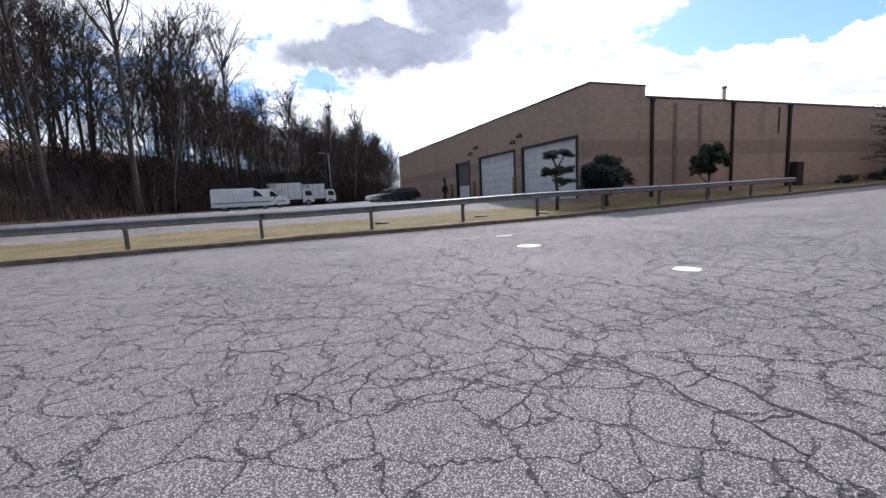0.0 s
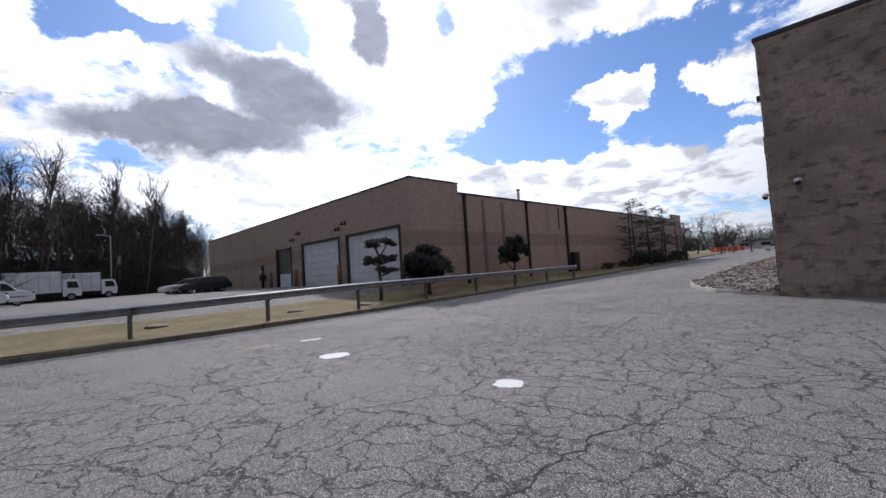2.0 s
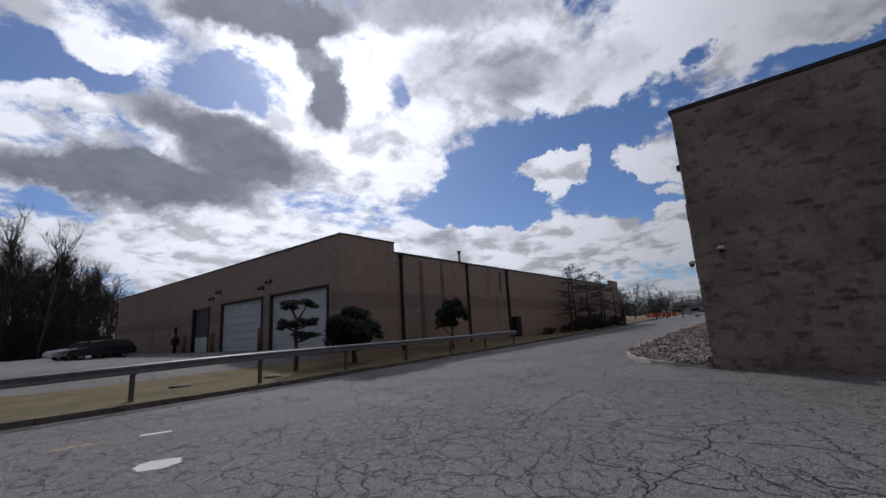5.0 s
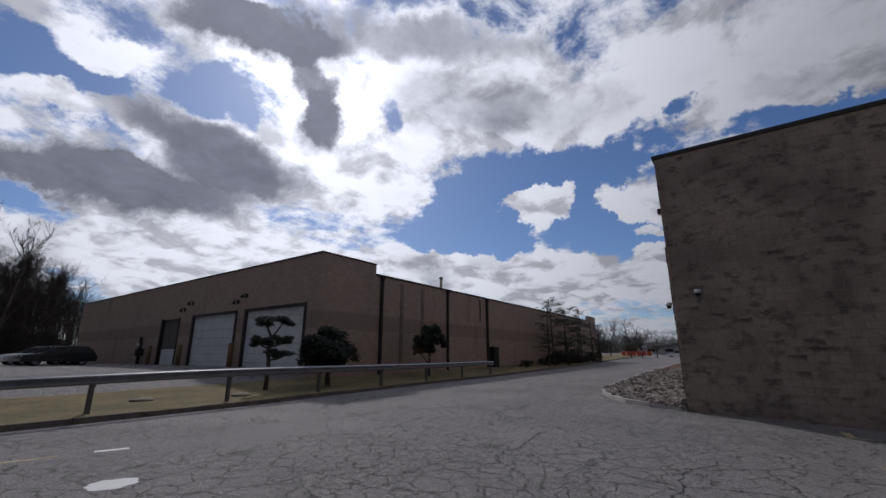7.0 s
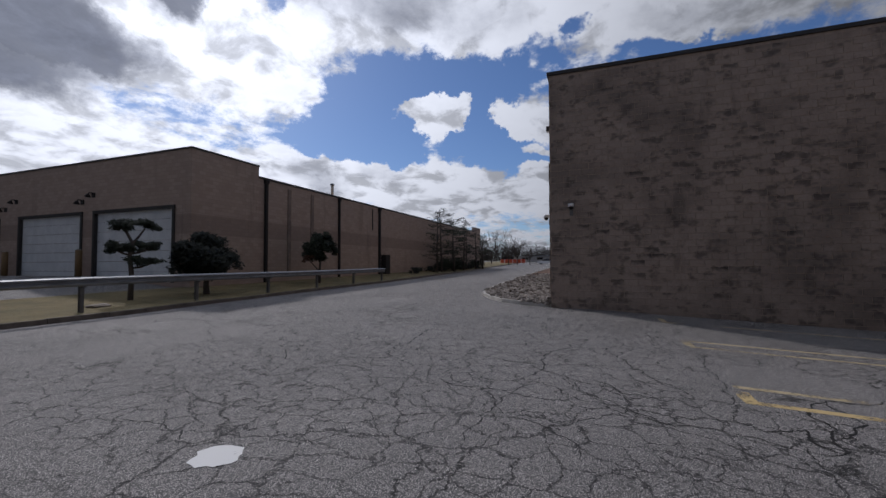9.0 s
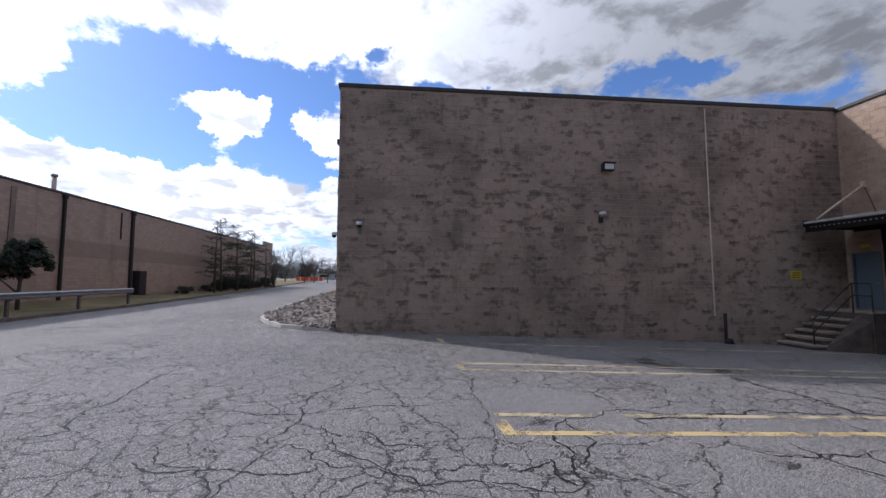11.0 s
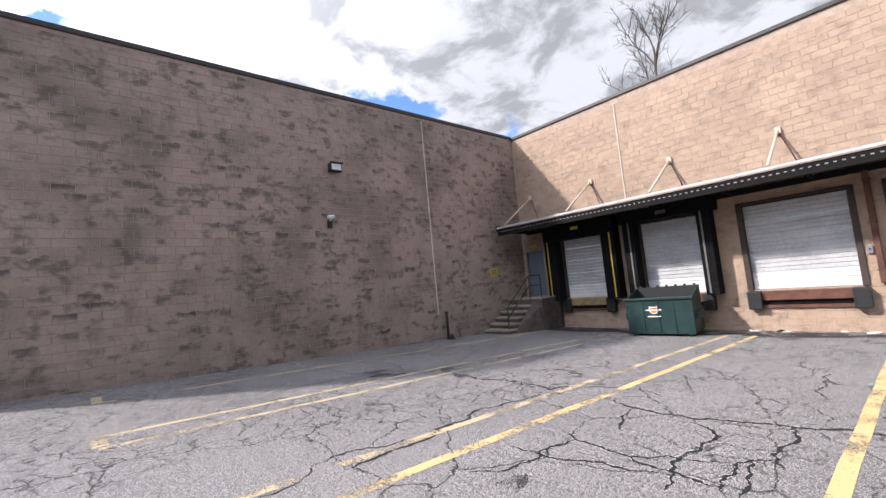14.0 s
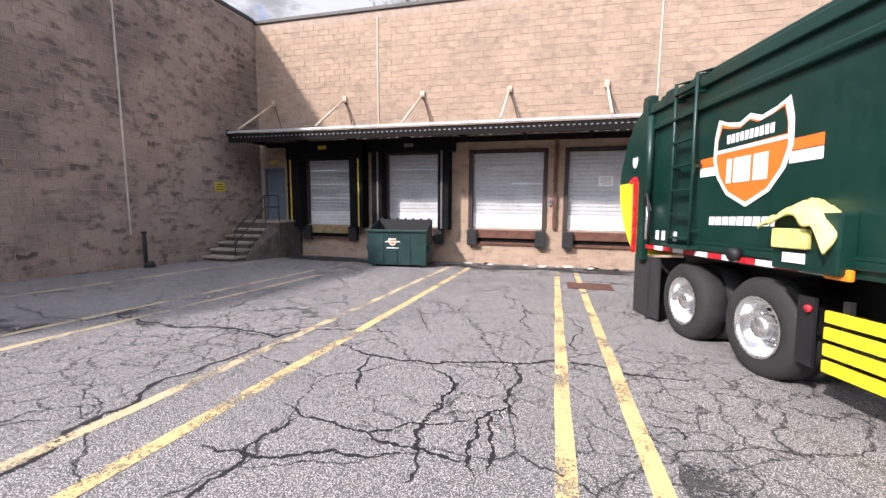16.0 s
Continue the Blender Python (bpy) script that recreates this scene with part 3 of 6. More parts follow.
for x in POSTS:
    y, z = rail_y(x), ground(x, rail_y(x))
    bm = bmesh.new()
    t = rail_top(x) - 0.02
    for q in ((x - 0.05, x + 0.05, y + 0.10, y + 0.11), (x - 0.004, x + 0.004, y + 0.11, y + 0.2), (x - 0.05, x + 0.05, y + 0.2, y + 0.21)):
        box(bm, *q, z - 0.1, t)
    post = part("post", bm, M_POST, rail, "dark weathered steel post")
    boxed("spacer", (x - 0.045, x + 0.045, y + 0.004, y + 0.1, t - 0.3, t - 0.02), M_POST, post)

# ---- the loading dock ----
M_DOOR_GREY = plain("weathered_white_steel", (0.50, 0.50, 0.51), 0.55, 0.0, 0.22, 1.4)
M_JAMB = plain("dark_brown_frame_paint", (0.055, 0.036, 0.03), 0.7, 0.1, 0.4)
M_FASCIA = plain("dark_brown_steel", (0.012, 0.01, 0.009), 0.85, 0.0, Specular_IOR_Level=0.15)
M_TRIM = plain("pale_metal_trim", (0.46, 0.45, 0.44), 0.45, 0.1)
M_PIPE = plain("cream_painted_pipe", (0.62, 0.5, 0.38), 0.55, 0.0)
M_SHELTER = plain("black_dock_shelter_fabric", (0.01, 0.01, 0.011), 0.9, 0.0, 0.5, Specular_IOR_Level=0.1)
M_RUST = plain("rusty_brown_steel", (0.14, 0.062, 0.042), 0.8, 0.15, 0.5, 4.0, 0.4)
M_TAN = plain("tan_painted_steel", (0.33, 0.24, 0.11), 0.7, 0.0, 0.4)
M_BLUE = plain("grey_blue_door_paint", (0.13, 0.17, 0.21), 0.5, 0.0, 0.15)
M_CONCRETE = plain("worn_concrete", (0.33, 0.28, 0.23), 0.95, 0.0, 0.4, 2.5, 0.5)
M_STONE = plain("dark_step_stone", (0.11, 0.086, 0.072), 0.95, 0.0, 0.5, 3.0, 0.5)
M_WHITE = plain("white_plastic", (0.75, 0.75, 0.74), 0.4, 0.0, 0.08)
M_SIGN_Y = plain("yellow_sign", (0.62, 0.45, 0.04), 0.5, 0.0, 0.2)
M_GLASS_DARK = plain("dark_glass", (0.012, 0.014, 0.016), 0.08, 0.0, 0.2)


def dock_door(a, b, shelter):
    """A ribbed dock door with its leveller and bumpers; shelter: '', 'yellow' or 'grey'."""
    mid, w2 = (a + b) / 2, (b - a) / 2
    top = empty("dock_door", mid, DY, SILL, label="white ribbed dock door above a dock leveller with black bumpers", category="dock door", group="dock doors")
    h = HEAD - SILL
    k = 5
    for i in range(k):
        z0, z1 = i * h / k, (i + 1) * h / k
        bm = bmesh.new()
        ribs = 4
        prof = []
        for r in range(ribs):
            za, zb = z0 + (z1 - z0) * r / ribs, z0 + (z1 - z0) * (r + 1) / ribs
            prof += [(-0.16, za + 0.004), (-0.135, za + 0.02), (-0.135, zb - 0.02), (-0.16, zb - 0.004)]
        vs = [[bm.verts.new((s * (w2 - 0.02), y, z)) for y, z in prof] for s in (-1, 1)]
        for j in range(len(prof) - 1):
            bm.faces.new((vs[0][j], vs[1][j], vs[1][j + 1], vs[0][j + 1]))
        box(bm, -w2 + 0.02, w2 - 0.02, -0.2, -0.162, z0 + 0.004, z1 - 0.004)
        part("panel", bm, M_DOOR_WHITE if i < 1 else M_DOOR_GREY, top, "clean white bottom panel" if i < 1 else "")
    for s in (-1, 1):
        boxed("jamb", (s * w2 - 0.07, s * w2 + 0.07, -0.2, 0.05, 0, h + 0.06), M_JAMB, top, "dark brown steel jamb", 0.01)
        bm = bmesh.new()
        box(bm, s * (w2 - 0.1) - 0.16, s * (w2 - 0.1) + 0.16, 0.02, 0.24, -0.56, -0.02, 0.03)
        for q in range(5):
            box(bm, s * (w2 - 0.1) - 0.17, s * (w2 - 0.1) + 0.17, 0.05, 0.25, -0.52 + q * 0.1, -0.46 + q * 0.1)
        part("bumper", bm, M_BLACK, top, "black laminated rubber bumper")
    boxed("lintel", (-w2 - 0.07, w2 + 0.07, -0.2, 0.05, h, h + 0.1), M_JAMB, top, "dark brown steel lintel", 0.01)
    lip = M_TAN if shelter == "yellow" else M_RUST
    lev = boxed("leveller", (-w2 + 0.1, w2 - 0.1, -0.1, 0.12, -0.3, -0.03), lip, top, "hinged steel leveller lip", 0.015)
    boxed("lip_frame", (-w2 + 0.1, w2 - 0.1, -0.12, 0.08, -0.52, -0.44), M_RUST, lev)
    # Black slab put in for the shade of the hollow under the lip.
    boxed("pit_shade_slab", (-w2 + 0.12, w2 - 0.12, 0.0, 0.03, -0.44, -0.3), M_SHELTER, lev)
    if shelter:
        o = 0.52
        up = h + 0.46
        for s, out_ in ((-1, 0.4), (1, 0.4)):
            reach = 0.26 if shelter == "yellow" else 0.19
            sh = boxed("side_curtain", (s * (w2 + reach - 0.04) - reach, s * (w2 + reach - 0.04) + reach, 0.02, o, -0.05, up), M_SHELTER, top, "black dock shelter curtain", 0.03)
            if shelter == "yellow":
                boxed("guide_stripe", (s * (w2 + 0.32) - 0.022, s * (w2 + 0.32) + 0.022, o + 0.002, o + 0.012, 0.0, up - 0.3), M_SIGN_Y, sh, "yellow guide stripe")
            else:
                boxed("guide_strip", (s * (w2 + 0.1) - 0.025, s * (w2 + 0.1) + 0.025, o + 0.002, o + 0.03, 0.0, up - 0.1), M_POST, sh, "grey guide strip")
        hd = boxed("head_curtain", (-w2 - 0.48, w2 + 0.48, 0.02, o + 0.04, up - 0.42 if shelter == "grey" else up - 0.62, up + 0.02), M_SHELTER, top, "black sagging head curtain", 0.04)
        boxed("number_plate", (-0.16, 0.16, o + 0.042, o + 0.05, up - 0.28, up - 0.16), M_SIGN_Y if shelter == "yellow" else M_POST, hd, "small dock number plate")
    return top


for (a, b), kind_ in zip(DOCKS, ("yellow", "grey", "", "", "")):
    dock_door(a, b, kind_)

notice = empty("paper_notice", 5.08, DY - 0.13, 2.02, label="white paper notice taped to a dock door", category="notice")
boxed("sheet", (-0.22, 0.22, 0.0, 0.004, -0.16, 0.16), M_WHITE, notice)
for k in range(4):
    boxed("text_line", (-0.16, 0.16 - 0.05 * (k % 2), 0.0045, 0.006, 0.09 - 0.06 * k, 0.105 - 0.06 * k), M_POST, notice)

# the canopy over the dock
canopy = empty("dock_canopy", 7.0, DY, 3.5, label="long steel dock canopy with a pale edge trim, hung on rods", category="canopy")
bm = bmesh.new()
x0, x1 = -11.5, 10.35
k = int((x1 - x0) / 0.075)
rows = [[bm.verts.new((x0 + (x1 - x0) * i / k, y, z + (0.035 if (i // 2) % 2 else -0.035))) for i in range(k + 1)] for y, z in ((0.02, 0.1), (1.95, 0.0))]
for i in range(k):
    bm.faces.new((rows[0][i], rows[0][i + 1], rows[1][i + 1], rows[1][i]))
part("corrugated_deck", bm, M_FASCIA, canopy, "dark corrugated steel deck")
boxed("fascia", (x0, x1, 1.955, 1.975, -0.22, 0.05), M_FASCIA, canopy, "dark steel fascia")
bm = bmesh.new()
for i in range(int((x1 - x0) / 0.15)):
    box(bm, x0 + 0.15 * i, x0 + 0.15 * i + 0.06, 1.976, 1.985, -0.075, -0.045)
tagged(part("deck_edge", bm, M_METAL, canopy, "row of pale corrugation ends"), kind="stuff")
boxed("edge_trim", (x0, x1, 1.96, 2.03, 0.07, 0.15), M_TRIM, canopy, "pale grey metal edge trim", 0.01)
boxed("end_trim", (x1, x1 + 0.03, 0.03, 2.03, -0.02, 0.2), M_FASCIA, canopy, "dark end trim")
boxed("front_beam", (x0, x1 - 0.02, 1.84, 1.93, -0.22, -0.05), M_FASCIA, canopy, "dark steel channel beam", 0.008)
boxed("wall_beam", (x0, x1 - 0.02, 0.03, 0.1, -0.18, 0.0), M_FASCIA, canopy, "dark steel channel beam", 0.008)
for i in range(12):
    xx = x1 - 0.3 - i * 1.9
    boxed("joist", (xx - 0.03, xx + 0.03, 0.1, 1.84, -0.16, -0.05), M_FASCIA, canopy)
for i in range(7):
    xx = 9.93 - i * 2.93
    rod = tubed("hanger_rod", [(xx, 0.08, 1.42), (xx + 0.02, 1.95, 0.2)], 0.035, M_PIPE, canopy, "cream painted hanger pipe")
    boxed("wall_plate", (xx - 0.07, xx + 0.07, 0.03, 0.1, 1.34, 1.54), M_PIPE, rod)
    # Thin dark bar on the wall, drawn as the shadow of its rod.
    tubed("rod_shadow_bar", [(xx, 0.05, 1.42), (xx - 0.35, 0.05, 0.3)], 0.012, M_RUST, rod)

# steps, stoop and rail at the staff door
stair = empty("entry_steps", 16.7, -13.2, -0.66, label="worn concrete steps and stoop up to the staff door", category="steps")
n_st = 6
rise = 1.21 / n_st
for i in range(n_st):
    if i < n_st - 1:
        y1 = 1.7 - i * 0.34
        boxed("tread", (-0.33 + 0.04 * math.sin(i), 0.93, -0.02, y1, i * rise + rise * 0.62, (i + 1) * rise), M_CONCRETE, stair, "worn concrete tread", 0.02)
        boxed("riser", (-0.3, 0.92, -0.02, y1 - 0.06, i * rise - (0.1 if i == 0 else 0), i * rise + rise * 0.62), M_STONE, stair)
    else:
        boxed("stoop", (-0.78, 0.93, -1.37, 0.0, -0.15, n_st * rise), M_STONE, stair, "stone-faced stoop", 0.02)
        boxed("stoop_slab", (-0.81, 0.95, -1.37, 0.03, n_st * rise, n_st * rise + 0.06), M_CONCRETE, stair, "concrete slab", 0.015)
bm = bmesh.new()
vs = [bm.verts.new(p) for p in ((-0.35, 1.3, -0.1), (-0.75, 0.03, -0.1), (-0.35, 0.03, -0.1), (-0.35, 1.15, 0.2), (-0.75, 0.03, 0.95), (-0.35, 0.03, 1.15))]
for q in ((0, 1, 2), (3, 5, 4), (0, 3, 4, 1), (1, 4, 5, 2), (2, 5, 3, 0)):
    bm.faces.new([vs[i] for i in q])
part("cheek_wall", bm, M_STONE, stair, "rough stone cheek wall")
for hgt in (0.9, 0.5):
    tubed("handrail", [(-0.24, 1.52, 0.1 + hgt), (-0.24, 0.05, 1.25 + hgt), (-0.26, -0.02, 1.27 + hgt), (-0.75, -0.05, 1.27 + hgt)], 0.022, M_COPING, stair, "black pipe handrail")
for px_, py_, z0_, z1_ in ((-0.24, 1.52, 0.15, 1.0), (-0.24, 0.02, 1.2, 2.17), (-0.75, -0.05, 1.2, 2.17)):
    tubed("baluster", [(px_, py_, z0_), (px_, py_, z1_)], 0.022, M_COPING, stair, "black pipe post")

door = empty("staff_door", 17.07, DY, 0.56, label="grey-blue steel staff door in a steel frame", category="door")
boxed("leaf", (-0.41, 0.41, -0.14, -0.09, 0.02, 1.97), M_BLUE, door, "grey-blue steel leaf", 0.006)
for s in (-1, 1):
    boxed("frame", (s * 0.43 - 0.025, s * 0.43 + 0.025, -0.2, 0.02, 0, 2.02), M_BLUE, door)
boxed("frame_head", (-0.455, 0.455, -0.2, 0.02, 1.975, 2.02), M_BLUE, door)
tubed("handle", [(-0.33, -0.09, 0.95), (-0.33, -0.04, 0.95), (-0.24, -0.04, 0.95)], 0.012, M_METAL, door, "steel lever handle")
sign_d = boxed("door_sign", (16.9, 17.2, DY + 0.03, DY + 0.04, 2.74, 2.84), M_SIGN_Y)
tagged(sign_d, "small faded yellow sign above the staff door", "sign")
sign_w = empty("wall_sign", WX - 0.03, -12.46, 1.79, label="small yellow warning sign on the block wall", category="sign")
boxed("plate", (-0.012, -0.004, -0.22, 0.22, -0.15, 0.15), M_SIGN_Y, sign_w)
for k in range(3):
    boxed("text_line", (-0.014, -0.0125, -0.15, 0.15, 0.06 - 0.08 * k, 0.09 - 0.08 * k), M_COPING, sign_w)

# wall fittings on the dock wall
spout = empty("downspout", 6.6, DY + 0.03, 0.5, label="brown metal downspout between two dock doors", category="downspout")
boxed("pipe", (-0.06, 0.06, 0.0, 0.11, 0.0, 2.85), M_RUST, spout, "", 0.015)
for z in (0.3, 1.5, 2.6):
    boxed("strap", (-0.08, 0.08, 0.0, 0.118, z, z + 0.04), M_RUST, spout)
bell = empty("push_button", 6.75, DY + 0.03, 1.35, label="small grey push button box on the wall", category="button box")
boxed("box", (-0.06, 0.06, 0.0, 0.05, -0.1, 0.1), M_METAL, bell, "", 0.01)
tubed("button", [(0, 0.05, 0.02), (0, 0.065, 0.02)], 0.02, M_BLACK, bell)


def joint(name, dims, label):
    return tagged(boxed(name, dims, M_TRIM_JOINT, None, label), kind="structure")


M_TRIM_JOINT = plain("pale_joint_sealant", (0.66, 0.58, 0.49), 0.9, 0.0, 0.2)
joint("control_joint", (WX - 0.042, WX, -9.285, -9.255, 0.4, ROOF - 0.15), "pale vertical sealant joint")
joint("control_joint", (12.7, 12.73, DY, DY + 0.042, 3.9, ROOF - 0.25), "pale vertical sealant joint")
joint("control_joint", (3.78, 3.81, DY, DY + 0.042, 3.9, ROOF - 0.25), "pale vertical sealant joint")

# wall fittings on the side wall
flood = empty("floodlight", WX - 0.03, -5.5, 5.46, label="black floodlight with a pale lens on the block wall", category="floodlight")
bm = bmesh.new()
box(bm, -0.22, -0.02, -0.2, 0.2, -0.14, 0.13, 0.03)
part("housing", bm, M_BLACK, flood)
boxed("lens", (-0.228, -0.221, -0.16, 0.16, -0.1, 0.09), M_WHITE, flood, "pale glass lens")
boxed("visor", (-0.3, -0.2, -0.21, 0.21, 0.11, 0.135), M_BLACK, flood)
bullet = empty("security_camera", WX - 0.03, -5.24, 3.85, label="white bullet security camera on a wall arm", category="camera")
tubed("body", [(-0.12, -0.1, 0.03), (-0.3, 0.16, -0.02)], 0.055, M_WHITE, bullet, "white camera body", 12)
tubed("arm", [(0.0, 0.0, -0.1), (-0.1, 0.0, -0.08), (-0.18, 0.0, 0.0)], 0.02, M_WHITE, bullet)
boxed("junction_box", (-0.06, 0.0, -0.07, 0.07, -0.3, -0.08), M_BLACK, bullet, "dark junction box", 0.01)


def dome_cam(x, y, z, rz):
    top = empty("dome_camera", x, y, z, rz, label="white dome security camera on a short wall arm", category="camera", group="dome cameras")
    bm = bmesh.new()
    bmesh.ops.create_uvsphere(bm, u_segments=14, v_segments=8, radius=0.075)
    bmesh.ops.translate(bm, verts=bm.verts, vec=(-0.14, 0, -0.02))
    part("dome", bm, M_GLASS_DARK, top, "dark dome")
    tubed("cap", [(-0.14, 0, 0.0), (-0.14, 0, 0.1)], 0.09, M_WHITE, top, "white cap", 14)
    tubed("arm", [(0, 0, 0.06), (-0.14, 0, 0.06)], 0.025, M_WHITE, top)
    boxed("cable_box", (-0.04, 0.0, -0.05, 0.05, -0.28, -0.06), M_POST, top)


dome_cam(WX - 0.03, 2.79, 3.36, 0)
dome_cam(18.6, WY + 0.1, 3.15, -90)
fl2 = empty("wall_light", 18.8, WY, 6.4, label="small dark wall light near the roofline", category="wall light")
boxed("housing", (-0.12, 0.12, 0.0, 0.22, -0.08, 0.1), M_COPING, fl2, "", 0.02)
boxed("lens", (-0.09, 0.09, 0.05, 0.2, -0.088, -0.081), M_WHITE, fl2)

stand = empty("standpipe", WX - 0.2, -9.5, ground(17, -9.5), label="short black standpipe with a round foot by the wall", category="standpipe")
tubed("pipe", [(0, 0, 0), (0, 0, 0.95)], 0.05, M_BLACK, stand, "", 10)
tubed("foot", [(-0.06, -0.05, 0.0), (-0.06, -0.05, 0.16)], 0.16, M_BLACK, stand, "", 12, 0.1)
tubed("cap", [(0, 0, 0.95), (0, 0, 1.0)], 0.065, M_BLACK, stand, "", 10)

# ---- the dumpster ----
dump = empty("dumpster", 11.28, -13.0, ground(11, -12.9), 8.0, label="dark green steel dumpster with open black lids", category="dumpster")


def wall_panel(name, pts, th, mat, parent, label=""):
    """A plate given by four corners, thickened along its normal."""
    bm = bmesh.new()
    v = [Vector(p) for p in pts]
    n_ = (v[1] - v[0]).cross(v[3] - v[0]).normalized() * th
    a = [bm.verts.new(p) for p in v]
    b = [bm.verts.new(p - n_) for p in v]
    bm.faces.new(a)
    bm.faces.new(b[::-1])
    for i in range(4):
        j = (i + 1) % 4
        bm.faces.new((a[j], a[i], b[i], b[j]))
    bmesh.ops.recalc_face_normals(bm, faces=bm.faces)
    return part(name, bm, mat, parent, label)


M_DUMP = plain("scuffed_green_dumpster_paint", (0.006, 0.032, 0.03), 0.5, 0.0, 0.35, 4.0)
L_, D_, HF, HB = 0.9, 0.65, 1.12, 1.42
front = wall_panel("front_wall", ((L_, D_, 0.12), (-L_, D_, 0.12), (-L_, D_ + 0.02, HF), (L_, D_ + 0.02, HF)), 0.02, M_DUMP, dump)
wall_panel("rear_wall", ((-L_, -D_, 0.12), (L_, -D_, 0.12), (L_, -D_, HB), (-L_, -D_, HB)), 0.02, M_DUMP, dump)
for s in (-1, 1):
    sw = wall_panel("side_wall", ((s * L_, -s * D_, 0.12), (s * L_, s * D_, 0.12), (s * L_, s * D_, HF if s > 0 else HB), (s * L_, -s * D_, HB if s > 0 else HF)), 0.02, M_DUMP, dump)
    bm = bmesh.new()
    box(bm, s * L_ - 0.01, s * L_ + s * 0.1 + 0.01, -0.42, 0.42, 0.5, 0.68, 0.01) if s > 0 else box(bm, s * L_ - 0.11, s * L_ + 0.01, -0.42, 0.42, 0.5, 0.68, 0.01)
    part("fork_pocket", bm, M_DUMP, sw, "dark green lifting sleeve")
for px_ in (-0.42, 0.0, 0.42):
    boxed("rib", (px_ - 0.012, px_ + 0.012, D_ + 0.004, D_ + 0.03, 0.14, HF - 0.04), M_DUMP, front)
# Black panels on the inner walls stand in for the shade inside.
for dims in ((-L_ + 0.025, L_ - 0.025, D_ - 0.035, D_ - 0.028, 0.14, HF - 0.01), (-L_ + 0.025, L_ - 0.025, -D_ + 0.028, -D_ + 0.035, 0.14, HB - 0.01), (-L_ + 0.028, -L_ + 0.035, -D_ + 0.03, D_ - 0.03, 0.14, HF - 0.01), (L_ - 0.035, L_ - 0.028, -D_ + 0.03, D_ - 0.03, 0.14, HF - 0.01)):
    boxed("shade_liner", dims, M_BLACK, dump, "black inner panel put in for the shade inside")
boxed("top_rim", (-L_ - 0.05, L_ + 0.05, D_ - 0.02, D_ + 0.07, HF - 0.02, HF + 0.05), M_DUMP, dump, "", 0.015)
boxed("floor_plate", (-L_, L_, -D_, D_, 0.1, 0.13), M_DUMP, dump)
for sx in (-1, 1):
    for sy in (-1, 1):
        boxed("skid", (sx * 0.76 - 0.05, sx * 0.76 + 0.05, sy * 0.52 - 0.06, sy * 0.52 + 0.06, 0.0, 0.12), M_DUMP, dump)
    wall_panel("lid", ((sx * 0.42 - 0.4, -D_ - 0.02, HB - 0.02), (sx * 0.42 + 0.4, -D_ - 0.02, HB - 0.02), (sx * 0.42 + 0.4, -D_ - 0.2, HB - 0.75), (sx * 0.42 - 0.4, -D_ - 0.2, HB - 0.75)), 0.03, M_BLACK, dump, "black plastic lid hanging open")
for k in range(7):
    boxed("hinge_lug", (-0.78 + 0.26 * k - 0.03, -0.78 + 0.26 * k + 0.03, -D_ - 0.03, -D_ + 0.04, HB, HB + 0.05), M_BLACK, dump)
M_ORANGE = plain("orange_decal", (0.9, 0.16, 0.02), 0.45, 0.0, 0.08)
M_DECAL = plain("white_decal", (0.8, 0.8, 0.79), 0.45, 0.0, 0.06)


def shield(bm, cx, cz, w2, h, y, out, axis="x"):
    """The outline of a road shield, as one flat plate with thickness."""
    half = [(0.0, 0.46), (0.28, 0.40), (0.62, 0.44), (0.88, 0.5), (0.98, 0.30), (1.0, 0.05), (0.86, -0.16), (0.55, -0.36), (0.0, -0.5)]
    pts = [(x, z) for x, z in half] + [(-x, z) for x, z in half[-2:0:-1]]
    a = [bm.verts.new((cx + x * w2, y, cz + z * h)) for x, z in pts]
    b = [bm.verts.new((cx + x * w2, y + out, cz + z * h)) for x, z in pts]
    c1, c2 = bm.verts.new((cx, y + out, cz)), None
    m_ = len(pts)
    for i in range(m_):
        j = (i + 1) % m_
        bm.faces.new((a[i], a[j], b[j], b[i]))
        bm.faces.new((b[i], b[j], c1))


bm = bmesh.new()
shield(bm, 0.12, 0.8, 0.13, 0.24, D_ + 0.02, 0.004)
decal = part("decal", bm, M_DECAL, front, "white shield decal")
bm = bmesh.new()
shield(bm, 0.12, 0.795, 0.1, 0.175, D_ + 0.025, 0.004)
part("decal_field", bm, M_ORANGE, decal, "orange field")
boxed("decal_wing", (-0.1, 0.34, D_ + 0.021, D_ + 0.03, 0.79, 0.82), M_DECAL, front)
boxed("text_bar", (-0.06, 0.3, D_ + 0.021, D_ + 0.03, 0.6, 0.63), M_DECAL, front, "white line of lettering")

# ---- paint on the yard ----


def line_material(name, colour, keep):
    m, n = material(name)
    at = n.n("ShaderNodeNewGeometry").outputs["Position"]
    wear = n.math("ADD", n.math("MULTIPLY", n.noise(at, 1.3, 5.0, 0.65).outputs[0], 0.6), n.math("MULTIPLY", n.noise(at, 38.0, 4.0, 0.75).outputs[0], 0.4))
    b = n.n("ShaderNodeBsdfPrincipled", {"Base Color": (*colour, 1), "Roughness": 0.8})
    clear = n.n("ShaderNodeBsdfTransparent")
    mixer = n.n("ShaderNodeMixShader", {0: n.ramp(wear, keep - 0.05, keep + 0.05), 1: b.outputs[0], 2: clear.outputs[0]})
    n.n("ShaderNodeOutputMaterial", {0: mixer.outputs[0]})
    return m


M_LINE = line_material("worn_yellow_line_paint", (0.58, 0.43, 0.2), 0.55)
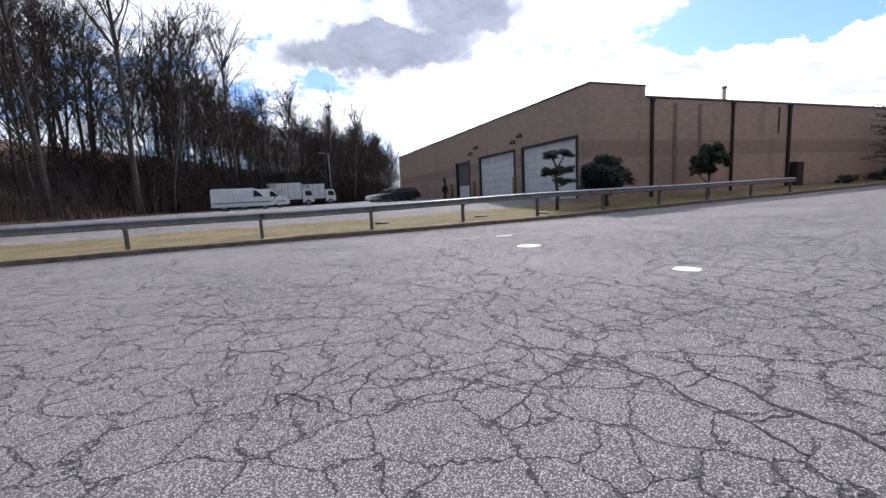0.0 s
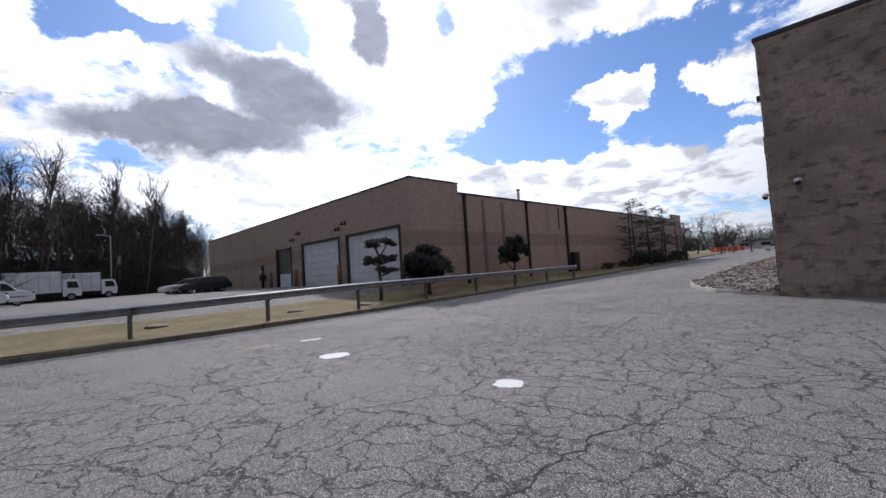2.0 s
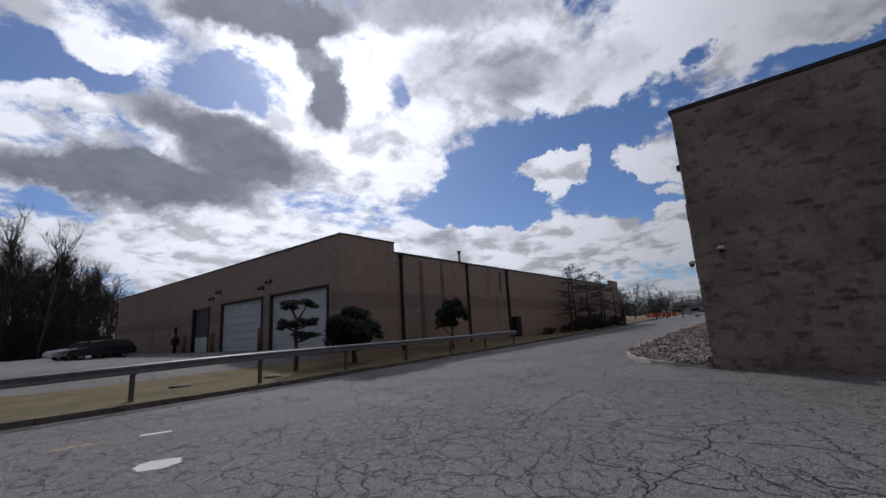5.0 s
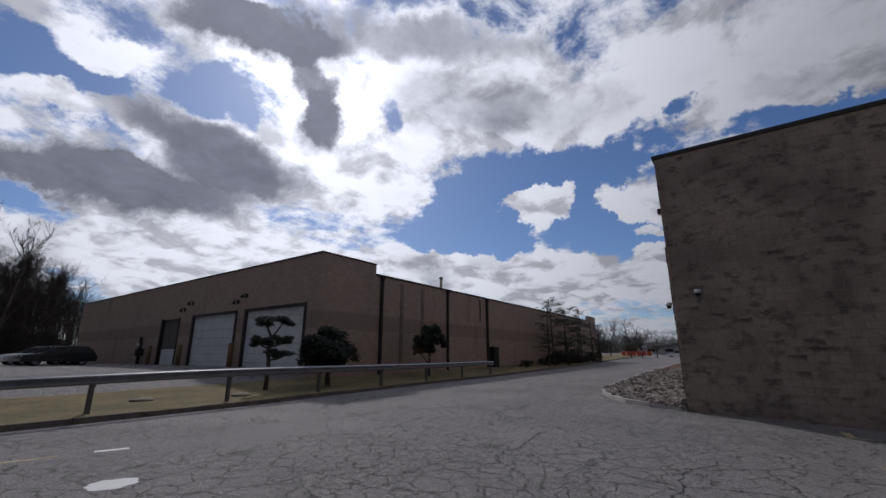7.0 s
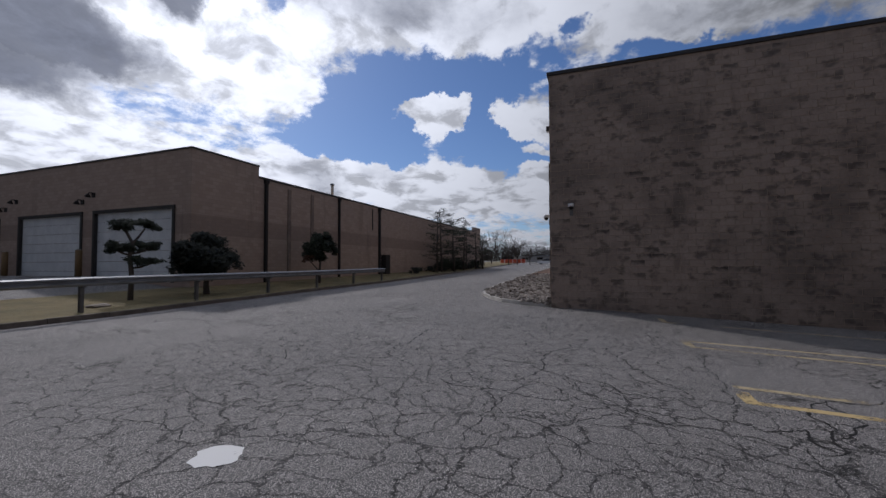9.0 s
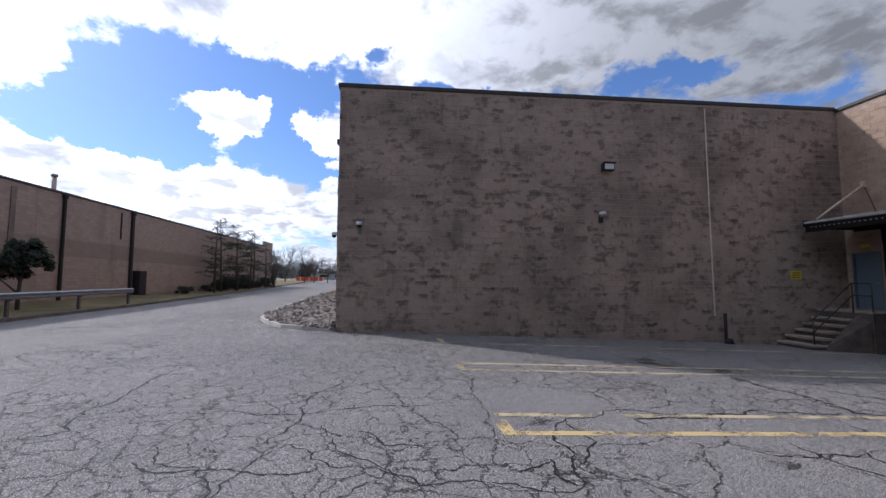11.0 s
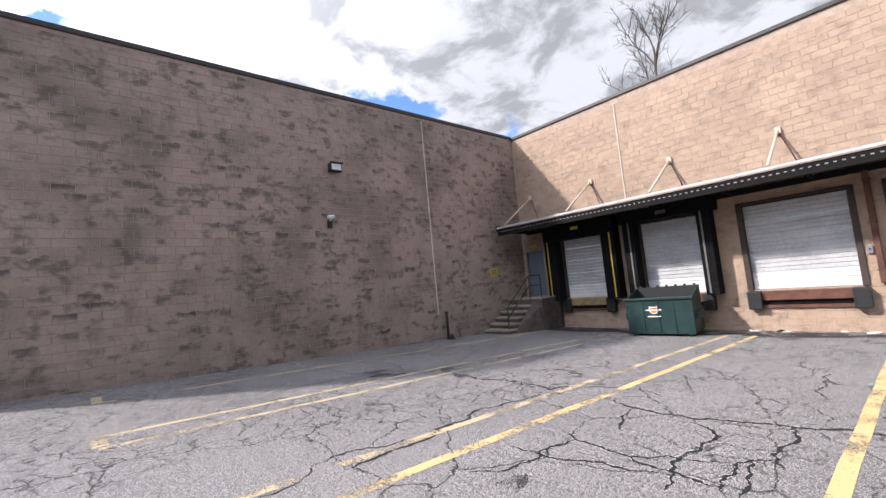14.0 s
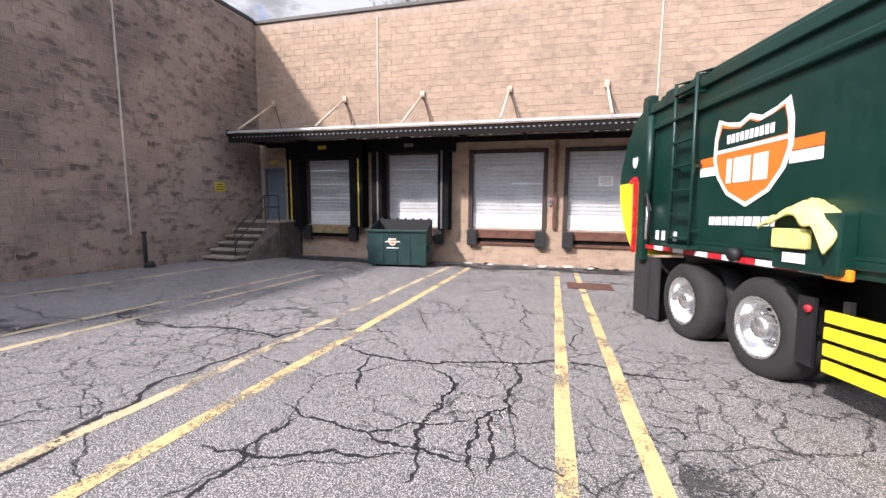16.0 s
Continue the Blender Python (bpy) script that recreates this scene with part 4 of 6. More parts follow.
M_LINE_OLD = line_material("faded_yellow_line_paint", (0.50, 0.40, 0.24), 0.53)
M_LINE_WHITE = line_material("white_road_paint", (0.78, 0.77, 0.75), 0.64)


def strip(bm, pts, widths, lift=0.004):
    """A ribbon that lies on the ground along a line of points."""
    rows = []
    for i, (x, y) in enumerate(pts):
        d = Vector(pts[min(i + 1, len(pts) - 1)]) - Vector(pts[max(i - 1, 0)])
        s = Vector((-d.y, d.x)).normalized() * widths[i] / 2
        rows.append([bm.verts.new((x + k * s.x, y + k * s.y, ground(x + k * s.x, y + k * s.y) + lift)) for k in (1, -1)])
    for u, v in zip(rows, rows[1:]):
        f = bm.faces.new((u[0], u[1], v[1], v[0]))
        if f.normal.z < 0:
            f.normal_flip()


def paint_line(x, y0, y1, wd, mat, label):
    bm = bmesh.new()
    k = 24
    pts = [(x + 0.005 * math.sin(i * 1.7), y0 + (y1 - y0) * i / k) for i in range(k + 1)]
    strip(bm, pts, [wd] * (k + 1))
    ob = part("parking_line", bm, mat)
    return tagged(ob, label, "parking line", "painted lines of the yard", "structure")


for x, wd, mat, lab in ((9.08, 0.13, M_LINE, "worn yellow parking line"), (9.72, 0.12, M_LINE_OLD, "faded yellow parking line"), (6.47, 0.13, M_LINE, "worn yellow parking line"), (5.94, 0.13, M_LINE, "worn yellow parking line"), (12.4, 0.12, M_LINE_OLD, "faded yellow parking line"), (13.03, 0.12, M_LINE_OLD, "faded yellow parking line"), (15.85, 0.11, M_LINE_OLD, "faded yellow parking line"), (3.3, 0.13, M_LINE, "worn yellow parking line"), (2.7, 0.13, M_LINE, "worn yellow parking line")):
    paint_line(x, 0.38 if x > 5 else -2.0, -13.1, wd, mat, lab)
for xa, xb in ((9.02, 9.5), (12.5, 13.08), (15.8, 16.6)):
    bm = bmesh.new()
    strip(bm, [(xa, 0.36), ((xa + xb) / 2, 0.37), (xb, 0.36)], [0.16] * 3, 0.006)
    tagged(part("line_end", bm, M_LINE_OLD if xa > 10 else M_LINE), "short yellow bar that closes two parking lines", "parking line", "painted lines of the yard", "structure")


def patch(name, x, y, r, mat, label, category, seed, sx=1.0, sy=1.0, lift=0.005, kind=""):
    """A flat spot with an uneven outline."""
    rnd = random.Random(seed)
    bm = bmesh.new()
    c = bm.verts.new((x, y, ground(x, y) + lift))
    ring = []
    for i in range(20):
        a = 2 * math.pi * i / 20
        q = r * (1 + rnd.uniform(-0.16, 0.16))
        px_, py_ = x + sx * q * math.cos(a), y + sy * q * math.sin(a)
        ring.append(bm.verts.new((px_, py_, ground(px_, py_) + lift)))
    for i in range(20):
        bm.faces.new((c, ring[i], ring[(i + 1) % 20]))
    return tagged(part(name, bm, mat), label, category, kind=kind)


patch("paint_spot", 5.91, 4.76, 0.2, M_LINE_WHITE, "white rounded paint spot on the asphalt", "paint spot", 5, 0.9, 1.0)
patch("paint_spot", 5.68, 8.6, 0.27, M_LINE_WHITE, "white rounded paint spot on the asphalt", "paint spot", 6)
bm = bmesh.new()
strip(bm, [(6.15, 11.05), (6.6, 10.9)], [0.16, 0.14])
tagged(part("paint_dash", bm, M_LINE_WHITE), "short white dash on the asphalt", "paint mark")
bm = bmesh.new()
strip(bm, [(4.9, 11.3), (5.7, 11.1)], [0.1, 0.12])
tagged(part("paint_dash", bm, M_LINE_OLD), "faint pale dash on the asphalt", "paint mark")


M_TAR = line_material("crack_filler", (0.014, 0.013, 0.013), 0.6)
M_GRIME = line_material("black_grime", (0.03, 0.028, 0.027), 0.52)
M_OIL = line_material("oil_stain", (0.05, 0.047, 0.045), 0.46)
crack_rnd = random.Random(21)


def crack(pts, wd, depth=4):
    """A crack in the asphalt that wanders between a few points."""
    line = [Vector(p) for p in pts]
    amp = 0.11
    for _ in range(depth):
        out_ = []
        for a, b in zip(line, line[1:]):
            d = b - a
            m_ = (a + b) / 2 + Vector((-d.y, d.x)) * crack_rnd.uniform(-amp, amp) * 1.6
            out_ += [a, m_]
        line = out_ + [line[-1]]
        amp *= 0.95
    bm = bmesh.new()
    k = len(line)
    strip(bm, [tuple(p) for p in line], [wd * crack_rnd.uniform(0.35, 1.3) * (0.35 + 0.65 * min(1, 6 * min(i, k - 1 - i) / k)) for i in range(k)], 0.003)
    tagged(part("asphalt_crack", bm, M_TAR), "dark open crack in the asphalt", "crack", "cracks in the yard", "structure")


crack([(14.24, -5.19), (13.49, -4.83), (12.9, -4.81), (12.85, -5.23), (11.74, -5.03), (10.86, -5.13), (9.92, -4.95), (9.65, -5.49), (9.09, -5.66), (8.5, -5.68)], 0.050)
crack([(12.85, -5.23), (11.21, -5.0), (10.11, -5.01), (9.89, -5.26)], 0.030)
crack([(9.93, -4.78), (9.9, -4.07), (9.82, -3.15), (9.83, -2.66), (9.65, -2.37), (9.63, -2.22), (9.66, -1.94), (9.61, -1.63), (9.56, -1.4)], 0.060)
crack([(9.65, -2.37), (9.82, -2.15), (9.81, -1.9), (9.98, -1.61), (9.92, -1.19)], 0.035)
crack([(10.1, -2.72), (10.39, -2.46), (10.13, -2.14), (9.96, -1.85)], 0.020)
crack([(9.19, -5.02), (8.58, -4.77), (8.14, -4.69), (7.76, -4.71), (7.28, -4.91), (6.62, -5.19), (6.14, -5.21), (5.86, -5.04), (5.52, -5.02), (5.12, -5.13)], 0.050)
crack([(9.19, -5.02), (8.81, -5.08), (8.49, -5.53), (8.85, -5.7)], 0.020)
crack([(8.53, -4.8), (8.33, -4.16), (8.22, -3.86)], 0.030)
crack([(7.79, -4.7), (7.51, -4.41), (7.46, -3.99), (7.47, -3.54), (7.44, -3.17), (7.4, -2.73)], 0.035)
crack([(7.51, -4.41), (7.38, -4.1)], 0.025)
crack([(6.97, -5.01), (6.89, -4.41), (6.89, -3.96), (6.81, -3.75)], 0.035)
crack([(6.89, -3.96), (7.03, -3.81), (7.08, -3.48), (7.07, -3.15), (7.0, -2.96)], 0.028)
crack([(7.03, -3.81), (6.97, -3.37), (6.93, -3.01)], 0.028)
crack([(8.66, -3.46), (8.42, -3.32), (8.03, -3.26), (7.82, -3.23), (7.59, -3.47), (7.15, -3.65)], 0.030)
crack([(7.82, -3.23), (7.48, -3.15), (7.08, -3.1)], 0.035)
crack([(8.8, -2.78), (8.52, -2.79), (8.38, -2.76), (8.08, -2.91), (7.78, -2.96), (7.53, -3.07)], 0.035)
crack([(8.42, -3.32), (8.43, -3.13), (8.51, -2.85), (8.42, -2.61), (8.46, -2.37), (8.66, -2.03)], 0.035)
crack([(7.13, -8.48), (6.95, -7.19), (6.91, -6.36)], 0.025)
crack([(7.56, -9.87), (7.37, -8.61), (7.12, -8.37)], 0.025)
crack([(6.32, -7.22), (6.3, -6.19), (6.3, -5.52)], 0.025)
crack([(5.86, -3.97), (5.66, -3.97), (5.65, -3.79)], 0.025)
crack([(13.67, -1.84), (13.84, -3.04), (13.74, -3.76), (13.26, -4.57)], 0.050)
crack([(12.21, -1.95), (11.62, -1.78), (11.54, -1.6)], 0.018)
crack([(12.03, -2.27), (11.64, -2.11), (11.12, -2.17)], 0.018)
crack([(8.47, -6.87), (8.38, -6.29), (8.12, -5.76)], 0.020)
crack([(11.54, -1.6), (11.09, -1.74), (10.45, -1.61)], 0.015)
crack([(2.15, 4.19), (2.11, 3.47), (2.32, 3.19), (2.6, 2.8), (2.58, 2.5), (2.65, 2.28), (2.59, 2.1), (2.63, 1.89), (2.63, 1.67), (2.62, 1.52)], 0.022)
crack([(3.09, 2.57), (3.0, 2.35), (2.99, 2.07), (2.95, 1.82), (3.01, 1.63), (2.99, 1.46), (3.01, 1.28)], 0.030)
crack([(2.9, 2.84), (3.11, 2.67), (3.29, 2.5), (3.6, 2.22), (3.74, 2.06)], 0.014)
crack([(3.3, 3.21), (3.88, 3.28), (4.38, 3.28), (4.77, 3.18), (5.43, 3.14), (5.77, 2.81)], 0.024)
crack([(-0.47, 4.61), (-0.1, 4.48), (0.43, 4.25), (0.91, 4.08)], 0.018)
crack([(0.85, 3.29), (1.13, 3.18), (1.45, 3.16), (1.74, 3.15), (1.96, 3.11)], 0.016)
crack([(0.29, 3.13), (0.4, 3.28), (0.53, 3.4), (0.69, 3.58), (0.81, 3.64)], 0.018)
crack([(1.38, 2.36), (1.54, 2.46), (1.71, 2.54), (1.84, 2.65), (2.12, 2.77), (2.56, 2.87)], 0.016)
crack([(1.57, 3.11), (1.62, 2.89), (1.81, 2.66)], 0.012)
crack([(-0.83, 5.84), (-0.17, 5.35), (0.28, 5.25), (0.8, 4.98)], 0.024)
crack([(1.0, 2.76), (1.12, 2.86), (1.44, 2.86), (1.59, 2.91)], 0.012)
crack([(0.7, 2.88), (0.76, 3.07), (0.9, 3.25), (1.03, 3.52)], 0.018)
crack([(1.56, 2.24), (1.66, 2.38), (1.71, 2.54)], 0.014)
crack([(2.67, 1.83), (2.82, 1.81), (2.95, 1.79)], 0.016)
crack([(2.68, 2.23), (2.97, 2.29), (3.12, 2.35)], 0.014)
crack([(0.55, 2.95), (0.54, 3.13), (0.32, 3.34), (0.31, 3.16)], 0.020)
crack([(2.58, 3.65), (2.76, 3.43), (2.76, 3.1), (3.14, 3.18)], 0.016)
crack([(2.17, 4.0), (2.28, 3.34), (2.28, 3.0), (2.33, 2.77), (2.53, 2.5)], 0.014)
crack([(0.26, 4.06), (0.35, 3.72), (0.53, 3.46)], 0.012)
crack([(3.06, 1.54), (3.29, 1.53), (3.44, 1.6), (3.7, 1.54)], 0.014)
crack([(9.94,-1.2), (9.6,-0.5), (8.9,-0.07), (8.16,0.03), (7.86,0.08)], 0.035)
crack([(9.5,-0.46), (8.83,-0.52), (8.27,-0.07)], 0.035)
crack([(9.96,4.29), (9.99,3.6), (9.79,2.76), (9.94,2.11), (10.21,0.95)], 0.035)
crack([(8.83,2.86), (9.69,2.73), (11.06,2.54), (11.75,2.27)], 0.035)
crack([(9.18,2.1), (8.74,1.74), (8.74,1.36)], 0.035)
crack([(8.16,0.53), (8.38,0.15), (7.88,0.12)], 0.035)
crack([(9.24,5.55), (9.5,5.12), (11.05,5.45), (13.02,5.64)], 0.035)
crack([(8.59,3.96), (8.34,3.55), (8.27,2.87), (8.21,2.32)], 0.035)
crack([(6.55,2.89), (7.78,3.0), (8.83,2.65), (8.28,1.95), (7.93,1.42), (7.86,0.53), (7.88,-0.11)], 0.020)
crack([(11.1,7.5), (8.58,6.61), (7.15,7.15)], 0.020)
crack([(9.11,4.21), (8.4,3.3), (7.39,2.44), (6.8,2.09)], 0.020)
crack([(6.22,6.48), (5.96,5.27)], 0.020)
crack([(9.5,2.42), (8.19,1.66), (7.85,1.23)], 0.020)
for x, y, r, s, sx, sy in ((5.6, -3.3, 0.35, 33, 0.6, 1.8), (13.2, -3.9, 0.5, 34, 0.7, 1.4), (14.2, -4.4, 0.55, 35, 0.8, 1.2), (11.8, -5.2, 0.4, 36, 1.0, 0.8), (5.3, -11.4, 0.5, 37, 1.2, 0.5), (8.3, -12.6, 0.6, 38, 2.0, 0.4), (13.6, -13.2, 0.6, 39, 2.4, 0.6), (7.4, 0.0, 0.4, 40, 1.0, 0.7), (6.6, -13.6, 0.4, 41, 1.4, 0.5)):
    patch("oil_stain", x, y, r, M_OIL, "dark patchy oil stain on the asphalt", "stain", s, sx, sy, 0.0025, "structure")

for x, y, r, s, sx, sy in ((13.4, -4.3, 0.45, 51, 0.7, 1.0), (12.9, -5.6, 0.5, 52, 1.0, 0.7), (11.6, -6.3, 0.4, 53, 1.0, 0.6), (14.6, -13.7, 0.5, 54, 3.2, 1.3), (11.4, -13.5, 0.55, 55, 3.0, 1.5), (8.4, -13.6, 0.5, 56, 3.0, 1.3), (5.4, -13.7, 0.5, 57, 3.2, 1.2), (6.5, -12.6, 0.35, 58, 1.6, 1.2), (5.55, -2.6, 0.3, 59, 0.7, 2.0), (9.5, 0.45, 0.34, 60, 0.7, 2.2), (8.35, -1.8, 0.28, 61, 0.8, 2.0)):
    patch("oil_stain", x, y, r, M_GRIME if y < -12 else M_OIL, "black greasy grime on the asphalt", "stain", s, sx, sy, 0.0028, "structure")
plate_bm = bmesh.new()
box(plate_bm, -0.5, 0.5, -0.45, 0.45, -0.02, 0.012, 0.004)
plate = part("steel_plate", plate_bm, M_RUST)
plate.matrix_world = pose(5.75, -10.7, ground(5.75, -10.7), 2.6)
tagged(plate, "flat rusty brown steel plate lying on the asphalt", "steel plate")

# litter along the foot of the dock
lit = random.Random(8)
M_PAPER = plain("grubby_white_paper", (0.6, 0.58, 0.54), 0.85)
for k in range(16):
    x = lit.uniform(4.2, 9.6)
    bm = bmesh.new()
    bmesh.ops.create_icosphere(bm, subdivisions=1, radius=lit.uniform(0.03, 0.09))
    for v in bm.verts:
        v.co = Vector((v.co.x * 1.8, v.co.y, v.co.z * 0.5)) * lit.uniform(0.7, 1.3)
    y = lit.uniform(-14.45, -13.9)
    bmesh.ops.translate(bm, verts=bm.verts, vec=(x, y, ground(x, y) + 0.03))
    tagged(part("litter", bm, M_PAPER if k % 3 else M_BLACK), "crumpled scrap of litter at the wall's foot", "litter", "litter at the dock")
# ---- the refuse truck ----
M_TYRE = plain("tyre_rubber", (0.025, 0.024, 0.024), 0.85, 0.0, 0.35, 9.0, 0.4)
M_ALLOY = plain("polished_alloy", (0.72, 0.72, 0.72), 0.28, 0.9, 0.2, 5.0)
M_RED = plain("red_reflector", (0.55, 0.02, 0.03), 0.3)
M_FRAME = plain("black_chassis_paint", (0.015, 0.015, 0.016), 0.6, 0.2, 0.4)
M_AMBER = plain("amber_lens", (0.85, 0.28, 0.02), 0.2)
M_BAG = plain("pale_yellow_vinyl", (0.72, 0.66, 0.22), 0.6, 0.0, 0.3, 9.0, 0.5)
M_CAR_WHITE = plain("white_car_paint", (0.72, 0.73, 0.74), 0.25, 0.0, 0.08, 1.0, 0.0)
M_CAR_DARK = plain("black_car_paint", (0.012, 0.013, 0.015), 0.2, 0.0, 0.15, 1.0, 0.0)
M_CAR_SILVER = plain("silver_car_paint", (0.45, 0.46, 0.48), 0.28, 0.4, 0.1, 1.0, 0.0)


def profile(name, pts, y0, y1, mat, parent=None, label="", bevel=0.0, inset=0.0):
    """A side outline in x and z, carried across from y0 to y1; inset narrows the upper half."""
    bm = bmesh.new()
    zs = [p[1] for p in pts]
    lo, hi = min(zs), max(zs)

    def tuck(z):
        return inset * max(0.0, (z - lo) / (hi - lo) - 0.45) / 0.55
    a = [bm.verts.new((x, y0 + tuck(z), z)) for x, z in pts]
    b = [bm.verts.new((x, y1 - tuck(z), z)) for x, z in pts]
    bm.faces.new(a)
    bm.faces.new(b[::-1])
    for i in range(len(pts)):
        j = (i + 1) % len(pts)
        bm.faces.new((a[j], a[i], b[i], b[j]))
    bmesh.ops.recalc_face_normals(bm, faces=bm.faces)
    if bevel:
        bmesh.ops.bevel(bm, geom=list(bm.edges), offset=bevel, segments=2, profile=0.6, affect="EDGES", clamp_overlap=True)
    return part(name, bm, mat, parent, label)


def lathe(bm, prof, cx, cz, y_of, seg=32):
    """Turn a profile (offset along y, radius) about an axis along y."""
    rings = []
    for dy, r in prof:
        rings.append([bm.verts.new((cx + r * math.cos(2 * math.pi * k / seg), y_of + dy, cz + r * math.sin(2 * math.pi * k / seg))) for k in range(seg)])
    for u, v in zip(rings, rings[1:]):
        for k in range(seg):
            bm.faces.new((u[k], u[(k + 1) % seg], v[(k + 1) % seg], v[k]))
    return rings


def truck_wheel(parent, x, side, r=0.535):
    """Tyre, rim with a deep dish, hub and nuts; side -1 faces right."""
    y = side * 1.2
    s = -side
    bm = bmesh.new()
    lathe(bm, [(s * 0.0, r * 0.6), (s * -0.012, r * 0.72), (s * 0.0, r * 0.93), (s * 0.05, r), (s * 0.26, r), (s * 0.3, r * 0.9), (s * 0.3, r * 0.55)], x, r, y, 40)
    bmesh.ops.recalc_face_normals(bm, faces=bm.faces)
    wheel = part("wheel", bm, M_TYRE, parent, "black truck tyre", smooth=True)
    bm = bmesh.new()
    lathe(bm, [(s * -0.015, r * 0.62), (s * -0.02, r * 0.585), (s * 0.03, r * 0.55), (s * 0.16, r * 0.5), (s * 0.19, r * 0.3), (s * 0.19, 0.12)], x, r, y, 36)
    rim = part("rim", bm, M_ALLOY, wheel, "polished alloy rim", smooth=True)
    bm = bmesh.new()
    lathe(bm, [(s * 0.19, 0.135), (s * 0.03, 0.125), (s * 0.0, 0.1), (s * -0.005, 0.001)], x, r, y, 20)
    part("hub", bm, M_ALLOY, wheel, "bright hub cap", smooth=True)
    for k in range(10):
        a = 2 * math.pi * k / 10
        cx, cz = x + 0.19 * math.cos(a), r + 0.19 * math.sin(a)
        tubed("wheel_nut", [(cx, y + s * 0.19, cz), (cx, y + s * 0.15, cz)], 0.018, M_ALLOY if k % 3 else M_FRAME, wheel, "", 6)
    bm = bmesh.new()
    lathe(bm, [(s * 0.34, r * 0.55), (s * 0.34, r * 0.93), (s * 0.38, r), (s * 0.58, r), (s * 0.62, r * 0.9), (s * 0.62, r * 0.5)], x, r, y, 32)
    bmesh.ops.recalc_face_normals(bm, faces=bm.faces)
    part("inner_tyre", bm, M_TYRE, wheel, "", smooth=True)


truck = empty("refuse_truck", 3.547, -6.098, -0.363, 0, label="dark green refuse truck with a shield emblem parked by the dock", category="truck")
truck.matrix_world = pose(3.469, -5.809, -0.365, 0, -2.5, 104.2) @ Matrix.Scale(0.955, 4)
S = -1.2
body = profile("body", [(-2.42, 1.2), (4.3, 1.2), (4.3, 3.2), (4.1, 3.52), (-2.42, 3.52)], -1.2, 1.2, M_GREEN, truck, "dark green steel body", 0.03)
for z0, z1, o in ((3.36, 3.5, 0.06), (3.08, 3.16, 0.07), (1.28, 1.36, 0.04)):
    boxed("side_rail", (-2.4, 4.28, S - o, S + 0.01, z0, z1), M_GREEN, body, "", 0.015)
bm = bmesh.new()
box(bm, -2.4, 4.28, S - 0.045, S + 0.0, 1.36, 1.39)
part("sill_ledge", bm, M_GREEN, body)
boxed("roof_rail", (-2.3, 4.2, S + 0.05, S + 0.2, 3.5, 3.6), M_GREEN, body, "", 0.02)
# reflective strip
for k in range(12):
    x0 = -2.36 + k * 0.27
    boxed("reflector", (x0 + 0.003, x0 + 0.267, S - 0.056, S - 0.048, 1.2, 1.262), M_RED if k % 2 == 0 else M_WHITE, body, "red reflective tape" if k % 2 == 0 else "white reflective tape")
boxed("reflector_rail", (-2.4, 1.0, S - 0.047, S + 0.1, 1.185, 1.275), M_FRAME, body)
# tailgate, bulging to the rear
tail_pts = [(-2.45, 3.5), (-2.75, 3.52), (-3.1, 3.35), (-3.42, 2.95), (-3.6, 2.55), (-3.64, 2.33), (-2.45, 2.33)]
tail = profile("tailgate", tail_pts, -1.2, 1.2, M_GREEN, truck, "dark green bulging tailgate", 0.02)
profile("hopper", [(-2.45, 2.325), (-3.64, 2.325), (-3.6, 2.0), (-3.42, 1.6), (-3.2, 1.3), (-2.95, 1.08), (-2.45, 1.08)], -1.2, 1.2, M_YELLOW, truck, "yellow lower hopper", 0.02)
profile("edge_frame", [(-2.44, 1.0), (-2.44, 3.6), (-2.62, 3.6), (-2.66, 1.0)], S - 0.08, S + 0.02, M_GREEN, tail, "", 0.01)
profile("grab_bar", [(-2.74, 1.1), (-2.74, 2.36), (-2.82, 2.4), (-2.97, 2.34), (-2.97, 2.28), (-2.82, 2.31), (-2.81, 1.1)], S - 0.1, S - 0.05, M_RED, tail, "red safety bar")
for x, z in ((-2.55, 3.6), (-1.85, 3.5), (-1.15, 3.48)):
    boxed("hinge_bracket", (x - 0.1, x + 0.1, S - 0.06, S + 0.1, z - 0.12, z + 0.08), M_GREEN, body, "", 0.03)
tubed("cylinder", [(-2.28, S - 0.09, 1.35), (-2.28, S - 0.09, 2.0)], 0.03, M_ALLOY, body, "bright hydraulic ram", 10)
tubed("cylinder_sleeve", [(-2.28, S - 0.09, 1.9), (-2.28, S - 0.09, 3.3)], 0.055, M_GREEN, body, "", 10)
tubed("hose", [(-2.2, S - 0.1, 1.3), (-2.12, S - 0.14, 1.7), (-2.2, S - 0.14, 2.05), (-2.32, S - 0.13, 2.12), (-2.38, S - 0.1, 1.95)], 0.022, M_FRAME, body, "black hydraulic hose")
for k in range(4):
    bm = bmesh.new()
    tube(bm, [(-2.34, S - 0.12, 1.9 + 0.05 * k), (-2.2, S - 0.15, 2.05), (-2.1, S - 0.12, 1.8)], 0.014)
    part("hose", bm, M_FRAME, body)
# ladder
ladder = tubed("ladder", [(-1.53, S - 0.12, 1.3), (-1.53, S - 0.12, 3.55), (-1.53, S + 0.1, 3.6)], 0.024, M_GREEN, truck, "dark green side ladder")
tubed("stile", [(-1.04, S - 0.12, 1.3), (-1.04, S - 0.12, 3.55), (-1.04, S + 0.1, 3.6)], 0.024, M_GREEN, ladder)
for k in range(7):
    z = 1.42 + k * 0.33
    boxed("rung", (-1.53, -1.04, S - 0.15, S - 0.09, z - 0.016, z + 0.016), M_GREEN, ladder)
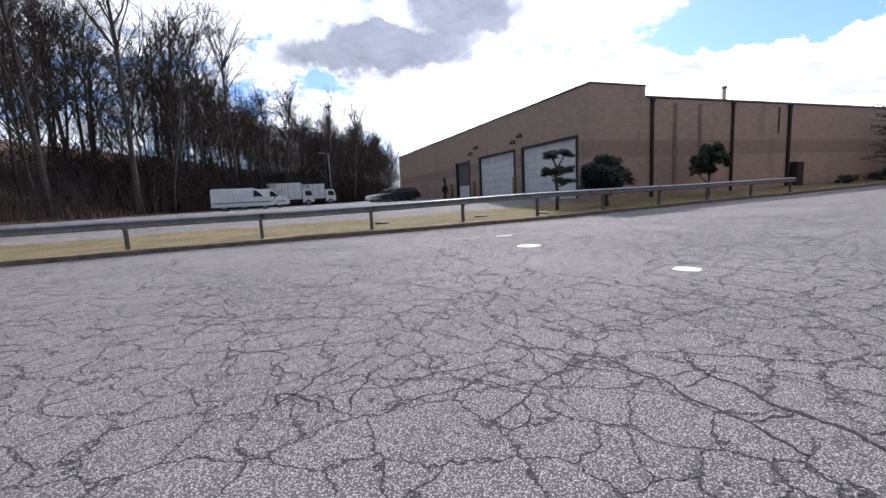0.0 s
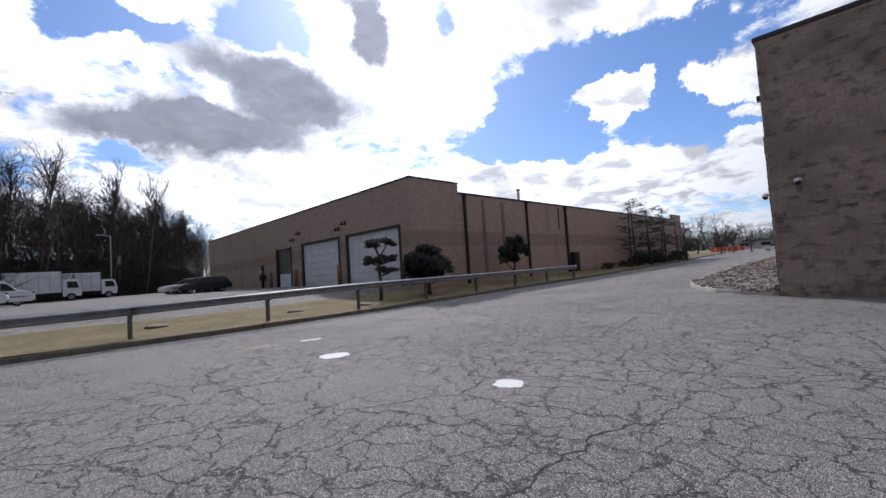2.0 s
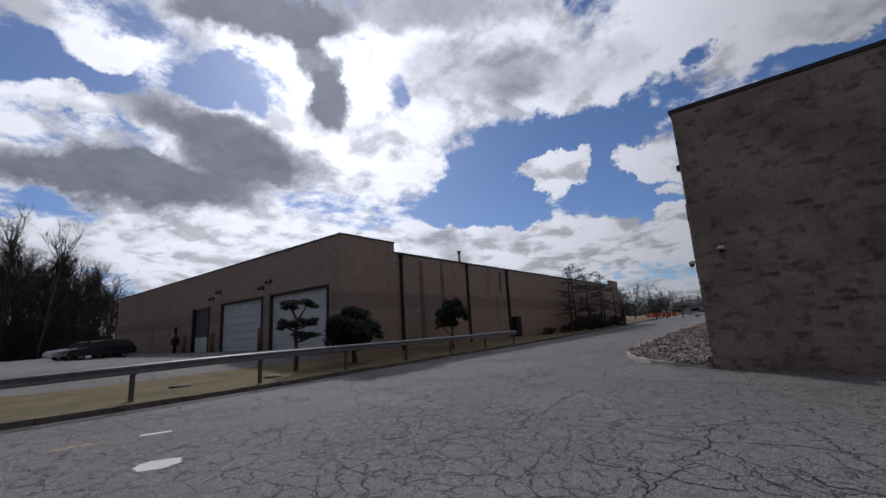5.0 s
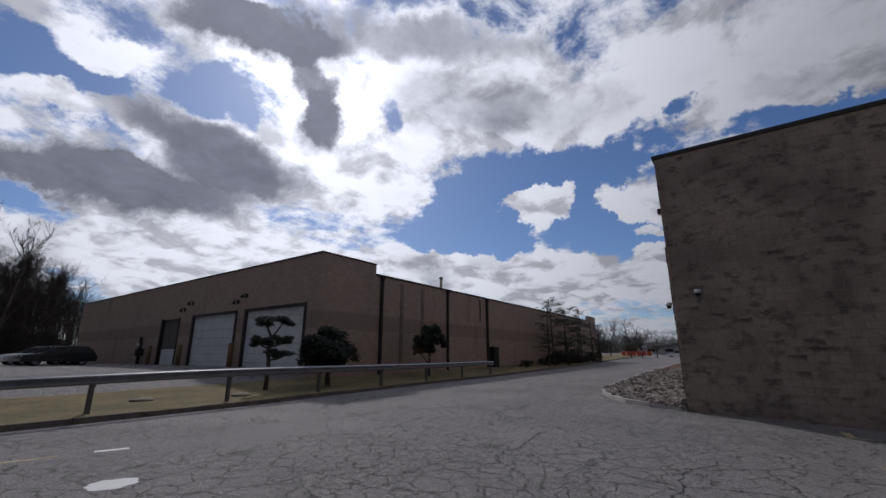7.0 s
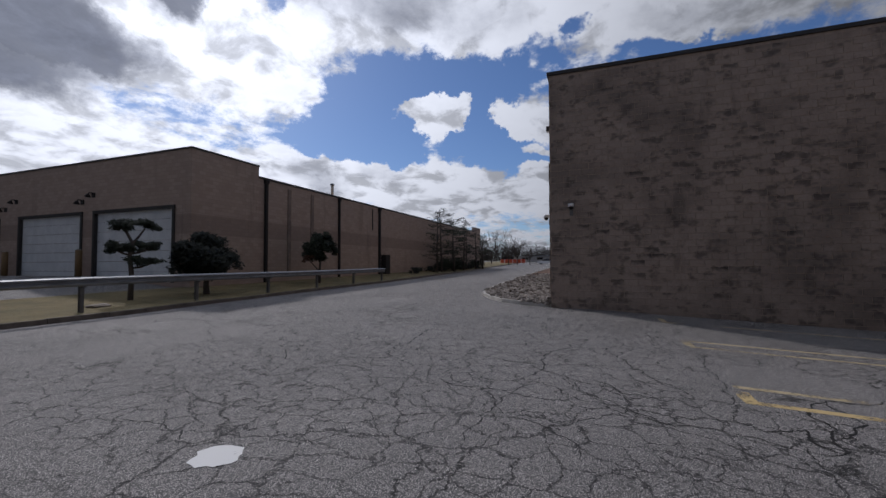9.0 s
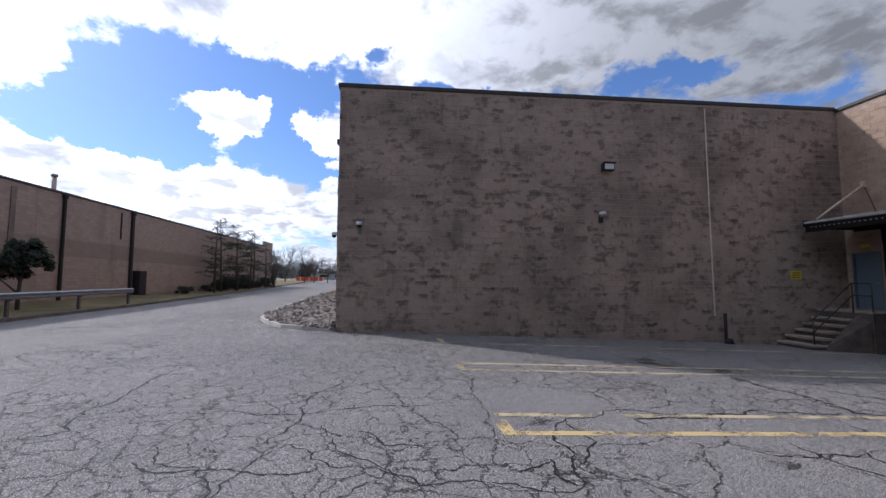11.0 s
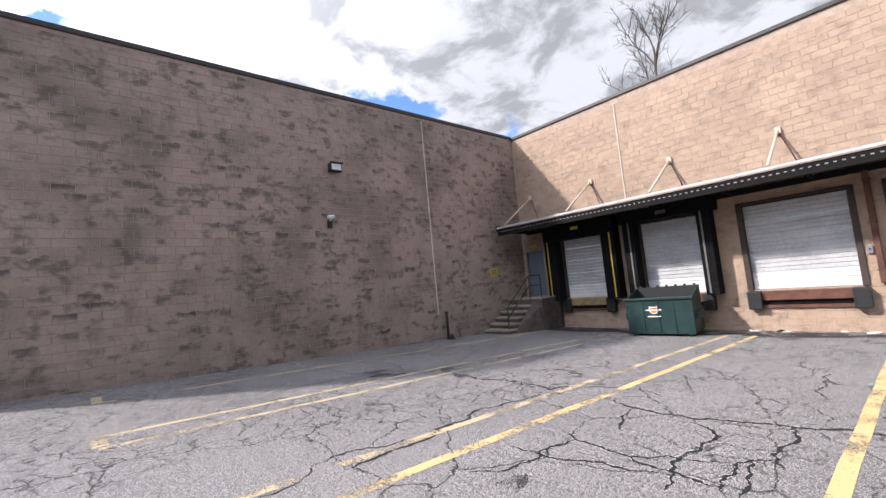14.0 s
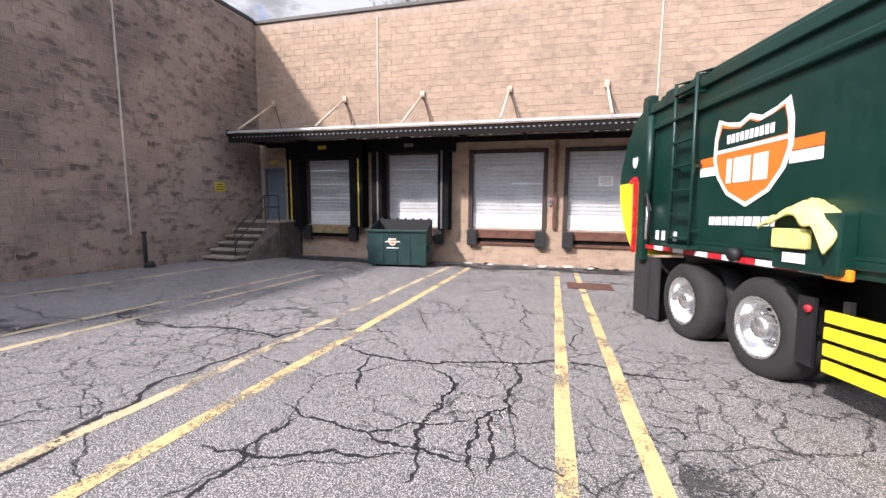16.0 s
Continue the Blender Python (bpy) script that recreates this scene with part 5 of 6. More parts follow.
for z in (1.5, 2.35, 3.3):
    for x in (-1.53, -1.04):
        boxed("standoff", (x - 0.02, x + 0.02, S - 0.12, S, z, z + 0.04), M_GREEN, ladder)
boxed("step_cage", (-1.63, -0.94, S - 0.2, S - 0.05, 1.28, 1.32), M_GREEN, ladder)
# emblem: a shield with a striped wing, plain shapes only
bm = bmesh.new()
shield(bm, -0.2, 2.35, 0.6, 1.06, S - 0.004, -0.004)
emblem = part("emblem", bm, M_DECAL, body, "white shield outline")
bm = bmesh.new()
shield(bm, -0.2, 2.345, 0.535, 0.945, S - 0.009, -0.002)
part("emblem_field", bm, M_ORANGE, emblem, "orange shield field")
bm = bmesh.new()
vs = [bm.verts.new((-0.2 + x, S - 0.0125, z)) for x, z in ((-0.52, 2.50), (0.525, 2.52), (0.52, 2.63), (0.47, 2.79), (0.3, 2.745), (0.12, 2.715), (0.0, 2.765), (-0.15, 2.705), (-0.33, 2.735), (-0.45, 2.77), (-0.515, 2.62))]
bm.faces.new(vs)
part("emblem_head", bm, M_GREEN, emblem, "green head of the shield")
boxed("emblem_band", (-0.735, 0.335, S - 0.016, S - 0.012, 2.465, 2.505), M_DECAL, emblem)
for k in range(10):
    boxed("text_bar", (-0.55 + k * 0.073, -0.55 + k * 0.073 + 0.052, S - 0.016, S - 0.013, 2.56, 2.66), M_DECAL, emblem)
for x, wd in ((-0.53, 0.08), (-0.41, 0.26), (-0.1, 0.2)):
    boxed("text_bar", (x, x + wd, S - 0.018, S - 0.013, 2.1, 2.38), M_DECAL, emblem)
for a, b in ((-1.06, -0.74), (0.36, 0.72)):
    boxed("wing_orange", (a, b, S - 0.007, S - 0.001, 2.34, 2.45), M_ORANGE, body, "orange stripe")
    boxed("wing_white", (a, b, S - 0.007, S - 0.001, 2.22, 2.33), M_DECAL, body, "white stripe")
for k in range(9):
    boxed("text_bar", (-0.82 + k * 0.125, -0.82 + k * 0.125 + 0.1, S - 0.007, S - 0.001, 1.61, 1.71), M_DECAL, body)
bm = bmesh.new()
shield(bm, -2.98, 2.66, 0.09, 0.2, S - 0.004, -0.008)
part("small_emblem", bm, M_DECAL, tail, "small white shield")
# small fittings low on the side
for x in (-2.05, -1.87, -1.55):
    boxed("marker_plate", (x, x + 0.09, S - 0.058, S - 0.05, 1.36, 1.5), M_DECAL, body, "small white plate")
box_g = boxed("valve_box", (0.42, 1.1, S - 0.16, S, 1.22, 1.74), M_GREEN, body, "green equipment box", 0.02)
boxed("kit_bag", (0.47, 0.86, S - 0.22, S - 0.162, 1.42, 1.6), M_BAG, box_g, "yellow vinyl kit bag", 0.02)
boxed("data_plate", (0.56, 0.8, S - 0.172, S - 0.162, 1.29, 1.38), M_DECAL, box_g, "white data plate")
bm = bmesh.new()
bmesh.ops.create_grid(bm, x_segments=26, y_segments=14, size=0.5)
for v in bm.verts:
    u, q = v.co.x, v.co.y
    lump = 0.09 * noise.noise(Vector((u * 5, q * 5, 3.0))) + 0.05 * noise.noise(Vector((u * 13, q * 13, 7.0)))
    drop = 0.26 * max(0.0, u - 0.32) / 0.18 if u > 0.32 else 0.0
    fold = 0.26 * max(0.0, -q - 0.1)
    v.co = Vector((0.36 + (u + 0.5) * 0.72, S - 0.1 + (q * 0.34), 1.76 + 0.7 * lump + 0.1 * math.cos(u * 7) * 0.6 - fold - drop * (0.4 - q)))
geom = bmesh.ops.extrude_face_region(bm, geom=bm.faces[:])
for v in geom["geom"]:
    if hasattr(v, "co"):
        v.co.z += 0.03
bmesh.ops.recalc_face_normals(bm, faces=bm.faces)
part("cover", bm, M_BAG, box_g, "crumpled yellow vinyl cover", smooth=True)
tubed("cap", [(-0.2, S - 0.04, 1.3), (-0.2, S - 0.14, 1.28)], 0.075, M_FRAME, body, "black filler cap", 14)
amber = boxed("side_lamp", (0.9, 1.14, S - 0.09, S - 0.04, 1.18, 1.28), M_AMBER, body, "amber side lamp", 0.02)
# chassis, wheels, guards
boxed("chassis", (-2.6, 6.0, -0.5, 0.5, 0.75, 1.2), M_FRAME, truck, "black chassis", 0.02)
boxed("axle_box", (-1.5, 0.6, -0.85, 0.85, 0.4, 0.62), M_FRAME, truck)
for x in (-1.33, 0.08):
    for s in (-1, 1):
        truck_wheel(truck, x, s)
for s in (-1, 1):
    boxed("mud_flap", (-2.35, -2.32, s * 0.92 - 0.3, s * 0.92 + 0.3, 0.03, 1.05), M_TYRE, truck, "black rubber mud flap")
profile("rear_skirt", [(-2.9, 0.05), (-2.05, 0.08), (-2.05, 1.05), (-2.9, 1.05)], S + 0.02, S + 0.05, M_TYRE, truck, "black rubber skirt")
bm = bmesh.new()
arc = [(0.08 + 0.62 * math.cos(a), 0.52 + 0.6 * math.sin(a)) for a in [radians(q) for q in range(10, 62, 6)]]
rows = [[bm.verts.new((x, y, z)) for x, z in arc] for y in (S - 0.01, S + 0.5)]
for i in range(len(arc) - 1):
    bm.faces.new((rows[0][i], rows[0][i + 1], rows[1][i + 1], rows[1][i]))
bmesh.ops.solidify(bm, geom=bm.faces[:], thickness=0.02)
part("fender", bm, M_FRAME, truck, "black plastic wheel guard", smooth=True)
boxed("fender_skirt", (0.58, 0.76, S - 0.01, S + 0.02, 0.35, 0.98), M_FRAME, truck)
tubed("lamp_red", [(0.72, S - 0.02, 0.88), (0.72, S - 0.05, 0.88)], 0.035, M_RED, truck, "small red lamp", 12)
for k in range(4):
    z = 0.36 + k * 0.145
    boxed("guard_bar", (0.88, 2.9, S - 0.03, S + 0.01, z, z + 0.105), M_YELLOW, truck, "yellow side guard bar", 0.01)
for x in (1.0, 1.9, 2.8):
    boxed("guard_bracket", (x, x + 0.06, S + 0.012, S + 0.06, 0.36, 1.0), M_FRAME, truck)
# cab
cab = profile("cab", [(4.4, 0.6), (6.3, 0.55), (6.3, 1.6), (6.0, 2.75), (4.4, 2.8)], -1.15, 1.15, M_GREEN, truck, "dark green cab", 0.05)
profile("side_window", [(4.75, 1.7), (5.9, 1.7), (5.72, 2.5), (4.75, 2.5)], -1.165, -1.155, M_GLASS_DARK, cab)
boxed("windscreen", (6.02, 6.06, -0.95, 0.95, 1.75, 2.55), M_GLASS_DARK, cab)
for s in (-1, 1):
    truck_wheel(truck, 5.3, s)


# ---- vans, box trucks and cars in the far lot ----


def road_wheel(parent, x, y, r, side):
    bm = bmesh.new()
    s = -side
    lathe(bm, [(0, r * 0.62), (s * -0.01, r * 0.85), (s * 0.03, r), (s * 0.2, r), (s * 0.2, r * 0.5)], x, r, y, 20)
    bmesh.ops.recalc_face_normals(bm, faces=bm.faces)
    tyre = part("wheel", bm, M_TYRE, parent, "", smooth=True)
    bm = bmesh.new()
    lathe(bm, [(0.0, r * 0.64), (s * 0.03, r * 0.55), (s * 0.02, r * 0.2), (s * 0.0, 0.001)], x, r, y, 16)
    part("rim", bm, M_METAL, tyre, "dull steel rim", smooth=True)


def van(x, y, rz, label):
    top = empty("van", x, y, ground(x, y), rz, label=label, category="van", group="white vans in the far lot")
    b = profile("body", [(-2.9, 0.35), (2.75, 0.35), (2.95, 0.5), (2.95, 0.85), (2.75, 1.1), (1.95, 1.3), (1.25, 2.02), (0.95, 2.14), (-2.75, 2.16), (-2.9, 2.0)], -0.98, 0.98, M_CAR_WHITE, top, "white panel van body", 0.04, 0.12)
    for s in (-1, 1):
        profile("window", [(0.95, 1.28), (1.86, 1.28), (1.3, 1.86), (0.95, 1.9)], s * 0.96 - 0.02, s * 0.96 + 0.02, M_GLASS_DARK, b, "dark cab window")
        boxed("door_groove", (-0.9, -0.88, s * 0.975 - 0.01, s * 0.975 + 0.01, 0.5, 1.9), M_POST, b)
        boxed("rub_strip", (-2.7, 2.5, s * 0.985 - 0.012, s * 0.985 + 0.012, 0.72, 0.8), M_POST, b, "grey rub strip")
        for wx in (-1.75, 1.9):
            road_wheel(top, wx, s * 0.95, 0.36, s)
        boxed("headlight", (2.72, 2.9, s * 0.72 - 0.16, s * 0.72 + 0.16, 0.95, 1.12), M_GLASS_DARK, b, "headlight", 0.02)
    wall_panel("windscreen", ((1.93, -0.8, 1.36), (1.93, 0.8, 1.36), (1.36, 0.72, 1.96), (1.36, -0.72, 1.96)), 0.02, M_GLASS_DARK, b, "dark windscreen")
    boxed("bumper", (2.8, 3.0, -0.9, 0.9, 0.35, 0.62), M_POST, top, "grey bumper", 0.03)
    return top


def box_truck(x, y, rz, label):
    top = empty("box_truck", x, y, ground(x, y), rz, label=label, category="truck", group="white box trucks in the far lot")
    cargo = boxed("cargo_box", (-3.2, 1.3, -1.15, 1.15, 0.95, 3.25), M_CAR_WHITE, top, "white cargo box", 0.03)
    for s in (-1, 1):
        for k in range(6):
            boxed("post_trim", (-3.1 + k * 0.86, -3.04 + k * 0.86, s * 1.155 - 0.008, s * 1.155 + 0.008, 1.0, 3.2), M_TRIM, cargo)
        for wx in (-1.9, 2.1):
            road_wheel(top, wx, s * 1.05, 0.42, s)
    c = profile("cab", [(1.4, 0.5), (2.95, 0.5), (3.0, 1.2), (2.75, 2.2), (2.5, 2.35), (1.4, 2.35)], -1.0, 1.0, M_CAR_WHITE, top, "white cab", 0.05, 0.08)
    for s in (-1, 1):
        profile("window", [(1.75, 1.4), (2.75, 1.4), (2.55, 2.1), (1.75, 2.1)], s * 0.97 - 0.03, s * 0.97 + 0.02, M_GLASS_DARK, c, "dark side window")
    wall_panel("windscreen", ((2.99, -0.85, 1.32), (2.99, 0.85, 1.32), (2.78, 0.8, 2.15), (2.78, -0.8, 2.15)), 0.03, M_GLASS_DARK, c, "dark windscreen")
    boxed("chassis", (-3.1, 2.9, -0.5, 0.5, 0.5, 0.95), M_FRAME, top)
    return top


def car(x, y, rz, paint, label, tall=1.0):
    top = empty("car", x, y, ground(x, y), rz, label=label, category="car", group="parked cars in the far lot")
    h = tall
    b = profile("body", [(-2.3, 0.32), (2.3, 0.32), (2.38, 0.6), (2.2, 0.82 * h), (1.15, 0.98 * h), (-2.15, 1.02 * h), (-2.35, 0.7)], -0.92, 0.92, paint, top, "", 0.05, 0.05)
    c = profile("cabin", [(-2.15, 1.0 * h), (1.2, 0.96 * h), (0.35, 1.46 * h), (-0.2, 1.55 * h), (-1.6, 1.53 * h), (-2.0, 1.3 * h)], -0.82, 0.82, M_GLASS_DARK, top, "dark glass cabin", 0.04, 0.16)
    profile("roof", [(0.32, 1.45 * h), (-0.2, 1.56 * h), (-1.6, 1.545 * h), (-1.85, 1.46 * h)], -0.66, 0.66, paint, c, "", 0.02)
    for s in (-1, 1):
        for wx in (-1.4, 1.45):
            road_wheel(top, wx, s * 0.88, 0.34, s)
        boxed("headlight", (2.18, 2.3, s * 0.62 - 0.18, s * 0.62 + 0.18, 0.62, 0.76), M_WHITE, b, "headlight", 0.02)
    return top


van(-3.0, 47.0, 0, "long white panel van parked in the far lot")
van(-1.6, 51.5, 0, "white panel van parked behind another van")
box_truck(2.0, 64.0, 0, "white box truck with a striped cargo box")
box_truck(5.8, 70.5, 0, "white box truck with a plain cab")
car(13.3, 47.5, 180, M_CAR_DARK, "black estate car parked by the brick wall")
car(13.1, 50.4, 180, M_CAR_SILVER, "silver hatchback parked beside a black car")
car(12.9, 53.3, 180, M_CAR_WHITE, "white hatchback parked in the row")

# ---- fittings of the far warehouse ----
M_PIPE_DARK = plain("dark_downpipe", (0.022, 0.017, 0.016), 0.8)
for x, wd in ((23.3, 0.2), (30.95, 0.16), (37.35, 0.26)):
    sp = empty("downpipe", x, BY - 0.002, 0.3, label="dark brown downpipe on the brick wall", category="downpipe", group="downpipes of the far warehouse")
    boxed("pipe", (-wd / 2, wd / 2, -0.16, 0.0, 0.0, BLOW - 0.35), M_PIPE_DARK, sp, "", 0.03)
    boxed("hopper_head", (-wd / 2 - 0.05, wd / 2 + 0.05, -0.2, 0.0, BLOW - 0.55, BLOW - 0.3), M_PIPE_DARK, sp, "", 0.03)
for x, z0, z1 in ((36.15, 4.6, 6.5), (25.4, 0.8, 6.5), (27.73, 2.6, 6.5)):
    wd = 0.12 if z1 - z0 < 3 else 0.3
    sc = boxed("scupper_stain" if wd > 0.3 else "conduit", (x - wd / 2, x + wd / 2, BY - (0.006 if wd > 0.3 else 0.05), BY - 0.001, z0, z1), M_PIPE_DARK if wd < 0.3 else plain("damp_streak", (0.25, 0.185, 0.15), 0.9, 0.0, 0.4, 1.5))
    tagged(sc, "dark vertical conduit on the brick wall" if wd < 0.3 else "damp streak down the brick wall", "conduit" if wd < 0.3 else "stain", kind="structure")
ubox = empty("utility_box", 38.2, BY, 0.5, label="brown steel utility box against the brick wall", category="utility box")
boxed("cabinet", (-0.45, 0.45, -0.5, -0.01, 0.0, 1.9), M_PIPE_DARK, ubox, "", 0.03)
boxed("door", (-0.4, 0.4, -0.52, -0.502, 0.15, 1.8), M_PIPE_DARK, ubox, "", 0.005)
chim = empty("roof_flue", 31.6, 22.3, BLOW - 0.5, label="thin metal flue on the flat roof", category="flue")
tubed("pipe", [(0, 0, 0), (0, 0, 1.75)], 0.12, M_PIPE, chim, "", 12)
tubed("cap", [(0, 0, 1.7), (0, 0, 1.85)], 0.17, M_METAL, chim, "", 12)


def wall_lamp(y, z):
    top = empty("gooseneck_light", BX, y, z, label="dark gooseneck wall light above a garage door", category="wall light", group="wall lights of the far warehouse")
    tubed("arm", [(0, 0, 0), (-0.12, 0, 0.1), (-0.26, 0, 0.08), (-0.3, 0, 0.0)], 0.03, M_PIPE_DARK, top)
    tubed("shade", [(-0.3, 0, 0.02), (-0.32, 0, -0.16)], 0.06, M_PIPE_DARK, top, "dark metal shade", 12, 0.16)
    boxed("wall_plate", (-0.06, 0.0, -0.12, 0.12, -0.15, 0.12), M_PIPE_DARK, top)


for y, z in ((29.0, 5.55), (30.0, 5.2), (36.8, 5.6), (38.0, 5.15)):
    wall_lamp(y, z)
for y in (29.5, 37.0, 42.6):
    bl = empty("bollard", BX - 0.4, y, ground(BX - 0.4, y), label="worn yellow steel bollard beside a garage door", category="bollard", group="bollards at the garage doors")
    tubed("post", [(0, 0, 0), (0, 0, 1.5)], 0.16, plain("worn_yellow_brown", (0.2, 0.12, 0.05), 0.7), bl, "", 14)
    tubed("cap", [(0, 0, 1.5), (0, 0, 1.56)], 0.16, M_CONCRETE, bl, "", 14, 0.08)
dd = empty("garage_door_half", BX, 40.35, 0.6, label="dark recessed doorway with a white lower panel", category="door")
boxed("upper_panel", (0.2, 0.26, -1.65, 1.65, 1.5, 3.9), M_POST, dd, "dark grey upper panel")
boxed("lower_panel", (0.05, 0.12, -1.3, 1.1, 0.05, 1.5), M_DOOR_WHITE, dd, "white lower panel")
for s in (-1, 1):
    boxed("jamb", (-0.05, 0.3, s * 1.65 - 0.1, s * 1.65 + 0.1, 0, 4.0), M_COPING, dd)
meter = empty("gas_meter", BX - 0.3, 45.0, ground(18, 45), label="dark standpipe meter with a pale dial by the wall", category="meter")
tubed("riser", [(0, 0, 0), (0, 0, 2.3)], 0.14, M_PIPE_DARK, meter, "", 10)
tubed("dial", [(-0.1, 0, 1.6), (-0.24, 0, 1.6)], 0.2, M_TRIM, meter, "pale dial", 14)
boxed("body", (-0.25, 0.25, -0.28, 0.28, 0.7, 1.3), M_PIPE_DARK, meter, "", 0.05)
for x, y in ((9.3, 18.2), (12.2, 17.4), (4.6, 18.6)):
    st = bmesh.new()
    bmesh.ops.create_icosphere(st, subdivisions=2, radius=0.25)
    for v in st.verts:
        v.co = Vector((v.co.x * 1.5, v.co.y, v.co.z * 0.3)) * (1 + 0.25 * noise.noise(v.co * 6))
    bmesh.ops.translate(st, verts=st.verts, vec=(x, y, ground(x, y) + 0.17))
    tagged(part("flat_stone", st, M_CONCRETE), "flat pale stone lying in the dry grass", "stone", "stones in the verge")
# ---- trees and shrubs ----
M_BARK = plain("grey_brown_bark", (0.095, 0.078, 0.066), 0.95, 0.0, 0.45, 2.0, 0.6)
M_TWIG = plain("dark_twigs", (0.06, 0.047, 0.04), 0.95, 0.0, 0.4)


def leaf_material(name, a, b):
    m, n = material(name)
    own = n.n("ShaderNodeNewGeometry").outputs["Random Per Island"]
    finish(n, n.mix(own, a, b), 0.8)
    return m


M_NEEDLE = leaf_material("dark_conifer_needles", (0.014, 0.02, 0.013), (0.045, 0.058, 0.03))
M_SHRUB = leaf_material("dark_shrub_leaves", (0.012, 0.015, 0.011), (0.032, 0.036, 0.022))
M_RUSSET = leaf_material("dry_russet_leaves", (0.07, 0.035, 0.02), (0.16, 0.075, 0.04))


def blade(bm, a, b, wd):
    """A thin twig: two crossed slivers."""
    d = (b - a).normalized()
    s = d.orthogonal().normalized() * wd
    q = d.cross(s)
    for o in (s, q):
        bm.faces.new([bm.verts.new(p) for p in (a + o, b, a - o)])


def grow(bm, twig, p, d, length, r, level, rnd, limit):
    """One branch and what springs from it."""
    k = (6, 4, 2)[min(level, 2)]
    pts = [p]
    q, way_ = p.copy(), d.copy()
    for i in range(k):
        way_ = (way_ + Vector((rnd.uniform(-1, 1), rnd.uniform(-1, 1), rnd.uniform(-0.2, 0.7))) * (0.07 if level == 0 else 0.22)).normalized()
        q = q + way_ * (length / k)
        pts.append(q)
    if level >= 3:
        blade(twig, p, q, max(r * 0.9, 0.013))
        return
    tube(bm if level < 2 else twig, pts, r, (7, 5, 3)[level], r * (0.35 if level == 0 else 0.3), cap=False)
    for i in range((15, 8, 9)[level]):
        t = rnd.uniform(0.22 if level == 0 else 0.15, 1.0)
        j = min(k - 1, int(t * k))
        base = pts[j].lerp(pts[j + 1], t * k - j)
        a = rnd.uniform(0, 2 * math.pi)
        lean = rnd.uniform(0.3, 0.8) if level == 0 else rnd.uniform(0.4, 0.95)
        side = (way_.orthogonal().normalized() * math.cos(a) + way_.cross(way_.orthogonal()).normalized() * math.sin(a))
        nd = (way_ * (1 - lean * 0.6) + side * lean + Vector((0, 0, 0.25))).normalized()
        grow(bm, twig, base, nd, length * rnd.uniform(0.28, 0.5) * (1.2 - 0.6 * t if level == 0 else 1.1), r * (0.34 if level == 0 else 0.42), level + 1, rnd, limit)


def bare_tree(seed, height, r, name="bare_tree", limit=3, label="tall bare winter tree with grey-brown bark"):
    rnd = random.Random(seed)
    top = empty(name, 0, 0, 0, label=label, category="tree", group="bare trees of the wood")
    bm, twig = bmesh.new(), bmesh.new()
    grow(bm, twig, Vector((0, 0, -0.3)), Vector((rnd.uniform(-0.06, 0.06), rnd.uniform(-0.06, 0.06), 1)).normalized(), height, r, 0, rnd, limit)
    part("trunk", bm, M_BARK, top, "", smooth=True)
    part("crown", twig, M_TWIG, top, "bare twigs")
    return top


def wood_floor(x, y):
    """The wood stands on a bank that rises away from the lot."""
    return ground(x, y) + (0.2 + 0.08 * ease(wood_edge(y) - x, 8, 30) * (1 - ease(y, 62, 90))) * max(0.0, wood_edge(y) - x) * ease(wood_edge(y) - x, 0, 10)


def wood_edge(y):
    """x of the wood's edge at a given y."""
    pts = ((20, -34), (34, -19), (44, -9.5), (55, -6.0), (66, 1), (75, 10), (85, 18.5), (95, 23.5), (105, 27), (120, 33), (160, 52))
    for (a, xa), (b, xb) in zip(pts, pts[1:]):
        if y <= b:
            return xa + (xb - xa) * (y - a) / (b - a)
    return pts[-1][1]


bank = bmesh.new()
ys = steps((14, 160, 4.0))
offs = (0.0, 1.5, 4, 8, 14, 22, 34, 50, 80)
rows = [[bank.verts.new((wood_edge(y) + 1.0 - o, y, wood_floor(wood_edge(y) + 1.0 - o, y) + 0.05 + 0.25 * noise.noise(Vector((o * 0.3, y * 0.3, 0))) * min(1, o / 4))) for o in offs] for y in ys]
for u, v in zip(rows, rows[1:]):
    for k in range(len(offs) - 1):
        bank.faces.new((u[k], u[k + 1], v[k + 1], v[k]))
bmesh.ops.recalc_face_normals(bank, faces=bank.faces)
tagged(part("woodland_floor", bank, M_LITTER, None, "brown leaf litter on the wooded bank", smooth=True), kind="structure")

WOODS = [bare_tree(s, h, r) for s, h, r in ((1, 19, 0.19), (2, 21, 0.24), (3, 17, 0.14), (4, 22, 0.28), (5, 18, 0.16), (6, 16, 0.12))]
wr = random.Random(77)
spots = []
for y in [33 + 1.7 * k for k in range(60)]:
    for depth in (0.5, 3.5, 7.0, 11.0, 16.0, 23.0, 31.0):
        if wr.random() < (0.4 if y < 58 else 0.85) and y < 136:
            yy = y + wr.uniform(-1.2, 1.2)
            spots.append((wood_edge(yy) - depth - wr.uniform(0, 3.5), yy))
for y in [20 + 2.0 * k for k in range(7)]:
    for depth in (1.5, 6, 12, 18):
        spots.append((wood_edge(y) - depth - wr.uniform(0, 4), y + wr.uniform(-1, 1)))
for i, (x, y) in enumerate(spots):
    m = pose(x, y, wood_floor(x, y) - 0.1, wr.uniform(-3, 3), wr.uniform(-3, 3), wr.uniform(0, 360)) @ Matrix.Scale(wr.uniform(0.78, 1.1) * (1.02 - 0.4 * ease(y, 48, 84)), 4)
    src = WOODS[i % 6]
    if i < 6:
        src.matrix_world = m
    else:
        c = copy_thing(src, m)
        c.scale = m.to_scale()

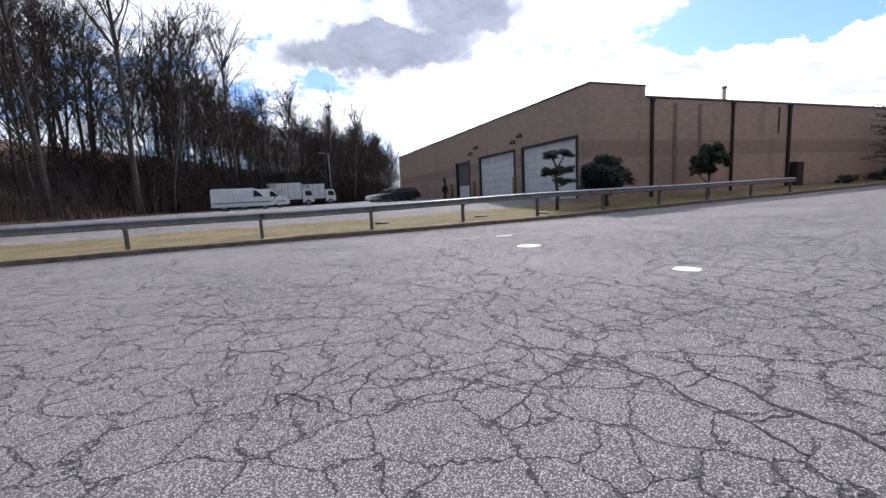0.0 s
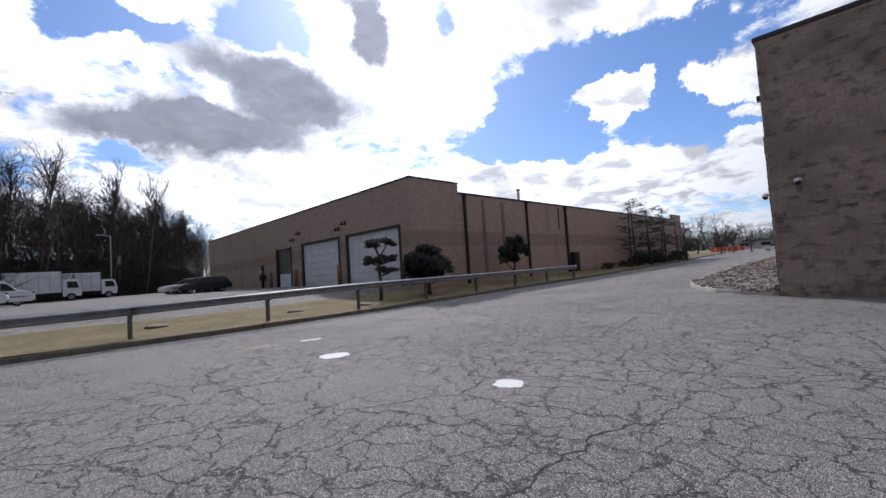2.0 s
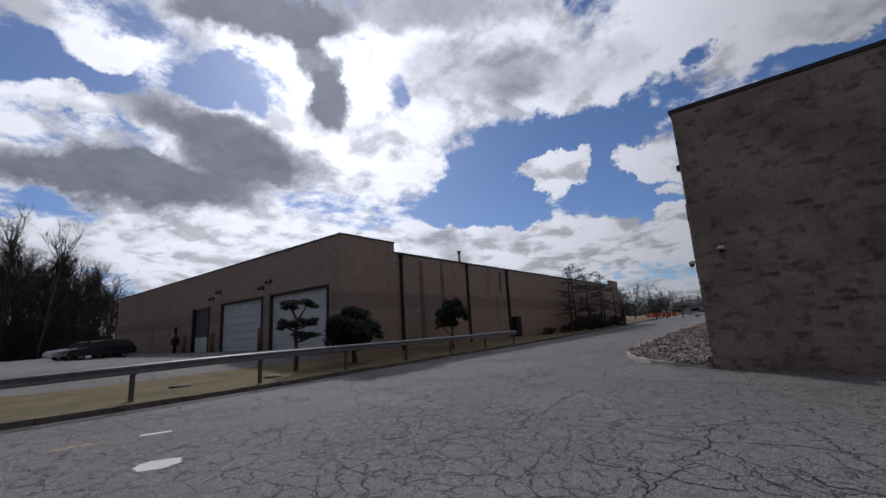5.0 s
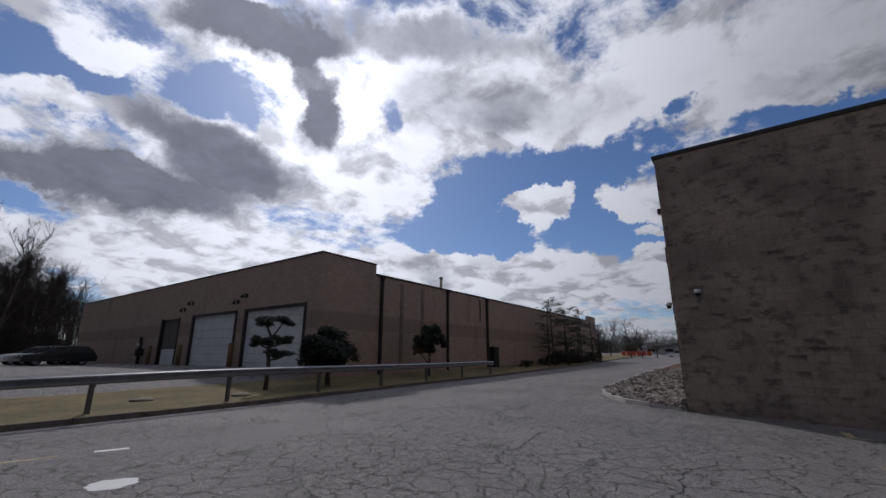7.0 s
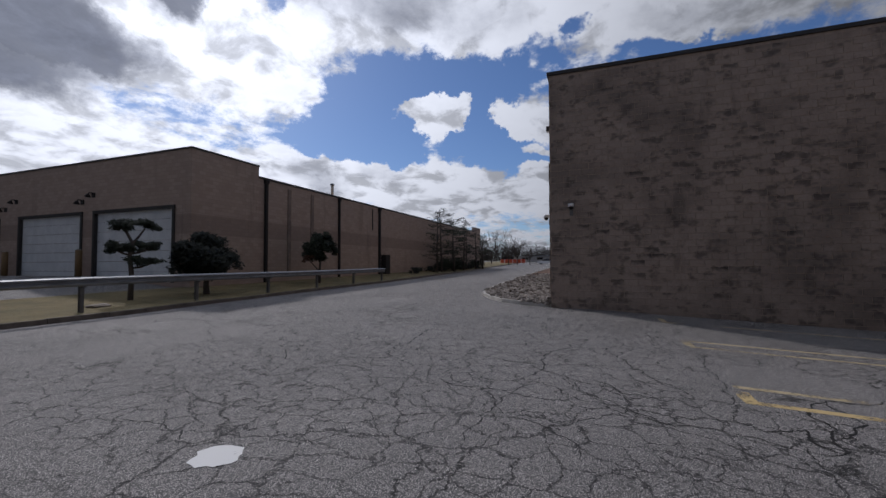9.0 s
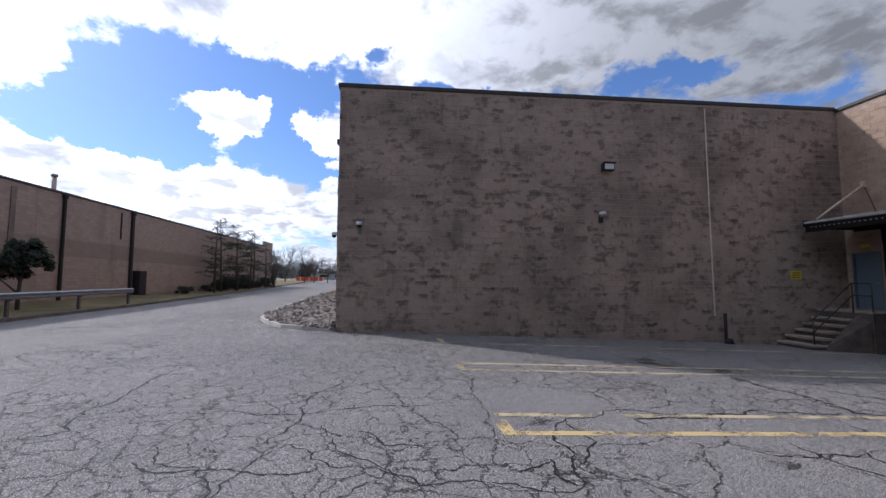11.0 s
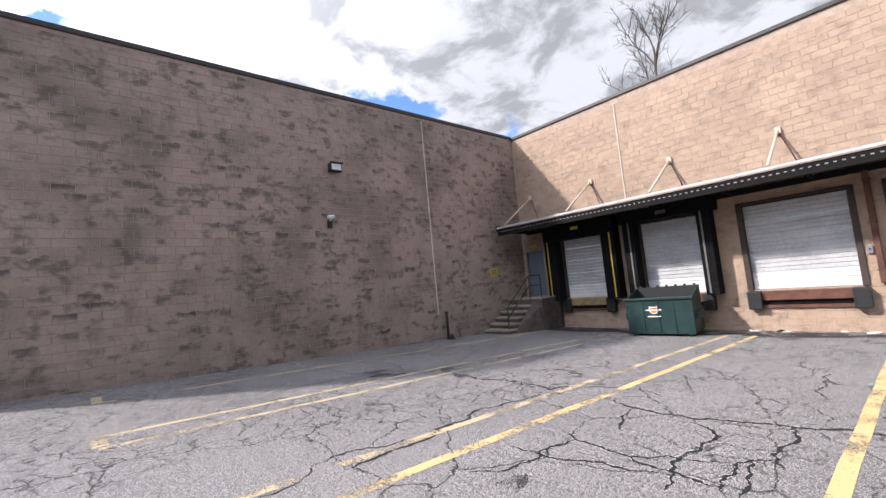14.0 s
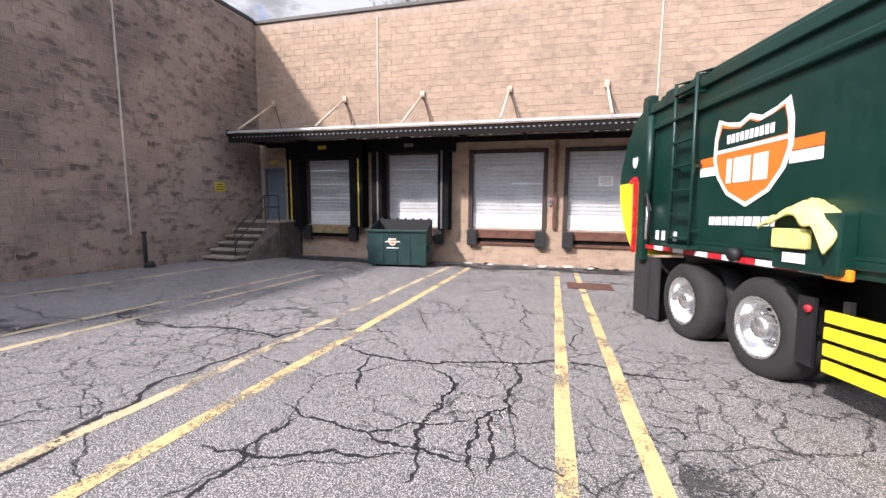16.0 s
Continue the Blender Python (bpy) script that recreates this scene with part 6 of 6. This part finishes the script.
# thin saplings and brush under the trees
under = bmesh.new()
ur = random.Random(5)
for k in range(5200):
    y = ur.uniform(24, 125)
    x = wood_edge(y) - abs(ur.gauss(0, 8)) - 0.2
    z = wood_floor(x, y)
    h = ur.uniform(1.2, 4.2)
    lean = Vector((ur.uniform(-0.25, 0.25), ur.uniform(-0.25, 0.25), 1))
    tube(under, [(x, y, z - 0.1), Vector((x, y, z)) + lean * h * 0.5, Vector((x, y, z)) + lean * h + Vector((ur.uniform(-0.5, 0.5), ur.uniform(-0.5, 0.5), 0))], ur.uniform(0.02, 0.05), 3, 0.008, cap=False)
    for q in range(4):
        t = ur.uniform(0.3, 0.9)
        b0 = Vector((x, y, z)) + lean * h * t
        tube(under, [b0, b0 + Vector((ur.uniform(-1, 1), ur.uniform(-1, 1), ur.uniform(0.2, 1.0)))], 0.012, 3, 0.004, cap=False)
tagged(part("brush", under, M_TWIG, None, "thin bare saplings and brush under the trees"), "thin bare saplings and brush under the trees", "brush", kind="stuff")


# dense dark thicket of twigs between the trunks
thick = bmesh.new()
for k in range(900):
    y = ur.uniform(48, 106)
    x = wood_edge(y) - 0.5 - abs(ur.gauss(0, 9))
    z = wood_floor(x, y)
    tall = ur.uniform(1.5, 5.5) * (1 - 0.35 * ease(y, 75, 105))
    wide = ur.uniform(1.0, 2.6)
    for q in range(110):
        u, v, w = ur.gauss(0, 0.5), ur.gauss(0, 0.5), ur.random() ** 1.3
        c = Vector((x + u * wide, y + v * wide, z + w * tall))
        d = Vector((ur.gauss(0, 0.5) + u * 0.3, ur.gauss(0, 0.5) + v * 0.3, ur.uniform(0.2, 1.0))) * ur.uniform(0.5, 1.3)
        blade(thick, c, c + d, ur.uniform(0.015, 0.05))
tagged(part("thicket", thick, M_TWIG, None, "dense dark leafless thicket between the trunks"), "dense dark leafless thicket between the trunks", "thicket", kind="stuff")


def leaves(bm, centre, radii, count, size, rnd, flat_=0.0):
    """Many small leaves in an uneven cloud."""
    c = Vector(centre)
    lumps = [(Vector((rnd.uniform(-0.7, 0.7), rnd.uniform(-0.7, 0.7), rnd.uniform(-0.6, 0.6))), rnd.uniform(0.35, 0.6)) for _ in range(9)]
    for _ in range(count):
        o, s = lumps[rnd.randrange(9)]
        v = Vector((rnd.gauss(0, 1), rnd.gauss(0, 1), rnd.gauss(0, 1))).normalized() * (rnd.random() ** 0.5) * s
        p = o + v
        p = c + Vector((p.x * radii[0], p.y * radii[1], p.z * radii[2]))
        a = Vector((rnd.gauss(0, 1), rnd.gauss(0, 1), rnd.gauss(0, 1) * (1 - flat_))).normalized()
        b = a.orthogonal().normalized()
        q = size * rnd.uniform(0.6, 1.5)
        bm.faces.new([bm.verts.new(p + a * q), bm.verts.new(p + b * q * 0.3), bm.verts.new(p - a * q * 0.4), bm.verts.new(p - b * q * 0.3)])


def topiary(x, y):
    rnd = random.Random(4)
    top = empty("cloud_pruned_pine", x, y, ground(x, y) + 0.1, label="cloud-pruned pine with flat needle pads on the verge", category="tree")
    bm = bmesh.new()
    tube(bm, [(0, 0, -0.1), (0.05, 0, 0.9), (-0.04, 0, 1.7), (0.05, 0, 2.2), (-0.25, 0.0, 2.75)], 0.1, 8, 0.05)
    for a, b in (((0.0, 0, 1.25), (0.75, 0, 1.42)), ((0.0, 0, 1.75), (-0.5, 0.1, 1.95)), ((0, 0, 1.8), (0.6, -0.1, 2.0)), ((0.05, 0, 2.2), (0.5, 0, 2.8))):
        tube(bm, [a, ((a[0] + b[0]) / 2, 0.03, (a[2] + b[2]) / 2 - 0.05), b], 0.05, 6, 0.03)
    part("trunk", bm, M_BARK, top, "", smooth=True)
    for c, r in (((0.45, 0, 1.5), (0.75, 0.6, 0.24)), ((-0.35, 0.05, 2.05), (0.55, 0.5, 0.26)), ((0.55, -0.05, 2.1), (0.55, 0.5, 0.22)), ((-0.3, 0, 2.85), (0.62, 0.5, 0.26)), ((0.62, 0, 2.95), (0.55, 0.45, 0.24))):
        bm = bmesh.new()
        leaves(bm, c, (r[0] * 0.9, r[1] * 0.85, r[2] * 1.0), 1500, 0.08, rnd)
        part("needle_pad", bm, M_NEEDLE, top, "dark needle pad")
    return top


def round_shrub(x, y):
    rnd = random.Random(9)
    top = empty("round_shrub", x, y, ground(x, y) + 0.1, label="large rounded dark evergreen shrub on a short stem", category="shrub")
    tubed("trunk", [(0, 0, -0.1), (-0.05, 0, 0.5), (0.05, 0.0, 1.0)], 0.14, M_BARK, top, "", 8, 0.09)
    bm = bmesh.new()
    leaves(bm, (0, 0, 1.6), (1.5, 1.3, 0.95), 9000, 0.13, rnd)
    leaves(bm, (-0.15, 0, 2.3), (0.95, 0.9, 0.6), 4000, 0.12, rnd)
    leaves(bm, (0.9, 0, 1.6), (0.75, 0.7, 0.6), 2500, 0.09, rnd)
    leaves(bm, (-1.0, 0, 1.6), (0.7, 0.6, 0.5), 2200, 0.09, rnd)
    part("crown", bm, M_SHRUB, top, "dense dark foliage")


def small_tree(x, y):
    rnd = random.Random(12)
    top = empty("small_evergreen_tree", x, y, ground(x, y) + 0.1, label="small evergreen tree with a side branch on the verge", category="tree")
    bm = bmesh.new()
    tube(bm, [(0, 0, -0.1), (0.02, 0, 0.8), (0.1, 0, 1.7)], 0.09, 8, 0.06)
    tube(bm, [(0.02, 0, 0.75), (-0.6, 0, 1.2), (-1.25, 0, 1.6)], 0.045, 6, 0.02)
    for s in (-0.5, 0.0, 0.5):
        tube(bm, [(0.08, 0, 1.3), (s, 0, 2.0), (s * 1.6, 0, 2.7)], 0.05, 6, 0.02)
    part("trunk", bm, M_BARK, top, "", smooth=True)
    bm = bmesh.new()
    for c, r, n_ in (((-0.45, 0, 2.35), (0.6, 0.6, 0.7), 1300), ((0.55, 0, 2.4), (0.65, 0.6, 0.75), 1500), ((0.05, 0, 1.95), (0.75, 0.6, 0.5), 1100), ((-0.3, 0.1, 2.9), (0.35, 0.35, 0.4), 450), ((0.6, 0, 3.0), (0.4, 0.35, 0.35), 450)):
        leaves(bm, c, (r[0] * 1.15, r[1] * 1.1, r[2] * 1.15), n_ * 2, 0.11, rnd)
    part("crown", bm, M_NEEDLE, top, "dark evergreen foliage")
    bm = bmesh.new()
    leaves(bm, (-1.3, 0, 1.55), (0.4, 0.35, 0.3), 450, 0.08, rnd)
    part("side_foliage", bm, M_RUSSET, top, "browned side branch")


topiary(13.96, 18.69)
round_shrub(17.03, 18.42)
small_tree(25.6, 18.9)


def pine(x, y, h, seed, sparse=1.0, name="pine_tree", lean=0.0):
    rnd = random.Random(seed)
    top = empty(name, x, y, ground(x, y) + 0.05, rnd.uniform(0, 360), label="ragged dark pine with a bare lower trunk beside the brick wall", category="tree", group="pines by the far warehouse")
    bm, nd = bmesh.new(), bmesh.new()
    tube(bm, [(0, 0, -0.1), (lean * 0.5, 0, h * 0.5), (lean, 0.1, h)], 0.13, 7, 0.03)
    for k in range(22):
        z = h * rnd.uniform(0.2, 0.98)
        a = rnd.uniform(0, 6.28)
        ln = rnd.uniform(0.7, 2.1) * (1.15 - 0.6 * z / h)
        e = Vector((math.cos(a) * ln, math.sin(a) * ln, z + rnd.uniform(-0.1, 0.5)))
        tube(bm, [(lean * z / h, 0, z), (e.x * 0.5, e.y * 0.5, z + 0.1), e], 0.035, 4, 0.012, cap=False)
        if rnd.random() < sparse:
            leaves(nd, e, (0.6, 0.6, 0.24), int(70 * sparse), 0.085, rnd)
            leaves(nd, e * 0.6 + Vector((0, 0, z * 0.4)), (0.5, 0.5, 0.2), int(30 * sparse), 0.085, rnd)
    part("trunk", bm, M_BARK, top, "", smooth=True)
    part("crown", nd, M_NEEDLE, top, "sparse dark needles")


for i, (x, y, h, s) in enumerate(((45.5, 18.6, 6.6, 0.55), (48.5, 19.2, 7.4, 1.0), (50.6, 18.4, 5.0, 1.0), (52.6, 19.3, 6.6, 1.0), (55.5, 18.8, 6.3, 1.0), (58.5, 19.4, 7.0, 0.9), (62.0, 19.0, 5.9, 0.6), (66.5, 19.2, 5.6, 0.45), (71.0, 20.5, 5.2, 0.8))):
    pine(x, y, h, 50 + i, s, lean=0.3 * math.sin(i * 2.1))


def low_bush(x, y, r, seed, mat, label):
    rnd = random.Random(seed)
    top = empty("low_bush", x, y, ground(x, y) + 0.1, label=label, category="bush", group="low bushes along the wall")
    bm = bmesh.new()
    leaves(bm, (0, 0, r * 0.6), (r * 1.2, r, r * 0.7), int(900 * r), 0.1 + 0.03 * r, rnd)
    part("foliage", bm, mat, top)
    tubed("stem", [(0, 0, -0.1), (0, 0, r * 0.5)], 0.05, M_BARK, top)


for i, (x, y, r, m) in enumerate(((41.6, 19.6, 0.6, M_SHRUB), (43.2, 19.9, 0.5, M_SHRUB), (51.5, 19.9, 1.4, M_NEEDLE), (54.0, 20.0, 1.2, M_NEEDLE), (57.0, 20.0, 0.9, M_NEEDLE), (60.0, 19.5, 0.8, M_SHRUB), (64.5, 19.6, 0.7, M_NEEDLE), (47.0, 20.1, 0.6, M_SHRUB), (49.8, 20.0, 1.0, M_SHRUB), (55.6, 20.1, 1.3, M_NEEDLE), (58.6, 20.2, 1.1, M_SHRUB), (62.4, 20.2, 1.0, M_NEEDLE), (68.0, 20.6, 1.3, M_SHRUB), (73.0, 22.0, 1.5, M_SHRUB), (80.5, 25.5, 1.9, M_SHRUB), (77.5, 26.5, 1.7, M_RUSSET), (86.0, 26.5, 1.6, M_SHRUB))):
    low_bush(x, y, r, 90 + i, m, "dark low bush at the foot of the brick wall" if i < 14 else "dark rounded bush near the end of the drive")

# ---- the far end of the drive ----
def roadside_tree(seed, height):
    """A small bare tree with a wide, twiggy crown."""
    rnd = random.Random(seed)
    top = empty("roadside_tree", 0, 0, 0, label="small wide-crowned bare tree at the end of the drive", category="tree", group="bare trees by the road")
    bm, twig = bmesh.new(), bmesh.new()
    fork = Vector((rnd.uniform(-0.1, 0.1), rnd.uniform(-0.1, 0.1), height * 0.25))
    tube(bm, [(0, 0, -0.2), fork], 0.14, 7, 0.1, cap=False)
    for k in range(9):
        a = k * 0.698 + rnd.uniform(-0.3, 0.3)
        lean = rnd.uniform(0.25, 0.95)
        d = Vector((math.cos(a) * lean, math.sin(a) * lean, 1.0)).normalized()
        grow(bm, twig, fork, d, height * rnd.uniform(0.55, 0.8), 0.055, 1, rnd, 3)
    part("trunk", bm, M_BARK, top, "", smooth=True)
    part("crown", twig, M_TWIG, top, "fine bare twigs")
    return top


ROADSIDE = [roadside_tree(31, 5.6), roadside_tree(32, 6.2)]
for i, (x, y, k) in enumerate(((92, 24.2, 1.0), (97, 21.5, 1.05), (101, 20.2, 0.9), (88, 27.5, 0.9), (106, 18.0, 0.85), (84, 30, 0.95), (95, 27, 1.1), (110, 23, 0.95))):
    m = pose(x, y, ground(x, y), 0, 0, i * 70) @ Matrix.Scale(k, 4)
    if i < 2:
        ROADSIDE[i].matrix_world = m
    else:
        c = copy_thing(ROADSIDE[i % 2], m)
        c.scale = (k, k, k)
far = bmesh.new()
fr = random.Random(8)
for k in range(520):
    x, y = 175 + fr.uniform(0, 30), fr.uniform(-45, 95)
    z = ground(x, y)
    tall = fr.uniform(2.5, 7.0)
    for q in range(60):
        u, v, w = fr.gauss(0, 1), fr.gauss(0, 1), fr.random()
        c0 = Vector((x + u * 1.6, y + v * 1.6, z + w * tall))
        blade(far, c0, c0 + Vector((fr.gauss(0, 0.6), fr.gauss(0, 0.6), fr.uniform(0.3, 1.4))), fr.uniform(0.05, 0.12))
tagged(part("distant_woods", far, M_TWIG, None, "low band of bare woods on the horizon"), "low band of bare woods on the horizon", "woods", kind="stuff")
for k in range(24):
    x, y = 165 + wr.uniform(0, 25), -30 + 4.8 * k + wr.uniform(-1, 1)
    s = wr.uniform(0.3, 0.46)
    c = copy_thing(WOODS[k % 6], pose(x, y, ground(x, y), 0, 0, k * 47) @ Matrix.Scale(s, 4))
    c.scale = (s, s, s)
c = copy_thing(WOODS[0], pose(18.0, -32.0, 0, 0, 0, 40) @ Matrix.Scale(0.95, 4))
c.scale = (0.95, 0.95, 0.95)
tagged(c, "tall bare tree that shows above the dock wall", "tree", "bare trees of the wood")
fence = empty("barrier_fence", 104, 21.8, ground(104, 21.8), 78, label="orange plastic barrier fence across the far roadside", category="fence")
M_BARRIER = plain("orange_barrier_plastic", (0.62, 0.1, 0.05), 0.6)
for k in range(6):
    boxed("panel", (-3.2 + k * 1.1, -2.2 + k * 1.1, -0.03, 0.03, 0.35, 1.25), M_BARRIER, fence, "", 0.01)
    boxed("post", (-3.25 + k * 1.1, -3.18 + k * 1.1, -0.04, 0.04, 0.0, 1.3), M_WHITE, fence)
low = empty("low_building", 150, 16.0, ground(150, 16), 0, label="long low pale building far down the drive", category="building")
boxed("wall", (-3, 3, -14, 14, 0.0, 2.3), plain("pale_render", (0.45, 0.42, 0.39), 0.9), low, "pale wall")
boxed("roof", (-3.4, 3.4, -14.4, 14.4, 2.3, 2.6), M_METAL, low, "grey flat roof")
for k in range(5):
    boxed("window", (-3.03, -2.97, -11 + k * 5, -8.8 + k * 5, 1.2, 2.0), M_GLASS_DARK, low)
car(118, 15.5, 90, M_CAR_WHITE, "white car parked far down the drive")
car(121, 12.0, 90, M_CAR_DARK, "dark car parked far down the drive")

# lamp post in the far lot
post = empty("lamp_post", 8.4, 72, ground(8, 72), label="tall thin grey lamp post in the far lot", category="street lamp")
tubed("pole", [(0, 0, 0), (0, 0, 8.2)], 0.09, M_METAL, post, "", 8, 0.06)
tubed("arm", [(0, 0, 8.1), (-0.9, 0, 8.3)], 0.05, M_METAL, post)
boxed("lamp_head", (-1.5, -0.85, -0.15, 0.15, 8.24, 8.36), M_METAL, post, "", 0.03)

# ---- the stone bed at the corner ----
ISLE = ((17.78, 3.52), (18.25, 4.6), (18.75, 5.4), (19.7, 6.1), (21.4, 6.9), (23.8, 7.3), (29.0, 7.7), (36.0, 8.1), (46.0, 8.5), (70.0, 9.4))
M_CURB_PALE = plain("pale_concrete_kerb", (0.52, 0.49, 0.45), 0.9, 0.0, 0.3, 3.0, 0.4)
fine_isle = []
for (ax, ay), (bx, by) in zip(ISLE, ISLE[1:]):
    k = max(1, round(math.hypot(bx - ax, by - ay) / 0.9))
    fine_isle += [(ax + (bx - ax) * i / k, ay + (by - ay) * i / k) for i in range(k)]
fine_isle.append(ISLE[-1])
curb_run("kerb_island", fine_isle[::-1], 0.14, 0.12, M_CURB_PALE, "pale concrete kerb round the stone bed")
bed = bmesh.new()
rows = []
for x, y in fine_isle:
    inner = WY + 0.07
    rows.append([bed.verts.new((x + 0.14 * (1 - t), y + (inner - y) * t - 0.0, ground(x, y) + 0.08 + 0.2 * t * (1 - 0.3 * t))) for t in (0.02, 0.25, 0.5, 0.75, 1.0)])
for u, v in zip(rows, rows[1:]):
    for k in range(4):
        bed.faces.new((u[k], v[k], v[k + 1], u[k + 1]))
bmesh.ops.recalc_face_normals(bed, faces=bed.faces)
tagged(part("stone_bed", bed, M_LITTER, None, "brown soil of the stone bed", smooth=True), kind="structure")


def rock_material():
    m, n = material("pale_landscape_rock")
    g = n.n("ShaderNodeNewGeometry")
    f = n.noise(g.outputs["Position"], 18.0, 4.0).outputs[0]
    col = n.mix(g.outputs["Random Per Island"], (0.06, 0.048, 0.042), (0.36, 0.32, 0.28))
    finish(n, n.mix(n.ramp(f, 0.4, 0.7), col, (0.2, 0.17, 0.15)), 0.9, 0.0, f, 0.5, 0.02)
    return m


M_ROCK = rock_material()
rr = random.Random(15)
verts, faces = [], []
base = bmesh.new()
bmesh.ops.create_icosphere(base, subdivisions=1, radius=1.0)
base.verts.ensure_lookup_table()
bv = [v.co.copy() for v in base.verts]
bf = [[v.index for v in f.verts] for f in base.faces]
base.free()
for k in range(2600):
    i = min(len(fine_isle) - 2, int(rr.random() ** 1.6 * min(len(fine_isle), 30)))
    t = rr.uniform(0.03, 1.0)
    (ax, ay), (bx, by) = fine_isle[i], fine_isle[i + 1]
    f = rr.random()
    x, y = ax + (bx - ax) * f, ay + (by - ay) * f
    z = ground(x, y) + 0.08 + 0.2 * t * (1 - 0.3 * t)
    px_, py_ = x + 0.14 * (1 - t), y + (WY + 0.07 - y) * t
    if px_ < WX + 0.2 and t > 0.5:
        continue
    s = rr.uniform(0.05, 0.14)
    sq = Vector((rr.uniform(0.8, 1.6), rr.uniform(0.7, 1.3), rr.uniform(0.45, 0.8))) * s
    rot = Euler((rr.uniform(-0.5, 0.5), rr.uniform(-0.5, 0.5), rr.uniform(0, 6.28))).to_matrix()
    o = len(verts)
    for v in bv:
        j = 1 + rr.uniform(-0.2, 0.2)
        p = rot @ Vector((v.x * sq.x * j, v.y * sq.y * j, v.z * sq.z * j))
        verts.append((px_ + p.x, py_ + p.y, z + p.z + s * 0.2))
    faces += [[o + q for q in fc] for fc in bf]
me = bpy.data.meshes.new("landscape_rocks")
me.from_pydata(verts, [], faces)
me.materials.append(M_ROCK)
tagged(new("landscape_rocks", me), "pale broken landscape rocks heaped in the corner bed", "rocks", kind="stuff")

# ---- blocks of the near walls ----
block_wall(wall_side, "y", DY + 0.03, WY, WX, -1.0, ROOF - 0.08, -1, M_BLOCK, (), lambda u, z: -6 < u < 1 and 0.2 < z < 4.5)
block_wall(wall_dock, "x", -8.0, WX - 0.03, DY, -1.0, ROOF - 0.13, 1, M_BLOCK_SUNLIT_DRY, DOCK_HOLES, lambda u, z: 5 < u < 12 and 3.9 < z < 6.2)
block_wall(wall_front, "x", WX + 0.3, 34.0, WY + 0.06, -0.2, 5.0, 1, M_BLOCK)
